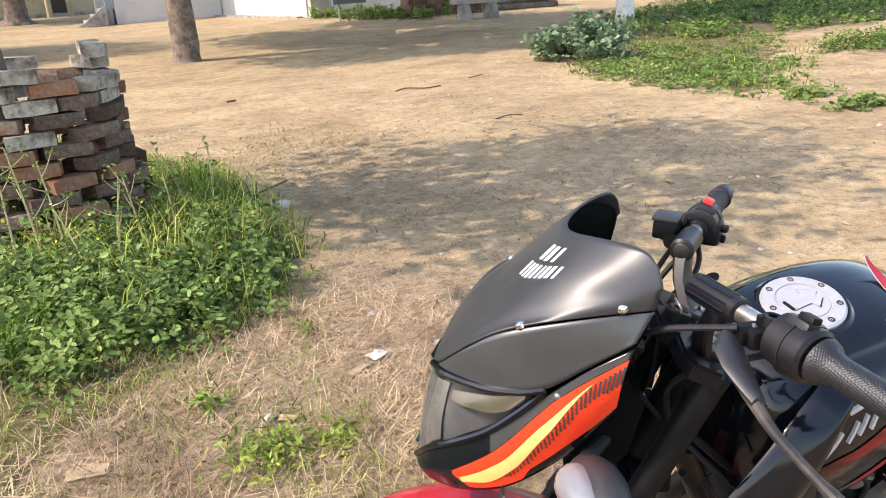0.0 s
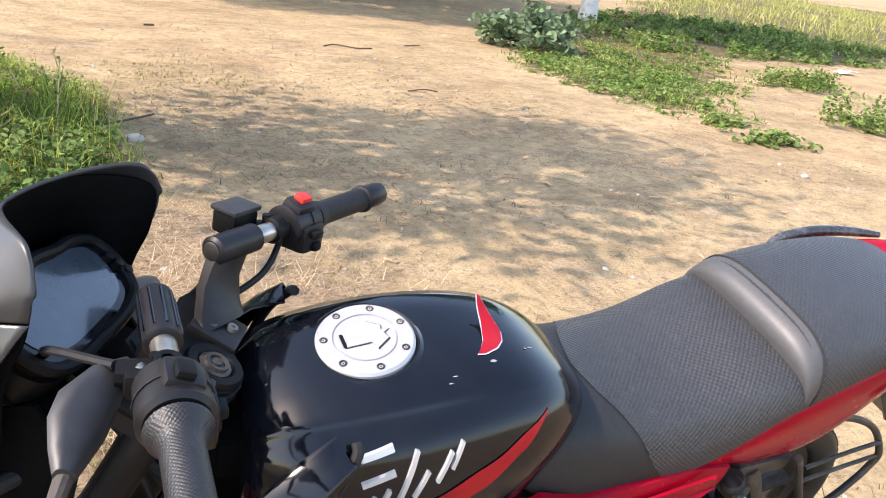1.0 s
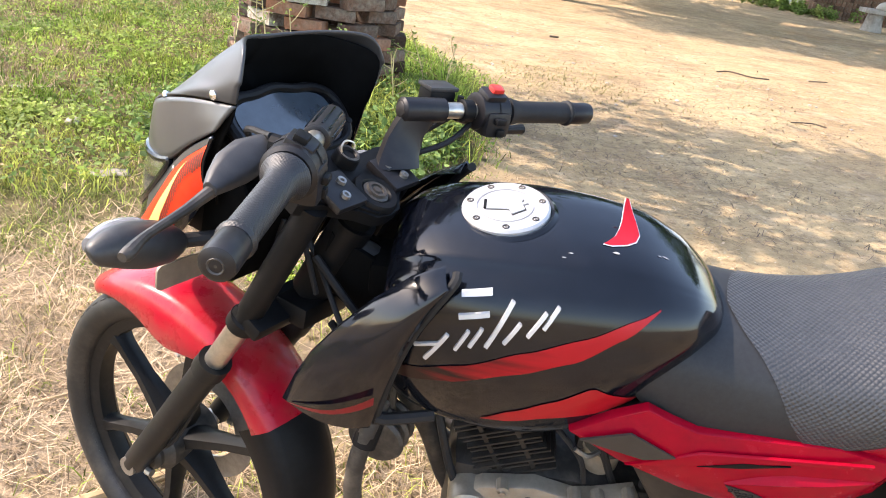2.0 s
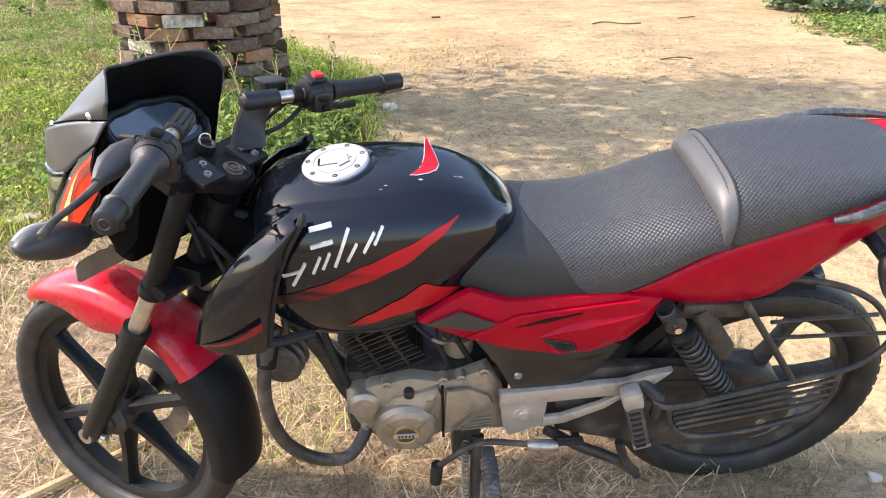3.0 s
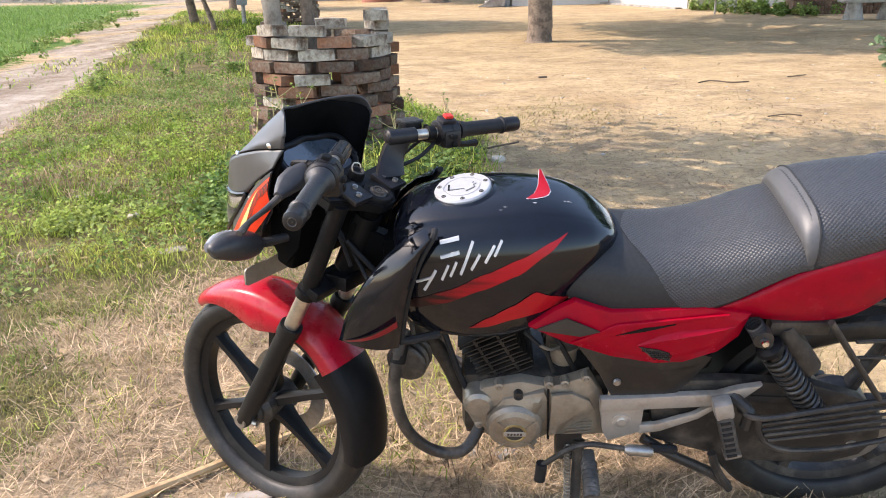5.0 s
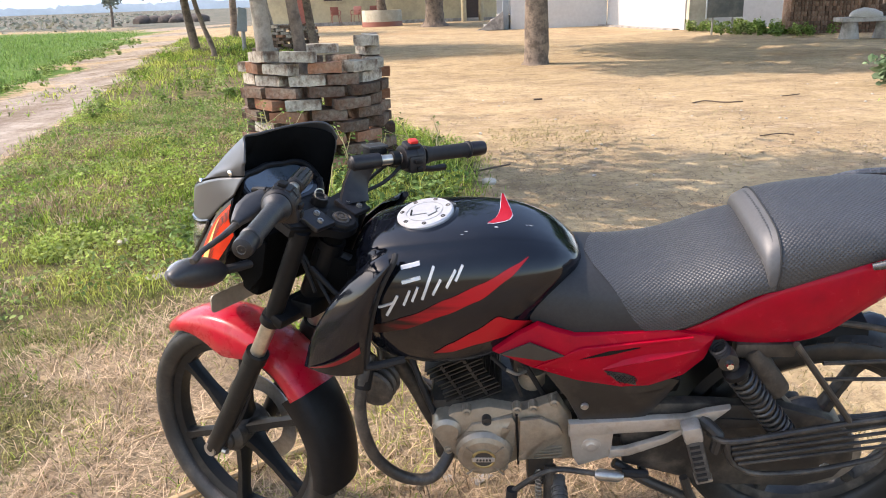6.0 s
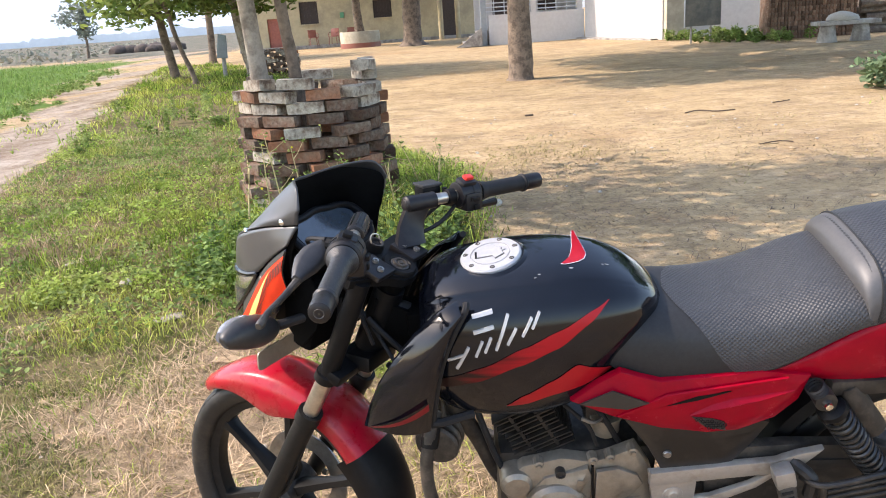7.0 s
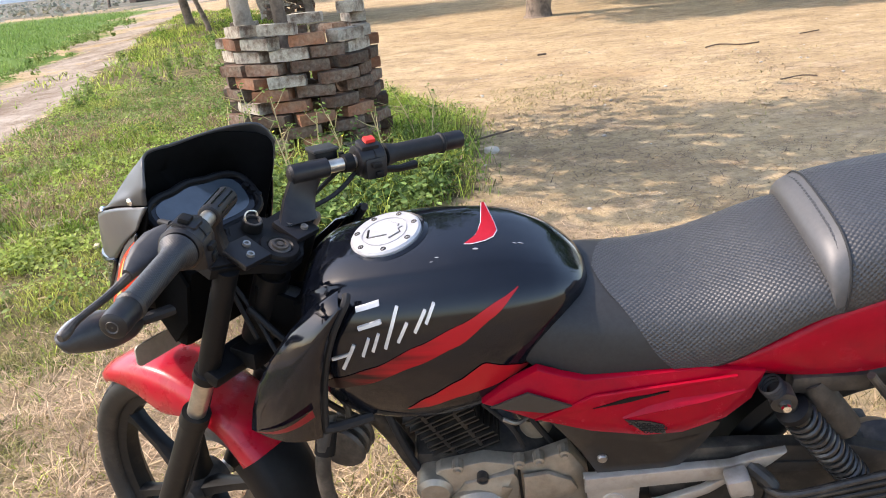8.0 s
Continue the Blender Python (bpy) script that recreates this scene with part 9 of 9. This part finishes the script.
for row in range(12):
    for col in range(26):
        ob = new("brick", rp.choice(PILE))
        ob.parent = core
        ob.matrix_local = pose(-1.09 + 0.087 * col + rp.uniform(-0.006, 0.006), -0.36 + rp.uniform(-0.02, 0.02), 0.062 + 0.124 * row, 0, rp.uniform(-2, 2), rp.uniform(-2, 2))

# ---- small things on the ground ----
BAMBOO = mat("dry bamboo", (0.52, 0.36, 0.19), rough=0.6, second=(0.40, 0.25, 0.12), mix_scale=8, noise_scale=30, vary=0.2)
DIRTY = mat("dirty pale paper", (0.36, 0.32, 0.28), rough=0.9, second=(0.25, 0.21, 0.17), mix_scale=20, noise_scale=40, vary=0.2)
PAPER = mat("crumpled white paper", (0.58, 0.57, 0.55), rough=0.85, noise_scale=40, vary=0.1)
CARD = mat("brown card", (0.45, 0.33, 0.2), rough=0.85, noise_scale=30, vary=0.15)
STONE = mat("grey stone", (0.42, 0.38, 0.32), rough=0.9, noise_scale=30, vary=0.25, bump=0.3, bump_scale=40, rand=0.2)
TWIG = mat("dark twig", (0.10, 0.07, 0.05), rough=0.9, noise_scale=40, vary=0.3)


def at_ground(x, y):
    return float(ground_height(np.array([x]), np.array([y]))[0])


def stick(name, label, points, radius, material=BAMBOO):
    pts = [(x, y, at_ground(x, y) + dz) for x, y, dz in points]
    bm = tube(pts, radius, 4, 8)
    for v in bm.verts:
        v.co += Vector((0, 0, 1)) * 0.15 * radius * noise.noise(v.co * 30)
    return tagged(part(name, bm, material), label, "stick")


stick("bamboo_stick", "dry split bamboo stick lying on the straw", [(-2.25, -0.28, 0.012), (-1.75, 0.03, 0.016), (-1.42, 0.27, 0.02), (-1.22, 0.42, 0.012)], 0.012)
for pts, r in (([(2.05, 7.66, 0.01), (2.22, 7.72, 0.02), (2.40, 7.56, 0.015), (2.62, 7.60, 0.01)], 0.008), ([(-0.72, 3.95, 0.02), (-0.56, 4.05, 0.04), (-0.40, 4.18, 0.05)], 0.007), ([(0.25, 8.5, 0.01), (0.36, 8.52, 0.01)], 0.012), ([(3.2, 7.9, 0.01), (3.45, 7.98, 0.015)], 0.006), ([(-1.86, 0.40, 0.012), (-1.70, 0.52, 0.016), (-1.50, 0.58, 0.012)], 0.004), ([(1.9, 5.2, 0.008), (2.1, 5.26, 0.014), (2.2, 5.2, 0.01)], 0.006), ([(-0.50, -0.20, 0.008), (-0.35, -0.24, 0.012), (-0.22, -0.29, 0.008)], 0.003)):
    stick("twig", "dark dry twig lying on bare earth", pts, r, TWIG if r > 0.005 else BAMBOO)


def scrap(name, label, x, y, size, material, seed, turn=0.0, crumple=0.5, category="litter"):
    """A creased sheet lying on the ground, with thickness."""
    bm = bmesh.new()
    bmesh.ops.create_grid(bm, x_segments=7, y_segments=5, size=0.5)
    for v in bm.verts:
        v.co.x, v.co.y = v.co.x * size[0], v.co.y * size[1]
        q = v.co * (9 / max(size)) * 0.12
        v.co.z = crumple * size[1] * (0.30 * abs(noise.noise(q * 2 + Vector((seed, 0, 0)))) + 0.18 * abs(noise.noise(q * 5 + Vector((0, seed, 0)))))
        v.co.x += crumple * 0.10 * size[0] * noise.noise(q * 3 + Vector((0, 0, seed)))
        v.co.y += crumple * 0.15 * size[1] * noise.noise(q * 3 + Vector((seed, 4, 0)))
    ob = part(name, bm, material, sharp=20)
    s = ob.modifiers.new("thickness", "SOLIDIFY")
    s.thickness = 0.0015
    ob.matrix_world = pose(x, y, at_ground(x, y) + 0.006, 0, 0, turn)
    return tagged(ob, label, category)


scrap("paper_wrapper", "crumpled white wrapper on dry straw", -0.89, 1.585, (0.075, 0.06), PAPER, 2, 20, 1.1)
scrap("card_scrap", "flat strip of brown card on straw", -0.985, 1.535, (0.11, 0.035), CARD, 3, 25, 0.2)
scrap("card_scrap", "torn piece of brown card on straw", -1.90, 1.40, (0.12, 0.06), CARD, 4, -10, 0.4)
scrap("paper_scrap", "dirty white paper under the front wheel", -1.475, 0.02, (0.12, 0.045), DIRTY, 5, 5, 0.5)
scrap("paper_scrap", "flattened pale paper at the verge", -2.30, 1.93, (0.15, 0.08), DIRTY, 6, 30, 0.4)
scrap("paper_scrap", "small pale scrap in the grass", -3.18, 2.91, (0.10, 0.06), DIRTY, 7, 70, 0.6)
scrap("paper_scrap", "small pale scrap behind the engine", -0.795, 0.20, (0.06, 0.035), DIRTY, 8, 40, 0.6)
scrap("plastic_bag", "white plastic bag lying among weeds", 11.6, 7.6, (0.40, 0.25), PAPER, 9, 10, 1.2)
for k, (x, y) in enumerate(((-0.60, 0.02), (-0.565, 0.045), (-0.555, 0.01), (-0.58, 0.07))):
    scrap("dry_leaf", "pale dry grass leaf by the stand", x, y, (0.09, 0.008), STRAW_M, 12 + k, -20 + 14 * k, 0.5, "leaf")
for k in range(60):
    rr_ = random.Random(100 + k)
    x, y = (rr_.uniform(-2.8, 0.3), rr_.uniform(-0.3, 2.2)) if k < 26 else (rr_.uniform(-0.6, 4.0), rr_.uniform(1.4, 8.0))
    scrap("fallen_leaf", "small dry brown leaf on the earth", x, y, (rr_.uniform(0.03, 0.07), rr_.uniform(0.018, 0.04)), CARD if k % 3 else BAMBOO, 20 + k, rr_.uniform(0, 360), 0.9, "leaf")


def stone_mesh(seed):
    bm = bmesh.new()
    bmesh.ops.create_icosphere(bm, subdivisions=2, radius=0.5)
    for v in bm.verts:
        v.co *= 1 + 0.35 * noise.noise(v.co * 1.7 + Vector((seed * 3.1, 0, 0)))
        v.co.z *= 0.62
    me = bpy.data.meshes.new("stone")
    bm.to_mesh(me)
    bm.free()
    me.materials.append(STONE)
    me.polygons.foreach_set("use_smooth", [True] * len(me.polygons))
    return me


STONES = [stone_mesh(k) for k in range(5)]
spots = [(-1.36, 1.40, 0.045), (-0.59, 3.70, 0.10), (-1.12, 2.54, 0.07), (0.35, -0.07, 0.035), (-2.72, 2.51, 0.07), (-0.89, 0.21, 0.03), (-0.75, 1.95, 0.04), (3.9, 2.6, 0.06), (4.0, 2.9, 0.04)]
rs = random.Random(77)
spots += [(rs.uniform(-0.7, 5.5), rs.uniform(0.8, 9.5), rs.uniform(0.012, 0.035)) for _ in range(110)] + [(rs.uniform(-2.8, 0.8), rs.uniform(-0.5, 2.0), rs.uniform(0.008, 0.022)) for _ in range(40)]
for x, y, s in spots:
    ob = new("stone", rs.choice(STONES))
    ob.matrix_world = pose(x, y, at_ground(x, y) + s * 0.12, 0, 0, rs.uniform(0, 360)) @ Matrix.Scale(s, 4)
    tagged(ob, "small grey stone half set in the earth", "stone", "loose stones")
